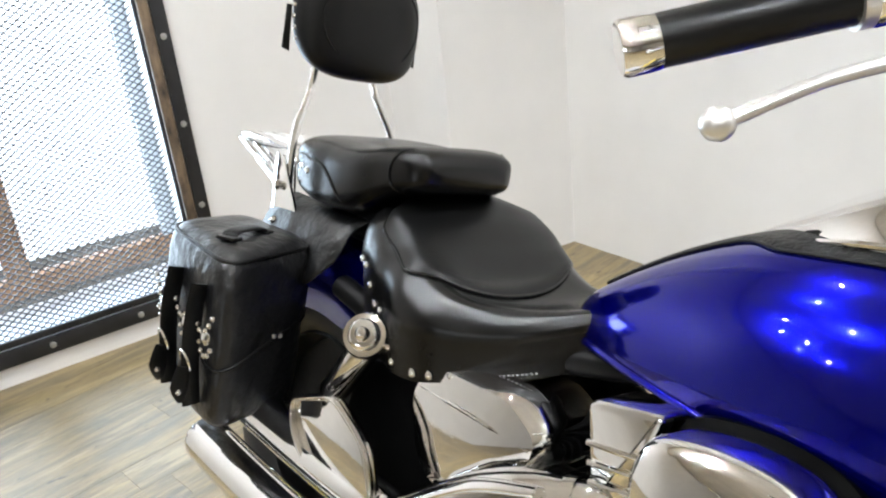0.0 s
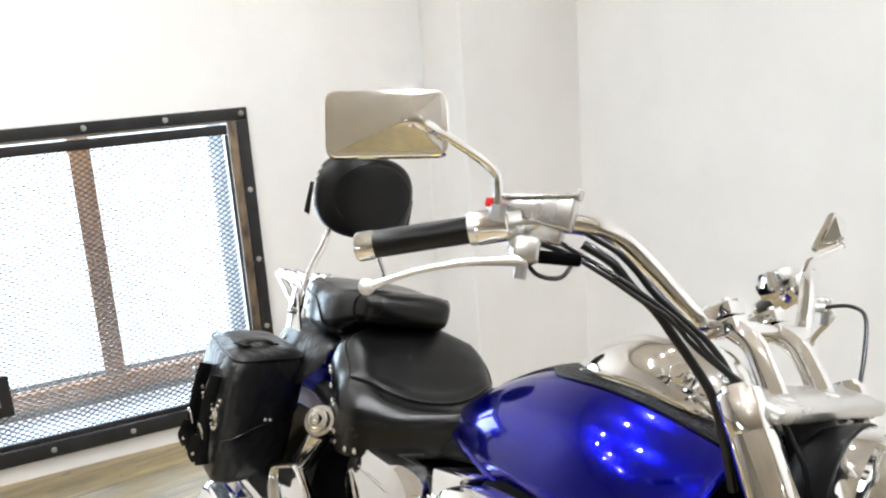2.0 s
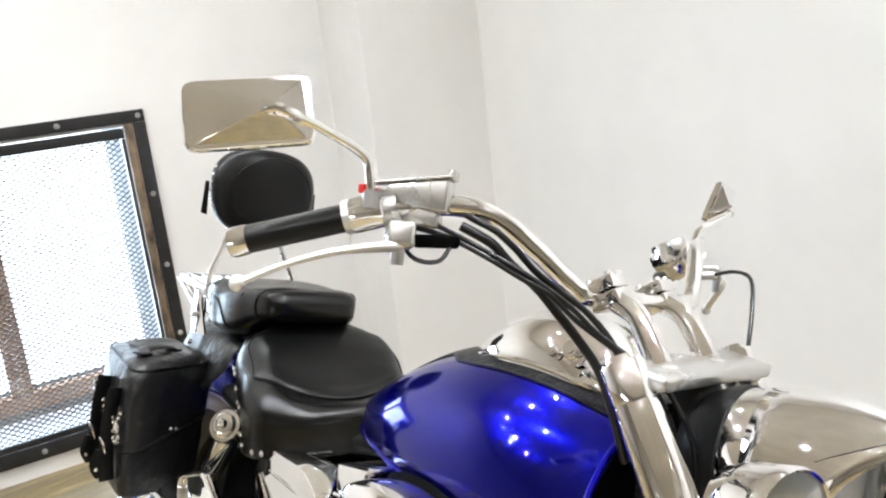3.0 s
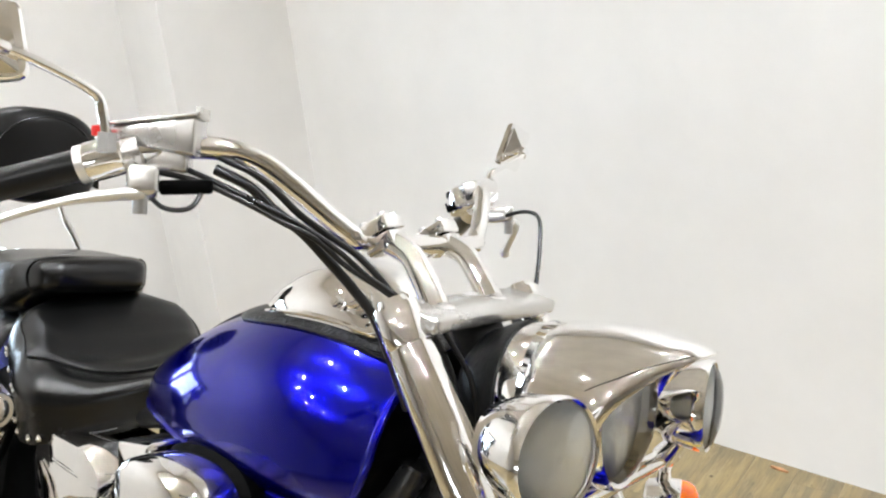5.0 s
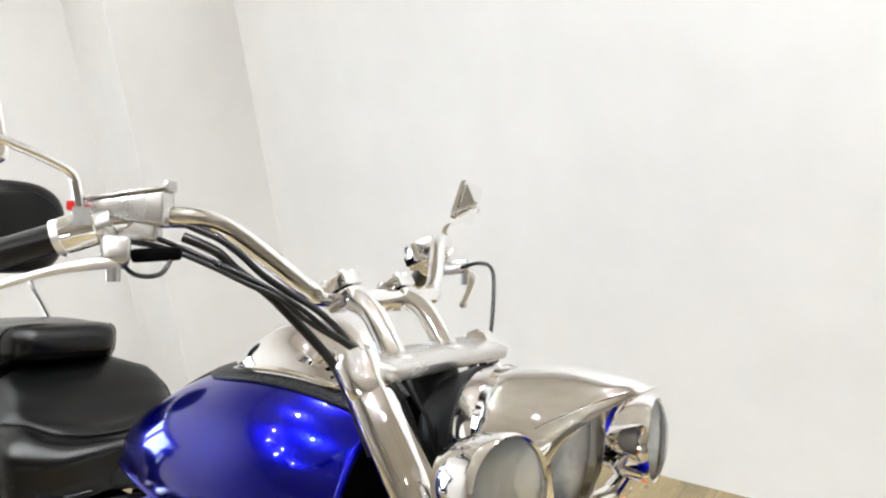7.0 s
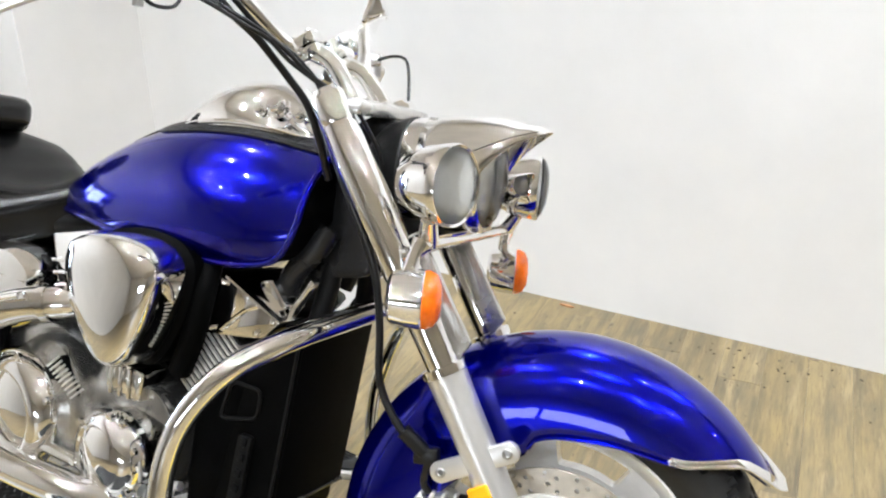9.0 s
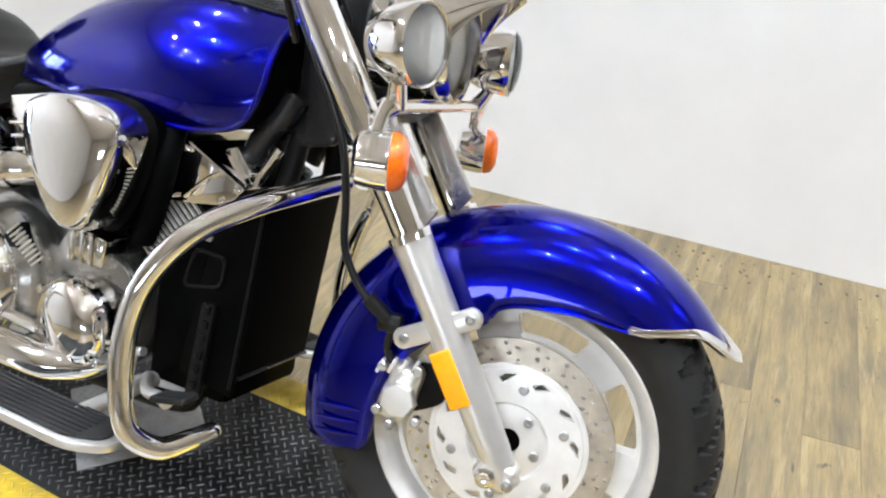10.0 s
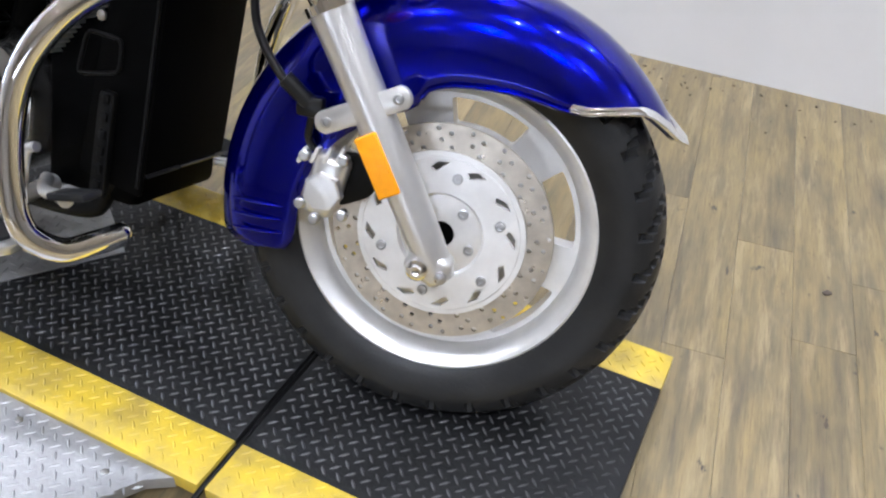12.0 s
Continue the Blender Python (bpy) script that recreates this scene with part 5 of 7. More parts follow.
def build_tank():
    xs = [-1.105 + 0.683 * i / 80 for i in range(81)]
    bm = bmesh.new()
    rings = []
    for x in xs:
        half = tank_ring(x)
        rings.append([(x, -y, z) for y, z in half] + [(x, y, z) for y, z in half[:0:-1]])
    skin(bm, fair(rings, 4))
    # underside and front wall inside the rolled seam, coloured black as a shaded recess
    bm.faces.ensure_lookup_table()
    n = len(rings[0])
    for k in range(len(rings) - 1):
        bm.faces[k * n + 23].material_index = 1
    bm.faces[-1].material_index = 1
    tank = part("fuel_tank", bm, BLUE, bike, "deep candy-blue teardrop fuel tank", at=BODY, smooth=55)
    tank.data.materials.append(BLACK_PLASTIC)
    for s in (-1, 1):
        pts = [Vector((x, s * tank_ring(x)[-1][0], tank_ring(x)[-1][1])) for x in xs[8:]]
        pts += [Vector((-0.4215, s * y, z)) for y, z in tank_ring(-0.422)[-2:4:-1]]
        part("tank_flange", tube(pts, 0.0056, 1, 10), BLUE, tank, "rolled blue lower seam", at=BODY)
    # black tooled bib: a narrow tail to the seat that widens round the console
    bm = bmesh.new()
    rings = []
    for i in range(41):
        x = -1.060 + 0.642 * i / 40
        w = lerp_table([(-1.06, 0.030), (-0.95, 0.034), (-0.87, 0.042), (-0.80, 0.086), (-0.72, 0.101), (-0.62, 0.105), (-0.50, 0.104), (-0.418, 0.096)], x)[0]
        row = []
        for k in range(17):
            y = -w + 2 * w * k / 16
            row.append((x, y, tank_top(min(x, -0.425), y) + 0.001 + 0.0045 * (1 - (abs(y) / w) ** 8)))
        rings.append(row)
    skin(bm, rings, close=False)
    bib = part("tank_bib", bm, TOOLED, tank, "black tooled leather tank bib", at=BODY, smooth=60)
    sol = bib.modifiers.new("thick", "SOLIDIFY")
    sol.thickness, sol.offset = 0.003, 0.0
    for s in (-1, 1):
        part("bib_hem", tube([(r[0 if s < 0 else -1][0], r[0 if s < 0 else -1][1], r[0][2] + 0.001) for r in rings], 0.0025, 1, 8), LEATHER, bib, at=BODY)
    # chrome console
    bm = bmesh.new()
    rings = []
    for i in range(33):
        t = i / 32
        x = -0.865 + 0.41 * t
        w = 0.092 * math.sin(min(1.0, t * 2.0 + 0.06) * math.pi / 2) * (1.0 if t < 0.8 else 1 - 0.5 * ((t - 0.8) / 0.2) ** 2)
        top = lerp_table([(0, 0.922), (0.16, 0.962), (0.33, 1.003), (0.5, 1.030), (0.65, 1.034), (0.79, 1.016), (0.9, 0.982), (1, 0.95)], t)[0]
        low = tank_top(min(x, -0.43), 0) - 0.03
        rings.append([(x, w * math.cos(a), low + (top - low) * math.sin(a) ** 0.8) for a in (math.pi * k / 24 for k in range(25))])
    skin(bm, fair(rings, 5))
    con = part("speedometer_console", bm, CHROME, bike, "chrome speedometer console on the tank", at=BODY, smooth=60)
    part("console_rim", tube([(-0.865 + 0.41 * t, -0.092 * math.sin(min(1.0, t * 2.0 + 0.06) * math.pi / 2) * (1.0 if t < 0.8 else 1 - 0.5 * ((t - 0.8) / 0.2) ** 2) - 0.002, tank_top(min(-0.865 + 0.41 * t, -0.43), 0.09) + 0.012) for t in (k / 20 for k in range(21))], 0.004, 1, 8), CHROME, con, at=BODY)
    # ignition switch and trip knobs on the side of the console
    for x, y, z, r, d in ((-0.545, -0.092, 0.985, 0.016, 0.020), (-0.505, -0.085, 0.975, 0.010, 0.016), (-0.582, -0.094, 0.975, 0.008, 0.014)):
        knob = part("console_knob", lathe([(0, r * 1.25), (d * 0.25, r * 1.25), (d * 0.3, r), (d * 0.85, r), (d, r * 0.8), (d, 0.0)], (x, y + 0.006, z), (0.1, -0.9, 0.35), 20), CHROME, con, "small chrome knob", at=BODY)
        part("knob_face", lathe([(d, r * 0.55), (d + 0.0015, r * 0.5), (d + 0.0015, 0.0)], (x, y + 0.006, z), (0.1, -0.9, 0.35), 14), CHROME, knob, at=BODY)


def rows_skin(rows, caps=True):
    bm = bmesh.new()
    skin(bm, rows, close=True, caps=caps)
    return bm


SEAT = [  # x, centre height, edge height, half width, widest height, lower edge height, lower half width
    (-0.955, 0.800, 0.795, 0.060, 0.785, 0.762, 0.055), (-1.00, 0.788, 0.784, 0.098, 0.765, 0.712, 0.088), (-1.06, 0.764, 0.766, 0.142, 0.735, 0.672, 0.126), (-1.12, 0.742, 0.752, 0.170, 0.712, 0.648, 0.152),
    (-1.18, 0.730, 0.746, 0.182, 0.702, 0.628, 0.168), (-1.24, 0.738, 0.756, 0.196, 0.702, 0.612, 0.182), (-1.30, 0.774, 0.777, 0.205, 0.712, 0.606, 0.189), (-1.36, 0.816, 0.804, 0.205, 0.726, 0.611, 0.187),
    (-1.41, 0.843, 0.822, 0.195, 0.742, 0.625, 0.176), (-1.455, 0.851, 0.824, 0.172, 0.752, 0.658, 0.154), (-1.485, 0.836, 0.808, 0.135, 0.758, 0.70, 0.118), (-1.50, 0.806, 0.785, 0.092, 0.758, 0.73, 0.08)]


def seat_shift(x):
    """The waist of the saddle sits a little to the right of the middle line."""
    return lerp_table([(-1.40, 0.004), (-1.35, -0.002), (-1.28, -0.024), (-1.21, -0.034), (-1.12, -0.010), (-0.98, 0.0)], x)[0]


def seat_half(x):
    zc, ze, w, zw, zl, wl = lerp_table(SEAT, x)
    out = []
    for k in range(9):                       # dished top
        t = k / 8
        out.append((0.72 * w * t, zc + (ze - zc) * t * t))
    for k in range(1, 9):                    # rolled shoulder
        t = math.pi / 2 * k / 8
        out.append((0.72 * w + 0.28 * w * math.sin(t), zw + (ze - zw) * math.cos(t)))
    for k in range(1, 7):                    # side skirt
        t = k / 6
        out.append((w + (wl - w) * t ** 0.8, zw + (zl - zw) * t))
    return out


def build_seats():
    xs = [-0.955 - 0.545 * i / 44 for i in range(45)]
    rows = []
    for x in xs:
        h = seat_half(x)
        c = seat_shift(x)
        rows.append([(x, c - y, z) for y, z in h] + [(x, c + y, z) for y, z in h[:0:-1]])
    seat = part("rider_seat", rows_skin(rows), VINYL, bike, "black vinyl rider saddle with chrome studs", at=BODY, smooth=60)
    for s in (-1, 1):
        stud = mesh_from(pillow(0.0072, 0.0045, 0.0072, 1, 1, None, 14, 8), "stud")
        for k in range(4):
            x = -1.233 + 0.030 * k
            y, z = seat_half(x)[-2]
            part("stud", stud, CHROME, seat, "domed chrome stud", at=BODY @ Matrix.Translation((x, seat_shift(x) + s * (y + 0.001), z - 0.002)))
        # studs up the rear edge of the skirt, stitches along its foot
        for k in range(9):
            t = k / 8
            x = lerp_table([(0, -1.285), (0.5, -1.345), (1, -1.425)], t)[0]
            h = seat_half(x)
            y, z = h[-2 - round(5 * min(1.0, t * 1.1))]
            part("stud", stud, CHROME, seat, at=BODY @ Matrix.Translation((x, seat_shift(x) + s * (y + 0.001), z)) @ Matrix.Diagonal((0.8, 0.8, 0.8, 1)))
        stitch = mesh_from(pillow(0.0016, 0.0007, 0.0006, 1, 1, None, 8, 6), "stitch")
        for k in range(14):
            x = -1.140 + 0.0055 * k
            y, z = seat_half(x)[-2]
            part("stitch", stitch, SILL_PAINT, seat, "pale thread stitch", at=BODY @ Matrix.Translation((x, seat_shift(x) + s * (y + 0.0006), z - 0.002)))
    def top_of(x, y):
        zc, ze, w, zw, zl, wl = lerp_table(SEAT, x)
        if abs(y) < 0.72 * w:
            return zc + (ze - zc) * (y / (0.72 * w)) ** 2
        return zw + (ze - zw) * math.sqrt(max(0.0, 1 - ((abs(y) - 0.72 * w) / (0.28 * w)) ** 2))

    # raised panel: a straight front edge across the dish, then up the bolster
    bm = bmesh.new()
    rings = []
    for i in range(37):
        t = i / 36
        row = []
        for k in range(33):
            u = -1 + 2 * k / 32
            x = -1.224 - 0.030 * abs(u) ** 3 * (1 - t) + (1 - t) * 0.012 * (1 - u * u) - 0.244 * t * (1 - 0.18 * u * u)
            w = lerp_table(SEAT, x)[2]
            ww = 0.90 * w * (1 - 0.17 * (1 - min(1.0, t / 0.30)) ** 2 - 0.30 * max(0.0, (t - 0.82) / 0.18) ** 2)
            rise = 0.010 * (1 - abs(u) ** 8) ** 0.5 * math.sqrt(max(0.0, min(1.0, t / 0.07))) * math.sqrt(max(0.0, min(1.0, (1 - t) / 0.07)))
            row.append((x, seat_shift(x) + ww * u, top_of(x, ww * u) + rise + 0.001))
        rings.append(row)
    skin(bm, rings, close=False)
    panel = part("seat_cushion", bm, LEATHER, seat, "raised black leather seat panel", at=BODY, smooth=60)
    edge = [r[0] for r in rings[::-1]] + list(rings[0][1:-1]) + [r[-1] for r in rings]
    part("panel_welt", tube([(x, y, z + 0.0012) for x, y, z in edge], 0.0030, 1, 8), VINYL, panel, at=BODY)
    # passenger pad
    PIL = [(-1.352, 0.905, 0.876, 0.075), (-1.358, 0.919, 0.868, 0.093), (-1.372, 0.929, 0.861, 0.106), (-1.40, 0.933, 0.852, 0.118), (-1.45, 0.928, 0.832, 0.134), (-1.50, 0.920, 0.806, 0.152), (-1.56, 0.915, 0.788, 0.163), (-1.62, 0.914, 0.783, 0.167), (-1.69, 0.911, 0.789, 0.156), (-1.735, 0.903, 0.802, 0.135), (-1.755, 0.892, 0.82, 0.105)]
    EY, EZ = 0.46, 0.50
    rows = []
    for i in range(41):
        x = -1.352 - 0.403 * i / 40
        top, low, w = lerp_table(PIL, x)
        mid, hh = (top + low) / 2, (top - low) / 2
        ring = []
        for k in range(48):
            a = 2 * math.pi * k / 48
            ring.append((x, -0.045 * max(0.0, min(1.0, (x + 1.60) / 0.24)) + w * math.copysign(abs(math.cos(a)) ** EY, math.cos(a)), mid + hh * math.copysign(abs(math.sin(a)) ** EZ, math.sin(a))))
        rows.append(ring)
    pad = part("passenger_seat", rows_skin(rows), VINYL, bike, "black vinyl passenger pad with studs", at=BODY, smooth=60)
    part("seat_pan", pillow(0.15, 0.085, 0.055, 0.5, 0.5, Matrix.Translation((-1.555, -0.02, 0.785)), 36, 18), BLACK_PLASTIC, pad, "black plastic seat pan", at=BODY)
    for s in (-1, 1):
        seam = []
        for k in range(16):
            t = k / 15
            x = -1.72 + 0.20 * t
            z = 0.875 - 0.012 * t - 0.06 * max(0.0, t - 0.55) ** 1.4 * 3
            top, low, w = lerp_table(PIL, x)
            mid, hh = (top + low) / 2, (top - low) / 2
            q = min(0.98, abs((z - mid) / hh)) ** (1 / EZ)
            y = w * max(0.0, 1 - q * q) ** (0.5 * EY)
            seam.append((x, s * (y + 0.0012) - 0.045 * max(0.0, min(1.0, (x + 1.60) / 0.24)), z))
        part("seam", tube(seam, 0.0022, 1, 6), VINYL, pad, at=BODY)
        cross = []
        for k in range(14):
            t = k / 13
            x = -1.405 - 0.016 * math.sin(t * 3)
            z = 0.926 - 0.07 * t
            top, low, w = lerp_table(PIL, x)
            mid, hh = (top + low) / 2, (top - low) / 2
            q = min(0.98, abs((z - mid) / hh)) ** (1 / EZ)
            y = w * max(0.0, 1 - q * q) ** (0.5 * EY)
            cross.append((x, s * (y + 0.0008) - 0.045 * max(0.0, min(1.0, (x + 1.60) / 0.24)), z))
        part("seam", tube(cross, 0.0022, 1, 6), VINYL, pad, at=BODY)
        stud = mesh_from(pillow(0.0065, 0.004, 0.0065, 1, 1, None, 12, 8), "stud")
        for k in range(3):
            part("stud", stud, CHROME, pad, at=BODY @ Matrix.Translation((-1.712 + 0.030 * k, s * (0.150 + 0.007 * k), 0.856 - 0.004 * k)))


def build_backrest():
    bm = bmesh.new()
    rings = []
    nv, nu = 22, 40
    sp = lambda w, e: math.copysign(abs(w) ** e, w)
    for i in range(1, nv):
        v = -math.pi / 2 + math.pi * i / nv
        ring = []
        for j in range(nu):
            u = 2 * math.pi * j / nu
            cy, cz = sp(math.cos(u), 0.72), sp(math.sin(u), 0.72)
            k = math.cos(v) ** 0.42
            y = 0.140 * cy * k * (1.0 + 0.045 * cz)
            z = 0.112 * cz * k - 0.006 * cy * cy
            ring.append((-1.768 + 0.043 * sp(math.sin(v), 0.8) - 0.03 * (z / 0.11) * 0.4 - 0.02 * cy * cy * k, y, 1.122 + z))
        rings.append(ring)
    skin(bm, rings)
    pad = part("backrest", bm, LEATHER, bike, "padded black leather passenger backrest", at=BODY, smooth=60)
    pts = [(-1.722, 0.138 * math.cos(a) * 0.80, 1.124 + 0.088 * math.sin(a)) for a in (2 * math.pi * k / 40 for k in range(41))]
    part("backrest_piping", tube([(x - 0.004 - 0.012 * (y / 0.11) ** 2, y, z) for x, y, z in pts], 0.0016, 1, 6), VINYL, pad, at=BODY)
    for s in (-1, 1):
        for k in range(6):
            part("stud", pillow(0.005, 0.005, 0.005, 1, 1, Matrix.Translation((-1.79, s * (0.143 - 0.004 * abs(k - 2.5)), 1.075 + 0.02 * k)), 10, 6), CHROME, pad, at=BODY)
        part("tassel", slab([(-0.007, -0.04), (0.009, -0.045), (0.006, 0.04), (-0.004, 0.04)], 0.004, Matrix.Translation((-1.80, s * 0.150, 1.095)) @ pose(0, 0, 0, 90, 0, 90), 0.001), LEATHER, pad, "hanging leather strip", at=BODY)
    bar = part("sissy_bar", tube([(-1.755, -0.136, 0.70), (-1.757, -0.136, 0.79), (-1.785, -0.116, 0.90), (-1.812, -0.073, 1.0), (-1.815, -0.066, 1.10)], 0.0078, 5, 12), CHROME, bike, "bent chrome sissy bar", at=BODY)
    part("upright", tube([(-1.755, 0.136, 0.70), (-1.757, 0.136, 0.79), (-1.785, 0.116, 0.90), (-1.812, 0.073, 1.0), (-1.815, 0.066, 1.10)], 0.0078, 5, 12), CHROME, bar, at=BODY)
    for s in (-1, 1):
        part("side_plate", slab(round_outline([(-1.80, 0.70), (-1.66, 0.70), (-1.70, 0.745), (-1.775, 0.86), (-1.80, 0.86)], 0.012), 0.006, Matrix.Translation((0, s * 0.142 + 0.003, 0)) @ pose(0, 0, 0, 90, 0, 0), 0.0015), CHROME, bar, at=BODY)
        for z in (0.73, 0.80):
            part("acorn_nut", pillow(0.01, 0.008, 0.01, 1, 1, Matrix.Translation((-1.77, s * 0.152, z)), 12, 8), CHROME, bar, at=BODY)
    # luggage rack of thin rods
    rack = part("luggage_rack", tube([(-1.80, -0.115, 0.868), (-1.90, -0.118, 0.872), (-2.03, -0.095, 0.864), (-2.055, -0.05, 0.862), (-2.055, 0.05, 0.862), (-2.03, 0.095, 0.864), (-1.90, 0.118, 0.872), (-1.80, 0.115, 0.868)], 0.0065, 6, 10), CHROME, bike, "chrome luggage rack of thin rods", at=BODY)
    for y in (-0.07, -0.035, 0.0, 0.035, 0.07):
        part("rack_rod", tube([(-1.80, y, 0.872), (-2.052, y, 0.866)], 0.0045, 1, 8), CHROME, rack, at=BODY)
    for s in (-1, 1):
        gusset = part("rack_gusset", slab(round_outline([(-2.03, 0.858), (-1.79, 0.862), (-1.775, 0.768), (-1.80, 0.762)], 0.012, 4), 0.005, Matrix.Translation((0, s * 0.108 + 0.0025, 0)) @ pose(0, 0, 0, 90, 0, 0), 0.0015), CHROME, rack, "three-cornered chrome rack side plate", at=BODY)
        for k in range(3):
            part("gusset_rib", tube([(-1.99 + 0.05 * k, s * 0.112, 0.853), (-1.805 + 0.006 * k, s * 0.112, 0.785 + 0.016 * k)], 0.0035, 1, 8), CHROME, gusset, at=BODY)


def build_rear():
    c = Vector((-1.665, 0, 0.325))
    bm = bmesh.new()
    rings = []
    for i in range(61):
        a = 52 + 150 * i / 60
        t = radians(a)
        low = lerp_table([(52, 0.30), (75, 0.26), (120, 0.25), (170, 0.25), (195, 0.30), (202, 0.36)], a)[0]
        side = [(0, 0.425), (0.045, 0.421), (0.08, 0.408), (0.1, 0.388), (0.108, 0.36), (0.11, 0.33), (0.11, low)]
        row = [(y * -1, r) for y, r in side[::-1]] + side[1:]
        rings.append([(c.x + r * math.cos(t) * 1.05, y, c.z + r * math.sin(t)) for y, r in row])
    skin(bm, rings, close=False)
    fender = part("rear_fender", bm, BLUE, bike, "deep candy-blue rear fender", at=BODY, smooth=60)
    sol = fender.modifiers.new("thick", "SOLIDIFY")
    sol.thickness = 0.0025
    # rear wheel coloured black to stand in for the shade behind the shock
    rim = part("rear_wheel", lathe([(-0.06, 0.2), (-0.065, 0.192), (-0.03, 0.178), (0.03, 0.178), (0.065, 0.192), (0.06, 0.2), (0.0, 0.19)], c, (0, 1, 0), 60, closed=True), BLACK_STEEL, bike, "cast rear wheel blackened to stand for shade", at=BODY)
    part("wheel_plate", lathe([(-0.03, 0.0), (-0.03, 0.06), (-0.015, 0.1), (-0.02, 0.18), (0.02, 0.18), (0.015, 0.1), (0.03, 0.06), (0.03, 0.0)], c, (0, 1, 0), 40), BLACK_STEEL, rim, at=BODY)
    rubber = tyre(0.325, 0.085, 0.198, 32)
    rubber.materials.append(RUBBER)
    part("tyre", rubber, RUBBER, rim, "black rubber tyre", at=BODY @ Matrix.Translation(c))
    for s in (-1, 1):
        part("swingarm", tube([(-1.15, s * 0.12, 0.40), (-1.40, s * 0.135, 0.36), (-1.68, s * 0.14, 0.325)], 0.026, 4, 14, flat=1.3), BLACK_STEEL, bike, at=BODY)
        top, low = Vector((-1.335, s * 0.215, 0.645)), Vector((-1.56, s * 0.19, 0.36))
        d = (low - top).normalized()
        sh = part("shock_absorber", tube([top + d * 0.02, top + d * 0.03, top + d * 0.16, top + d * 0.165], [0.020, 0.025, 0.025, 0.022], 1, 24), CHROME, bike, "chrome rear shock absorber", at=BODY)
        part("shock_spring", tube([top + d * 0.16, low], 0.018, 1, 20), CHROME, sh, at=BODY)
        part("shock_cap", lathe([(-0.02, 0.0), (-0.02, 0.034), (0.004, 0.036), (0.010, 0.033), (0.011, 0.026), (0.017, 0.024), (0.021, 0.019), (0.022, 0.012), (0.030, 0.010), (0.034, 0.005), (0.035, 0.0)], top + Vector((0.0, s * 0.014, 0.004)), (0.55, s * 0.75, 0.42), 36), CHROME, sh, "domed chrome shock mount", at=BODY)
        part("inner_panel", slab(round_outline([(-1.47, 0.30), (-1.10, 0.30), (-1.08, 0.60), (-1.30, 0.60), (-1.42, 0.58)], 0.03), 0.012, Matrix.Translation((0, s * 0.165 + 0.006, 0)) @ pose(0, 0, 0, 90, 0, 0), 0.003), BLACK_PLASTIC, bike, "dull black side panel", at=BODY)
        outline = round_outline([(-1.475, 0.498), (-1.36, 0.545), (-1.27, 0.505), (-1.235, 0.43), (-1.26, 0.405), (-1.40, 0.40), (-1.46, 0.44)], 0.025, 5)
        part("side_cover", slab(outline, 0.018, Matrix.Translation((0, s * 0.247 + 0.009, 0)) @ pose(0, 0, 0, 90, 0, 0), 0.006), CHROME, bike, "mirror-bright chrome side cover", at=BODY)
        cover_rim = [Vector((x, s * 0.2575, z)) for x, z in outline]
        part("side_cover_rim", tube(cover_rim + [cover_rim[0]], 0.0055, 1, 10), CHROME, bike, "rolled chrome rim", at=BODY)
    # two stacked silencers on the right
    for k, (y, z, x1, r) in enumerate(((-0.292, 0.330, -1.69, 0.043), (-0.225, 0.405, -1.67, 0.040))):
        x0 = -1.275 + 0.05 * k
        can = part("silencer", tube([(x0, y, z), (x0 - 0.04, y, z), (x0 - 0.2, y, z - 0.002), (x1 + 0.02, y, z + 0.004), (x1, y, z + 0.004)], [r * 0.86, r * 0.97, r, r, r * 0.95], 4, 28), CHROME, bike, "long chrome silencer", at=BODY)
        # flat black disc stands in for the dark inside of the pipe
        part("tail_opening_shade", tube([(x1, y, z + 0.004), (x1 - 0.003, y, z + 0.004)], r * 0.7, 1, 20), BLACK_PLASTIC, can, at=BODY)


def finned(name, base, top, n, w, h, thick, mat, label, r=0.02, core=None):
    """A barrel with a stack of cooling fins along the line from base to top."""
    base, top = Vector(base), Vector(top)
    m = frame_on(base, top - base, (1, 0, 0))
    ln = (top - base).length
    out = round_outline([(-w, -h), (w, -h), (w, h), (-w, h)], r, 3)
    barrel = part(name, slab([(x * 0.84, y * 0.84) for x, y in out], ln, m, 0), core or mat, bike, label, at=BODY)
    one = mesh_from(slab(out, thick, None, 0.001), "fin")
    for k in range(n):
        part("fin", one, mat, barrel, at=BODY @ m @ Matrix.Translation((0, 0, ln * k / n)))


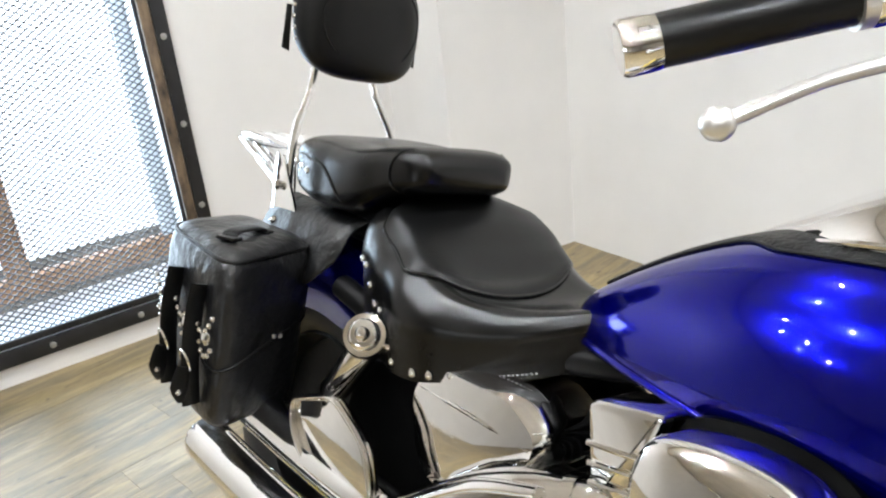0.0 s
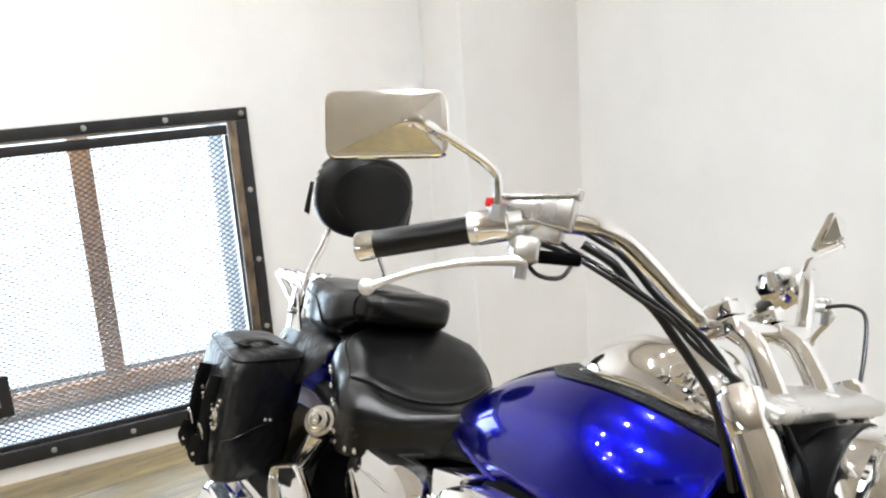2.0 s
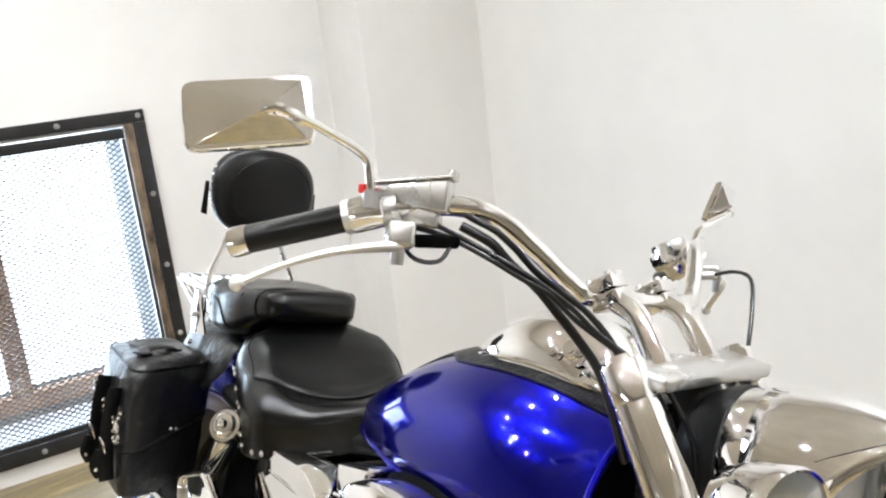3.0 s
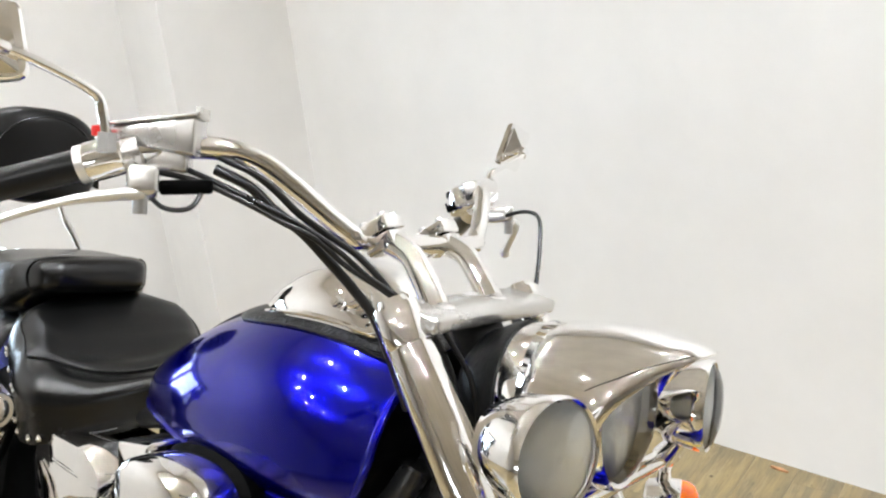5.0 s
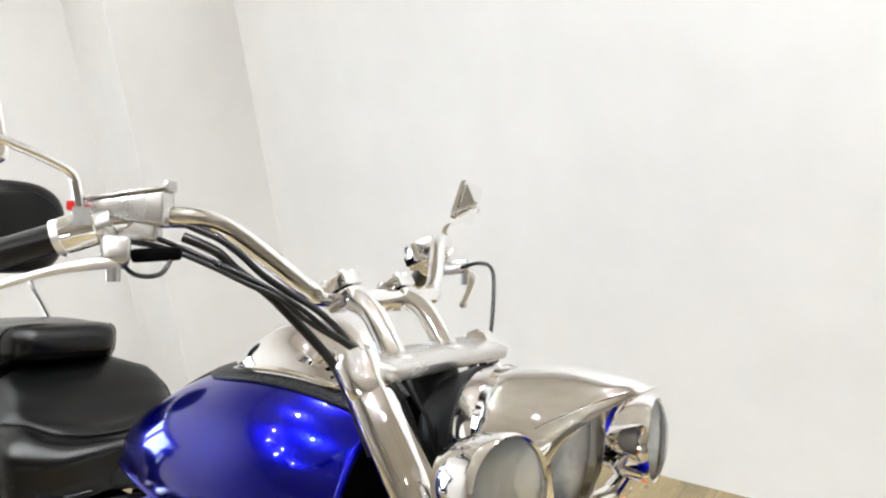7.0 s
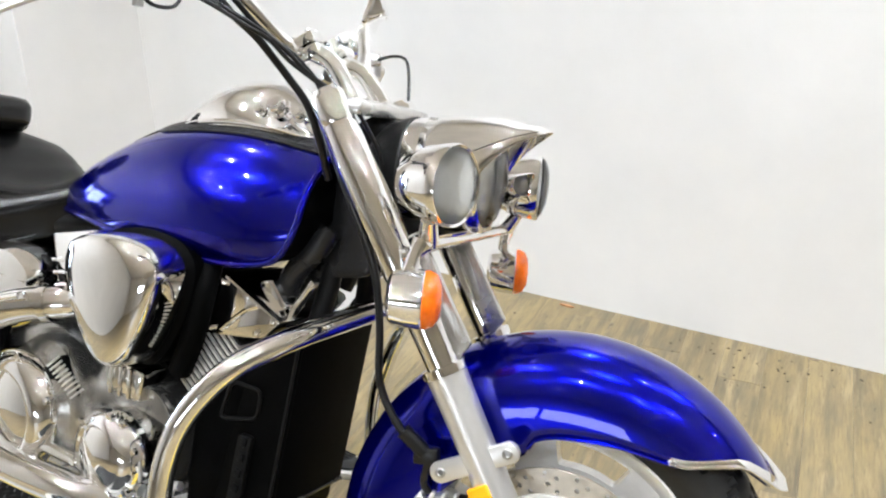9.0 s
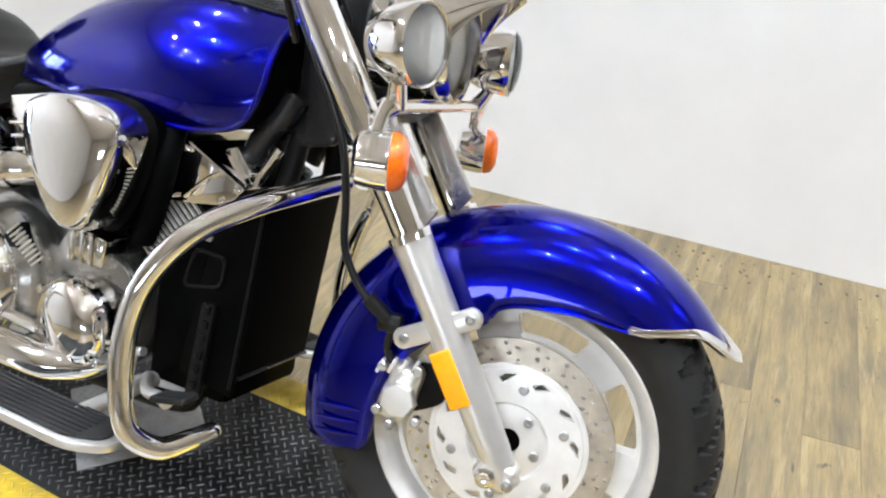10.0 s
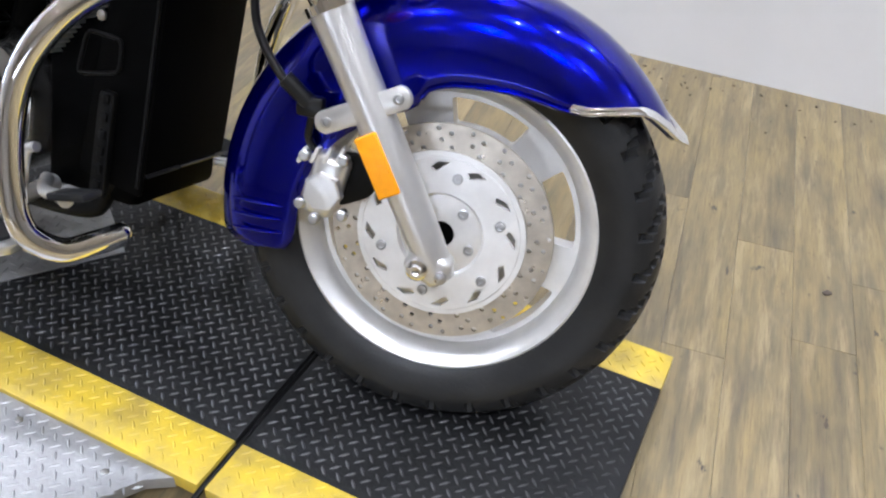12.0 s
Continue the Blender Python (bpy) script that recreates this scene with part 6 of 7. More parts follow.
def build_engine():
    part("crankcase", slab(round_outline([(-1.13, 0.30), (-1.14, 0.46), (-1.02, 0.53), (-0.86, 0.50), (-0.76, 0.50), (-0.675, 0.47), (-0.64, 0.40), (-0.65, 0.29), (-0.70, 0.235), (-1.02, 0.23)], 0.05, 5), 0.30,
                              Matrix.Translation((0, 0.15, 0)) @ pose(0, 0, 0, 90, 0, 0), 0.018), ENGINE_GREY, bike, "grey cast engine case", at=BODY)
    # round covers on the right
    for name, x, z, r, y, mat in (("clutch_cover", -0.985, 0.365, 0.115, -0.15, CHROME), ("cover_flange", -0.93, 0.385, 0.128, -0.15, ENGINE_GREY), ("front_cover", -0.735, 0.345, 0.086, -0.15, CHROME)):
        d = 0.05 if mat is ENGINE_GREY else 0.085
        cov = part(name, lathe([(0, r * 0.98), (-d * 0.45, r), (-d * 0.78, r * 0.96), (-d * 0.94, r * 0.84), (-d, r * 0.70), (-d * 0.97, r * 0.64), (-d * 1.04, r * 0.5), (-d * 1.1, 0)], (x, y, z), (0.12, 1, 0.05), 48), mat, bike,
                   "domed chrome engine cover" if mat is CHROME else "", at=BODY)
        if mat is CHROME:
            for bx, bz in ring_points(x, z, r * 0.90, 6, 0.4):
                part("cover_bolt", lathe([(0, 0.008), (-0.007, 0.008), (-0.009, 0.006), (-0.009, 0)], (bx, y - d * 0.86, bz), (0.12, 1, 0.05), 10), CHROME, cov, at=BODY)
    # louvred grille between the covers
    gr = part("cover_grille", slab(round_outline([(-0.93, 0.455), (-0.875, 0.495), (-0.825, 0.43), (-0.845, 0.385)], 0.012), 0.01, Matrix.Translation((0, -0.198, 0)) @ pose(0, 0, 0, 90, 0, 0), 0.002), BLACK_PLASTIC, bike, at=BODY)
    for k in range(9):
        a = Vector((-0.915 + 0.0085 * k, -0.2095, 0.462 - 0.0055 * k))
        part("louvre", tube([a, a + Vector((0.028, 0, 0.024))], 0.0022, 1, 6), SATIN, gr, at=BODY)
    part("tappet_block", block((0.085, 0.06, 0.058), Matrix.Translation((-0.735, -0.168, 0.478)) @ pose(0, 0, 0, 0, 6, 0), 0.008, 3), CHROME, bike, "ribbed chrome tappet cover", at=BODY)
    for dx in (-0.022, 0.0, 0.022):
        part("block_rib", block((0.009, 0.012, 0.055), Matrix.Translation((-0.735 + dx, -0.200, 0.478)), 0.003), CHROME, bike, at=BODY)
    part("case_web", slab(round_outline([(-0.86, 0.40), (-0.80, 0.50), (-0.66, 0.46), (-0.62, 0.40), (-0.70, 0.42)], 0.02), 0.03, Matrix.Translation((0, -0.145, 0)) @ pose(0, 0, 0, 90, 0, 0), 0.006), ENGINE_GREY, bike, at=BODY)
    # cylinders
    finned("front_cylinder", (-0.70, 0, 0.47), (-0.585, 0, 0.645), 12, 0.075, 0.105, 0.0055, BLACK_PLASTIC, "black finned front cylinder")
    finned("rear_cylinder", (-0.86, 0, 0.47), (-0.985, 0, 0.655), 12, 0.075, 0.105, 0.0055, BLACK_PLASTIC, "black finned rear cylinder")
    # head covers
    fh = part("front_head_cover", slab(round_outline([(-0.604, 0.588), (-0.573, 0.698), (-0.446, 0.640), (-0.478, 0.606), (-0.535, 0.596)], 0.006, 3), 0.30, Matrix.Translation((0, 0.15, 0)) @ pose(0, 0, 0, 90, 0, 0), 0.004), CHROME, bike, "angular chrome cylinder head cover", at=BODY)
    part("head_rib", tube([(-0.566, -0.1525, 0.604), (-0.520, -0.1525, 0.645), (-0.492, -0.1525, 0.659)], 0.004, 4, 8), CHROME, fh, at=BODY)
    for x, z in ((-0.573, 0.684), (-0.460, 0.638), (-0.594, 0.600), (-0.490, 0.612)):
        part("head_bolt", lathe([(0, 0.006), (-0.005, 0.006), (-0.006, 0.004), (-0.006, 0)], (x, -0.150, z), (0, 1, 0), 10), CHROME, fh, at=BODY)
    part("front_head_trim", slab(round_outline([(-0.520, 0.690), (-0.492, 0.702), (-0.455, 0.660), (-0.480, 0.645)], 0.006, 3), 0.04, Matrix.Translation((0, -0.085, 0)) @ pose(0, 0, 0, 90, 0, 0), 0.003), CHROME, bike, at=BODY)
    finned("fin_pack", (-0.650, -0.112, 0.488), (-0.556, -0.112, 0.604), 13, 0.038, 0.032, 0.0042, SATIN, "polished cylinder fins", r=0.008, core=BLACK_STEEL)
    outline = round_outline([(-1.265, 0.60), (-1.215, 0.655), (-1.05, 0.662), (-0.985, 0.625), (-0.995, 0.575), (-1.06, 0.53), (-1.17, 0.455), (-1.235, 0.49)], 0.028, 5)
    rings = []
    for sc, y in ((0.95, -0.06), (1.0, -0.10), (1.0, -0.165), (0.965, -0.186), (0.88, -0.198), (0.55, -0.203), (0.1, -0.204)):
        rings.append([(-1.115 + (x + 1.115) * sc, y, 0.565 + (z - 0.565) * sc) for x, z in outline])
    rh = part("rear_head_cover", rows_skin(rings), CHROME, bike, "large chrome rear head cover", at=BODY, smooth=34)
    part("cover_crease", tube([(-1.23, -0.196, 0.605), (-1.12, -0.2025, 0.607), (-1.01, -0.196, 0.60)], 0.0035, 5, 8), CHROME, rh, at=BODY)
    # intake trumpet between tank and air cleaner
    part("intake_cover", slab(round_outline([(-0.918, 0.712), (-0.815, 0.733), (-0.842, 0.62), (-0.888, 0.59)], 0.012), 0.09, Matrix.Translation((0, -0.13, 0)) @ pose(0, 0, 0, 90, 0, 0), 0.008), CHROME, bike, "chrome intake cover", at=BODY)
    for k in range(4):
        part("intake_rib", tube([(-0.905 + 0.006 * k, -0.222, 0.665 - 0.022 * k), (-0.828 - 0.004 * k, -0.222, 0.676 - 0.022 * k)], 0.0035, 1, 8), CHROME, bike, at=BODY)
    # teardrop air cleaner
    out = smooth_path([(-0.812, 0, 0.690), (-0.800, 0, 0.724), (-0.76, 0, 0.740), (-0.70, 0, 0.746), (-0.645, 0, 0.738), (-0.612, 0, 0.712), (-0.607, 0, 0.672), (-0.622, 0, 0.612), (-0.650, 0, 0.556), (-0.678, 0, 0.528), (-0.708, 0, 0.526), (-0.742, 0, 0.548), (-0.782, 0, 0.600), (-0.807, 0, 0.655), (-0.812, 0, 0.690)], 4)[:-1]
    cx, cz = -0.705, 0.650
    rings = []
    for sc, y in ((0.90, -0.175), (0.93, -0.20), (0.985, -0.203), (1.0, -0.215), (1.0, -0.25), (0.985, -0.266), (0.945, -0.278), (0.87, -0.284), (0.5, -0.289), (0.2, -0.2905), (0.03, -0.291)):
        rings.append([(cx + (p.x - cx) * sc, y, cz + (p.z - cz) * sc) for p in out])
    ac = part("air_cleaner", rows_skin(rings), CHROME, bike, "teardrop chrome air cleaner cover", at=BODY, smooth=50)
    rings = [[(cx + (p.x - cx) * sc, y, cz + (p.z - cz) * sc) for p in out] for sc, y in ((0.99, -0.14), (1.06, -0.15), (1.06, -0.19), (0.97, -0.2))]
    part("cleaner_backing", rows_skin(rings), BLACK_PLASTIC, ac, at=BODY)
    part("breather_hose", tube([(-0.61, -0.14, 0.72), (-0.60, -0.165, 0.66), (-0.615, -0.165, 0.58), (-0.65, -0.15, 0.51)], 0.021, 6, 16), BLACK_PLASTIC, bike, at=BODY)
    part("carburettor", block((0.20, 0.20, 0.12), Matrix.Translation((-0.78, 0, 0.62)), 0.02), BLACK_PLASTIC, bike, "", at=BODY)
    # exhaust headers
    up = part("rear_header", tube([(-0.83, -0.13, 0.60), (-0.87, -0.205, 0.592), (-0.98, -0.238, 0.565), (-1.07, -0.262, 0.51), (-1.17, -0.285, 0.425), (-1.235, -0.293, 0.36), (-1.285, -0.293, 0.332), (-1.33, -0.292, 0.33)], [0.026, 0.030, 0.033, 0.034, 0.034, 0.034, 0.035, 0.037], 7, 22), CHROME, bike, "sweeping chrome exhaust header", at=BODY)
    part("header_clamp", tube([(-0.90, -0.217, 0.586), (-0.915, -0.221, 0.582)], 0.0365, 1, 22), CHROME, up, at=BODY)
    part("heat_shield", tube([(-0.93, -0.262, 0.598), (-1.02, -0.27, 0.565), (-1.10, -0.285, 0.51)], [0.012, 0.016, 0.012], 5, 14, flat=0.6), CHROME, up, at=BODY)
    part("front_header", tube([(-0.68, -0.05, 0.40), (-0.68, -0.10, 0.34), (-0.685, -0.15, 0.30), (-0.70, -0.19, 0.275), (-0.74, -0.225, 0.268), (-0.80, -0.24, 0.268), (-1.02, -0.245, 0.28), (-1.2, -0.235, 0.36), (-1.30, -0.226, 0.402)], [0.026, 0.027, 0.027, 0.028, 0.030, 0.031, 0.033, 0.034, 0.035], 6, 20), CHROME, bike, "chrome front exhaust header", at=BODY)
    part("lower_pipe", tube([(-0.66, -0.205, 0.30), (-0.80, -0.215, 0.31), (-1.1, -0.215, 0.325)], 0.012, 4, 12), CHROME, bike, at=BODY)


def build_frame():
    for s in (-1, 1):
        part("frame_downtube", tube([(-0.44, s * 0.035, 0.85), (-0.42, s * 0.06, 0.70), (-0.47, s * 0.09, 0.45), (-0.53, s * 0.10, 0.26), (-0.62, s * 0.11, 0.21), (-1.1, s * 0.12, 0.21)], 0.018, 6, 14), BLACK_STEEL, bike, at=BODY)
        part("frame_backbone", tube([(-0.45, s * 0.03, 0.84), (-0.75, s * 0.055, 0.76), (-1.05, s * 0.10, 0.70), (-1.30, s * 0.13, 0.63), (-1.55, s * 0.13, 0.66)], 0.022, 6, 14), BLACK_STEEL, bike, at=BODY)
        neck = round_outline([(-0.490, 0.925), (-0.440, 0.945), (-0.400, 0.865), (-0.345, 0.775), (-0.338, 0.730), (-0.41, 0.715), (-0.465, 0.700), (-0.485, 0.76), (-0.472, 0.81)], 0.02, 4)
        cov = part("neck_cover", slab(neck, 0.02, Matrix.Translation((0, s * 0.062 + 0.01, 0)) @ pose(0, 0, 0, 90, 0, 0), 0.006), GREY_PLASTIC, bike, "dull grey neck cover", at=BODY)
        part("neck_inlet", slab(round_outline([(-0.462, 0.895), (-0.440, 0.895), (-0.418, 0.835), (-0.437, 0.812), (-0.462, 0.83)], 0.012, 4), 0.006, Matrix.Translation((0, s * 0.075 + 0.003, 0)) @ pose(0, 0, 0, 90, 0, 0), 0.002), BLACK_PLASTIC, cov, at=BODY)
        part("coolant_pipe", tube([(-0.415, s * 0.085, 0.80), (-0.430, s * 0.092, 0.765), (-0.470, s * 0.092, 0.715), (-0.49, s * 0.085, 0.67)], 0.021, 5, 16), GREY_PLASTIC, bike, at=BODY)
        part("stay_rod", tube([(-0.470, s * 0.10, 0.632), (-0.419, s * 0.105, 0.712)], 0.009, 1, 10), CHROME, bike, at=BODY)
        # crash bar
        path = [(-0.335, 0.03, 0.672), (-0.36, 0.10, 0.655), (-0.40, 0.20, 0.625), (-0.445, 0.27, 0.580), (-0.490, 0.302, 0.505), (-0.513, 0.310, 0.42), (-0.514, 0.312, 0.33), (-0.50, 0.305, 0.255), (-0.468, 0.268, 0.221), (-0.440, 0.222, 0.228), (-0.428, 0.190, 0.234)]
        guard = part("engine_guard", tube(side_path(path, s), 0.0190, 7, 22), CHROME, bike, "looping chrome engine guard", at=BODY)
        part("guard_cap", pillow(0.0188, 0.0188, 0.0188, 1, 1, Matrix.Translation((-0.428, s * 0.190, 0.234)), 20, 12), CHROME, guard, at=BODY)
        # footboard
        fb = Matrix.Translation((-0.69, s * 0.315, 0.235)) @ pose(0, 0, 0, 0, 3, -s * 4)
        out = round_outline([(-0.17, -0.052), (0.12, -0.056), (0.175, -0.02), (0.175, 0.03), (0.13, 0.058), (-0.15, 0.056)], 0.035, 5)
        if s > 0:
            out = [(x, -y) for x, y in out[::-1]]
        board = part("footboard", slab(out, 0.016, fb @ Matrix.Translation((0, 0, -0.016)), 0.004), SATIN, bike, "alloy footboard with a ribbed rubber pad", at=BODY)
        part("rubber_pad", slab([(x * 0.90 , y * 0.82) for x, y in out], 0.006, fb, 0.002), RUBBER, board, "black ribbed rubber pad", at=BODY)
        for k in range(7):
            part("pad_rib", block((0.25, 0.0045, 0.004), fb @ Matrix.Translation((-0.005, -0.036 + 0.012 * k, 0.0072)), 0.0012), RUBBER, board, at=BODY)
        part("board_bracket", tube([(-0.62, s * 0.12, 0.25), (-0.63, s * 0.20, 0.235), (-0.64, s * 0.30, 0.222)], 0.014, 3, 12), SATIN, board, at=BODY)
    part("brake_pedal", tube([(-0.60, -0.16, 0.27), (-0.555, -0.21, 0.275), (-0.50, -0.24, 0.29), (-0.47, -0.255, 0.295)], [0.011, 0.010, 0.010, 0.012], 5, 12), SATIN, bike, "alloy rear brake pedal", at=BODY)
    part("pedal_pad", block((0.07, 0.04, 0.012), Matrix.Translation((-0.46, -0.25, 0.305)) @ pose(0, 0, 0, 0, -14, 0), 0.004), RUBBER, bike, at=BODY)
    part("pedal_arm", tube([(-0.62, -0.19, 0.25), (-0.585, -0.215, 0.33), (-0.56, -0.22, 0.345)], 0.008, 4, 10), SATIN, bike, at=BODY)
    # radiator with a slatted core
    rad = part("radiator", slab([(-0.472, 0.318), (-0.425, 0.318), (-0.395, 0.640), (-0.44, 0.640)], 0.205, Matrix.Translation((0, 0.060, 0)) @ pose(0, 0, 0, 90, 0, 0), 0.004), BLACK_PLASTIC, bike, "black radiator between the frame tubes", at=BODY)
    part("radiator_side", slab(round_outline([(-0.545, 0.30), (-0.425, 0.284), (-0.394, 0.640), (-0.490, 0.600)], 0.01), 0.006, Matrix.Translation((0, -0.1455, 0)) @ pose(0, 0, 0, 90, 0, 0), 0.002), BLACK_PLASTIC, rad, at=BODY)
    part("radiator_strip", tube([(-0.430, -0.153, 0.30), (-0.414, -0.153, 0.48), (-0.401, -0.153, 0.625)], 0.0030, 2, 8), BLACK_STEEL, rad, at=BODY)
    part("core_sill", tube([(-0.424, -0.145, 0.317), (-0.424, 0.058, 0.317)], 0.0035, 1, 8), GREY_PLASTIC, rad, at=BODY)
    # bracketed shroud between the radiator and the engine
    shroud = part("shroud_channel", slab(round_outline([(-0.515, 0.268), (-0.487, 0.268), (-0.470, 0.440), (-0.498, 0.440)], 0.008), 0.016, Matrix.Translation((0, -0.147, 0)) @ pose(0, 0, 0, 90, 0, 0), 0.003), BLACK_STEEL, rad, "black plastic side shroud", at=BODY)
    for k in range(6):
        part("shroud_clip", block((0.012, 0.007, 0.015), Matrix.Translation((-0.497 + 0.0029 * k, -0.165, 0.290 + 0.028 * k)) @ pose(0, 0, 0, 0, 6, 0), 0.0025), BLACK_STEEL, shroud, at=BODY)
    loop = [Vector((x, -0.153, z)) for x, z in round_outline([(-0.548, 0.452), (-0.470, 0.470), (-0.466, 0.520), (-0.530, 0.522)], 0.014, 4)]
    part("shroud_opening", tube(loop + [loop[0]], 0.0036, 1, 8), BLACK_STEEL, shroud, at=BODY)
    part("shroud_bolt", lathe([(0, 0.008), (-0.004, 0.008), (-0.006, 0.005), (-0.006, 0)], (-0.505, -0.151, 0.548), (0, 1, 0), 12), BOLT_STEEL, shroud, at=BODY)
    part("oil_box", block((0.18, 0.22, 0.29), Matrix.Translation((-0.56, 0, 0.385)), 0.015, 2), BLACK_PLASTIC, bike, at=BODY)
    part("horn", lathe([(0, 0.0), (0, 0.034), (-0.02, 0.036), (-0.03, 0.02), (-0.032, 0)], (-0.47, -0.115, 0.45), (0, 1, 0), 24), BLACK_PLASTIC, bike, at=BODY)
    part("sidestand", tube([(-0.62, 0.13, 0.22), (-0.66, 0.25, 0.16), (-0.70, 0.335, 0.118)], [0.013, 0.012, 0.014], 4, 12), BLACK_STEEL, bike, "lowered black sidestand", at=BODY)


build_tank()
build_seats()
build_backrest()
build_rear()
build_engine()
build_frame()

# ---- saddlebag ----
def build_saddlebag():
    bag = thing("saddlebag", "black studded leather saddlebag hanging beside the rear wheel", "saddlebag", at=BODY @ Vector((-1.72, -0.27, 0.42)))
    plan = [(-1.535, -0.362), (-1.620, -0.150), (-1.865, -0.165), (-1.805, -0.345)]

    def ring(z, k, r=0.045):
        cx, cy = -1.70, -0.26
        return [Vector((x, y, z)) for x, y in round_outline([(cx + (x - cx) * k, cy + (y - cy) * k) for x, y in plan], r, 5)]

    bm = bmesh.new()
    skin(bm, [ring(0.418, 0.84), ring(0.422, 0.91), ring(0.433, 0.965), ring(0.46, 1.0), ring(0.51, 1.02), ring(0.56, 1.025), ring(0.60, 1.01), ring(0.64, 0.99)])
    part("pouch", bm, BAG_LEATHER, bag, at=BODY, smooth=60)
    # lid with a drooping front flap
    bm = bmesh.new()

    def lid_ring(z, k, droop=0.0):
        # the flap hangs over the front and is lowest at the outer corner
        pts = ring(z, k, 0.050)
        out = []
        for p in pts:
            outer = max(0.0, min(1.0, (p.y + 0.14) / -0.22))
            fore = max(0.0, min(1.0, (p.x + 1.78) / 0.16))
            out.append(p - Vector((0, 0, droop * (0.35 * outer + 0.65 * fore * (0.55 + 0.45 * outer)))))
        return out

    skin(bm, [lid_ring(0.628, 1.045, 0.100), lid_ring(0.634, 1.066, 0.095), lid_ring(0.655, 1.075, 0.055), lid_ring(0.685, 1.068, 0.015), lid_ring(0.706, 1.035, 0.008), lid_ring(0.718, 0.985, 0.006), lid_ring(0.727, 0.88, 0.004), lid_ring(0.733, 0.6, 0.002), lid_ring(0.734, 0.2)])
    lid = part("lid", bm, BAG_LEATHER, bag, "domed leather lid with a drooping flap", at=BODY, smooth=60)
    piping = lid_ring(0.7175, 0.997, 0.006)
    part("piping", tube(piping + [piping[0]], 0.004, 1, 8), LEATHER, lid, at=BODY)
    hem = lid_ring(0.629, 1.056, 0.100)
    part("hem", tube(hem + [hem[0]], 0.003, 1, 8), LEATHER, lid, at=BODY)
    handle = part("carry_handle", tube([(-1.625, -0.318, 0.734), (-1.628, -0.314, 0.740), (-1.638, -0.296, 0.744), (-1.656, -0.258, 0.744), (-1.666, -0.238, 0.740), (-1.668, -0.234, 0.734)], 0.014, 6, 12, flat=0.22), LEATHER, bag, "stitched leather carry handle", at=BODY)
    for x, y in ((-1.625, -0.318), (-1.668, -0.234)):
        part("handle_tab", block((0.036, 0.026, 0.006), Matrix.Translation((x, y, 0.734)) @ pose(0, 0, 0, 0, 0, 25), 0.002), LEATHER, handle, at=BODY)
    # two small rivets on the front face
    for dy in (-0.006, 0.006):
        part("rivet", pillow(0.004, 0.004, 0.004, 1, 1, Matrix.Translation((-1.5335, -0.262 + dy, 0.585)), 10, 6), BOLT_STEEL, bag, at=BODY)
    # outer face: studded flap tongues, straps and ring buckles
    a, b = Vector((-1.540, -0.362, 0)), Vector((-1.805, -0.345, 0))
    face = (b - a).normalized()
    outn = Vector((0.0665, -0.9978, 0))
    for f in (0.22, 0.62):
        p = a + (b - a) * f
        strap = part("strap", tube([p + outn * 0.018 + Vector((0, 0, 0.665)), p + outn * 0.026 + Vector((0, 0, 0.60)), p + outn * 0.024 + Vector((0, 0, 0.52)), p + outn * 0.016 + Vector((0, 0, 0.455))], 0.016, 5, 12, flat=0.22), LEATHER, bag, "leather closing strap", at=BODY)
        ringc = p + outn * 0.034 + Vector((0, 0, 0.535))
        part("buckle_ring", tube([ringc + face * 0.018 * math.cos(t) + Vector((0, 0, 0.018 * math.sin(t))) + outn * 0.006 * math.sin(t) for t in (2 * math.pi * k / 20 for k in range(21))], 0.0026, 1, 8), CHROME, strap, "nickel ring buckle", at=BODY)
        part("strap_tip", tube([p + outn * 0.034 + Vector((0, 0, 0.525)), p + outn * 0.040 + Vector((0, 0, 0.49)), p + outn * 0.034 + Vector((0, 0, 0.462))], [0.013, 0.017, 0.006], 4, 12, flat=0.25), LEATHER, strap, at=BODY)
        part("stud", pillow(0.006, 0.006, 0.006, 1, 1, Matrix.Translation(p + outn * 0.042 + Vector((0, 0, 0.482))), 10, 6), CHROME, strap, at=BODY)
    stud = mesh_from(pillow(0.0052, 0.0052, 0.0052, 1, 1, None, 10, 6), "stud")
    for k in range(22):
        t = k / 21
        f = -0.02 + 1.0 * t
        drop = 0.035 * abs(math.sin(t * math.pi * 3))
        p = a + (b - a) * f + outn * 0.0185 + Vector((0, 0, 0.625 - drop))
        part("stud", stud, CHROME, bag, at=BODY @ Matrix.Translation(p))
    for f in (0.08, 0.40, 0.80):
        p = a + (b - a) * f + outn * 0.0175 + Vector((0, 0, 0.585))
        part("concho", lathe([(0, 0.014), (0.003, 0.013), (0.006, 0.006), (0.007, 0)], p, outn, 16), CHROME, bag, at=BODY)
        for q in range(5):
            t = math.pi * (0.15 + 0.7 * q / 4)
            part("stud", stud, CHROME, bag, at=BODY @ Matrix.Translation(p + face * 0.026 * math.cos(t) - Vector((0, 0, 0.03 * math.sin(t)))))
    # throw-over yoke that lies across the fender
    rows = []
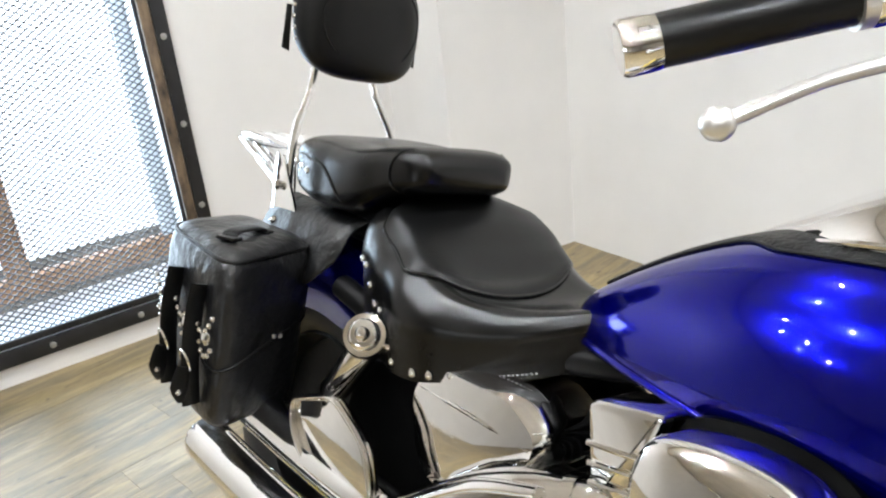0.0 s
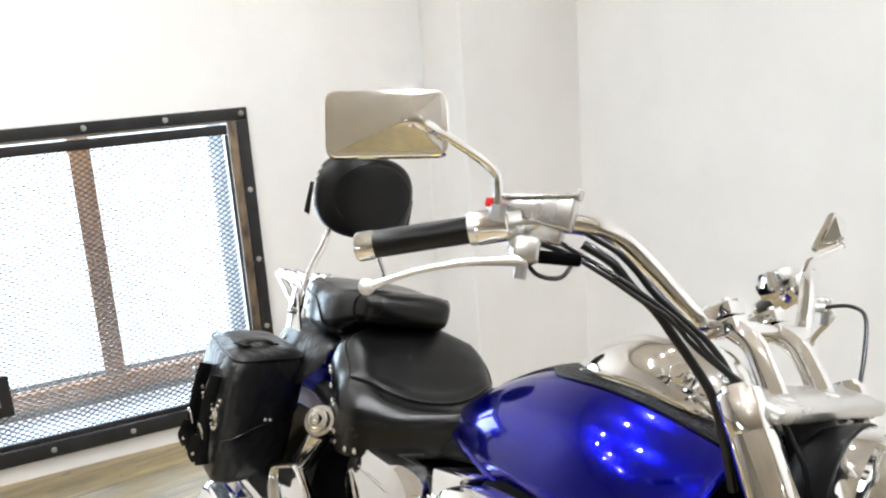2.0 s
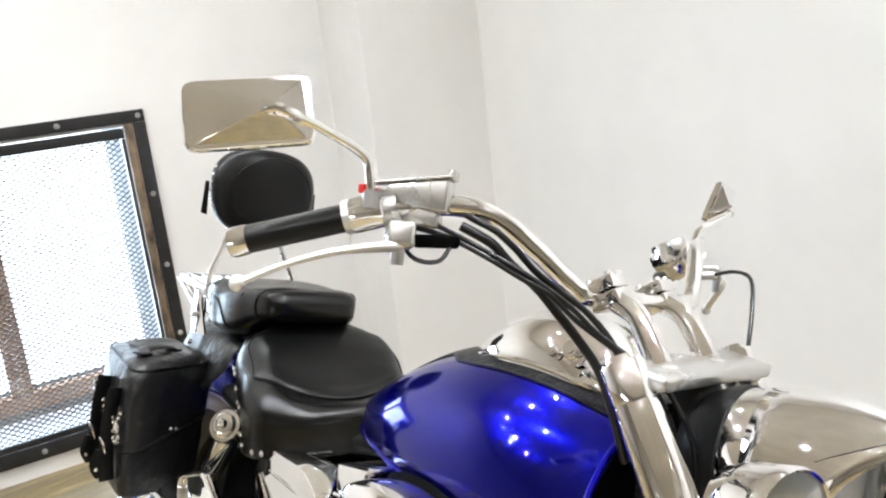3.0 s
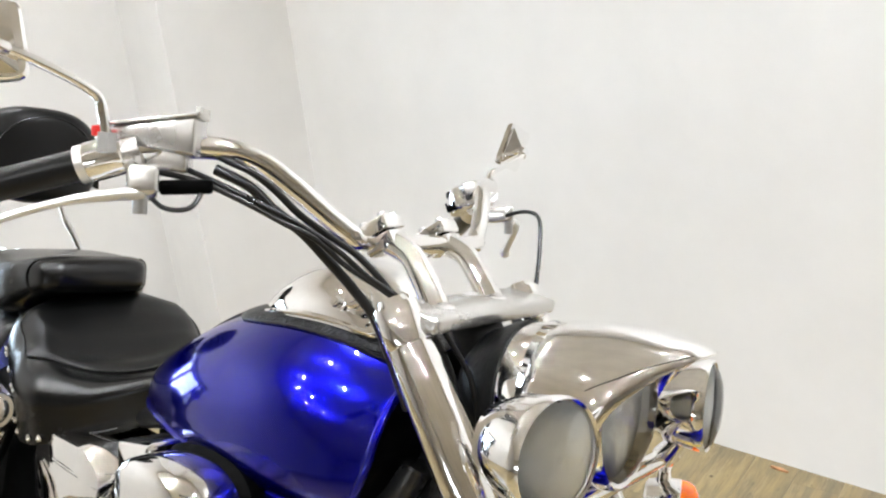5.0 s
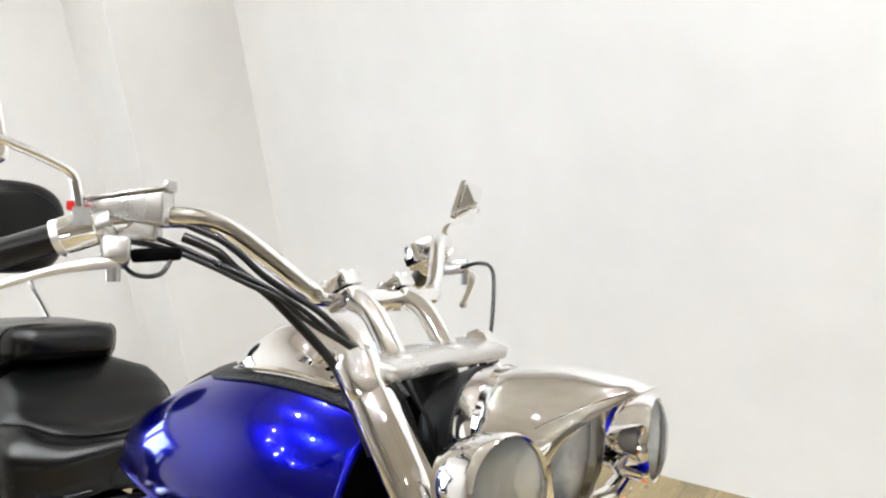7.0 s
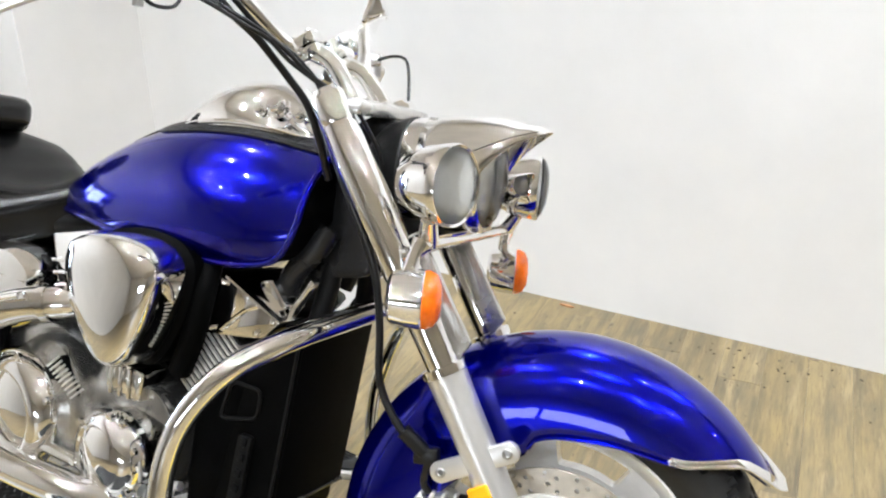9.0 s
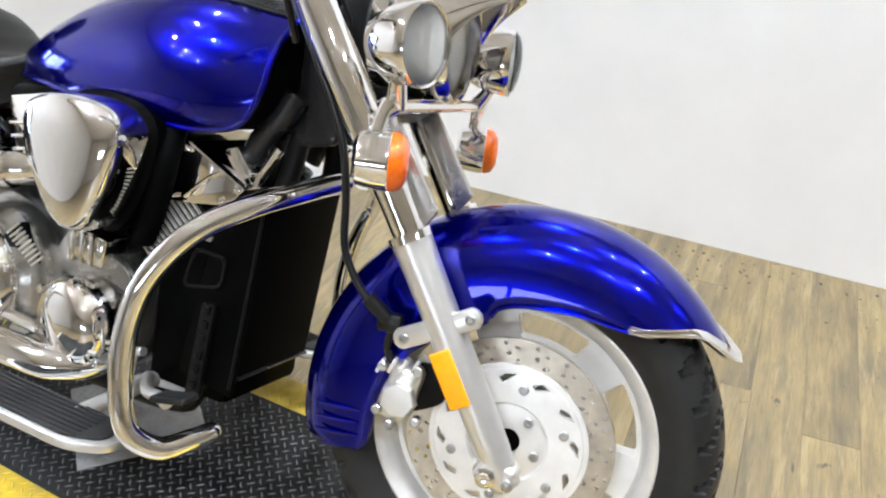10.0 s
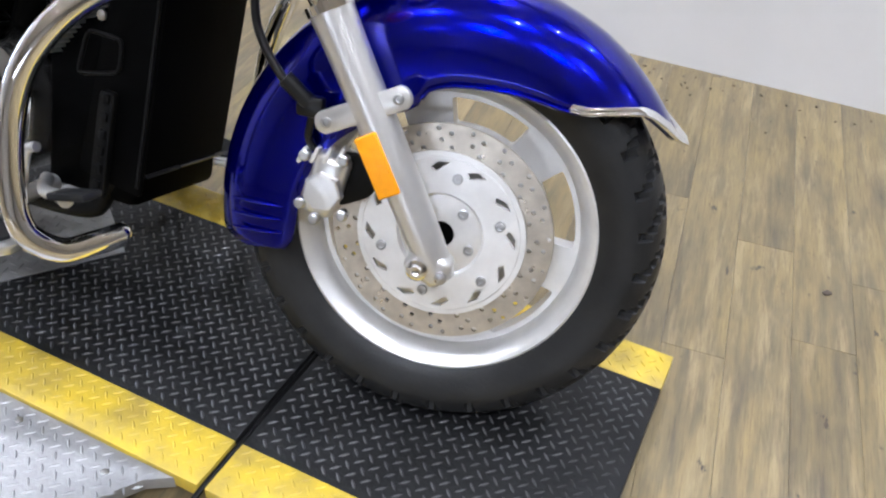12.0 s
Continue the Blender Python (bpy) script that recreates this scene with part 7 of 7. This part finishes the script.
    for k in range(9):
        t = k / 8
        x0, x1 = -1.525 - 0.02 * t, -1.78 - 0.05 * t
        y, z = lerp_table([(0, -0.10, 0.785), (0.3, -0.137, 0.765), (0.6, -0.158, 0.715), (1.0, -0.185, 0.655)], t)
        w = 1 - 0.30 * max(0.0, t - 0.6) / 0.4
        c = (x0 + x1) / 2
        rows.append([(c + (x0 - c) * w * (1 - 2 * j / 8), y - 0.006 * math.sin(math.pi * j / 8), z) for j in range(9)])
    bm = bmesh.new()
    skin(bm, rows, close=False)
    yoke = part("yoke", bm, BAG_LEATHER, bag, "smooth leather yoke over the fender", at=BODY, smooth=60)
    sol = yoke.modifiers.new("thick", "SOLIDIFY")
    sol.thickness = 0.004


build_saddlebag()

# ---- floor, plank by plank ----
def build_floor():
    bm = bmesh.new()
    wall_piece(bm, -5.8, 6.6, -8.0, 2.6, FLOOR_Z - 0.06, FLOOR_Z - 0.006)
    floor = part("floor", bm, SCREED, None, smooth=0)
    tagged(floor, "worn oak-look vinyl plank floor", "floor", kind="structure")
    lay = pose(0, 0, 0, 0, 0, -2.0)
    rng = random.Random(4)
    width, length = 0.124, 1.22
    whole = mesh_from(block((width - 0.0005, length - 0.0005, 0.006), None, 0.0004, 1), "plank", 0)
    far = bmesh.new()
    for i in range(-48, 54):
        shift = rng.random() * length
        for j in range(-8, 4):
            x, y = (i + 0.5) * width, j * length + shift
            w = lay @ Vector((x, y, 0))
            if not (-5.6 < w.x < 6.3 and -8.0 < w.y < 2.5):
                continue
            # none past the walls
            if (WIN.inverted() @ w).y > 0.2:
                continue
            # sawn off under the long wall
            past = w.y + length / 2 - (1.966 - 0.1405 * (w.x + 2.327)) - 0.06
            lift = FLOOR_Z - 0.003 + rng.uniform(-0.0002, 0.0002)
            if past > length - 0.05:
                continue
            long = length - 0.0005 - max(0.0, past)
            m = lay @ Matrix.Translation((x, y - max(0.0, past) / 2, lift))
            if -3.5 < w.x < 1.9 and -1.5 < w.y:
                me = whole if past <= 0 else mesh_from(block((width - 0.0005, long, 0.006), None, 0.0004, 1), "plank", 0)
                part("plank", me, PLANK, floor, at=m)
            else:
                block((width - 0.0005, long, 0.006), m, 0, bm=far)
    rest = part("plank_field", far, PLANK, floor, smooth=0)
    tagged(rest, kind="stuff")


build_floor()
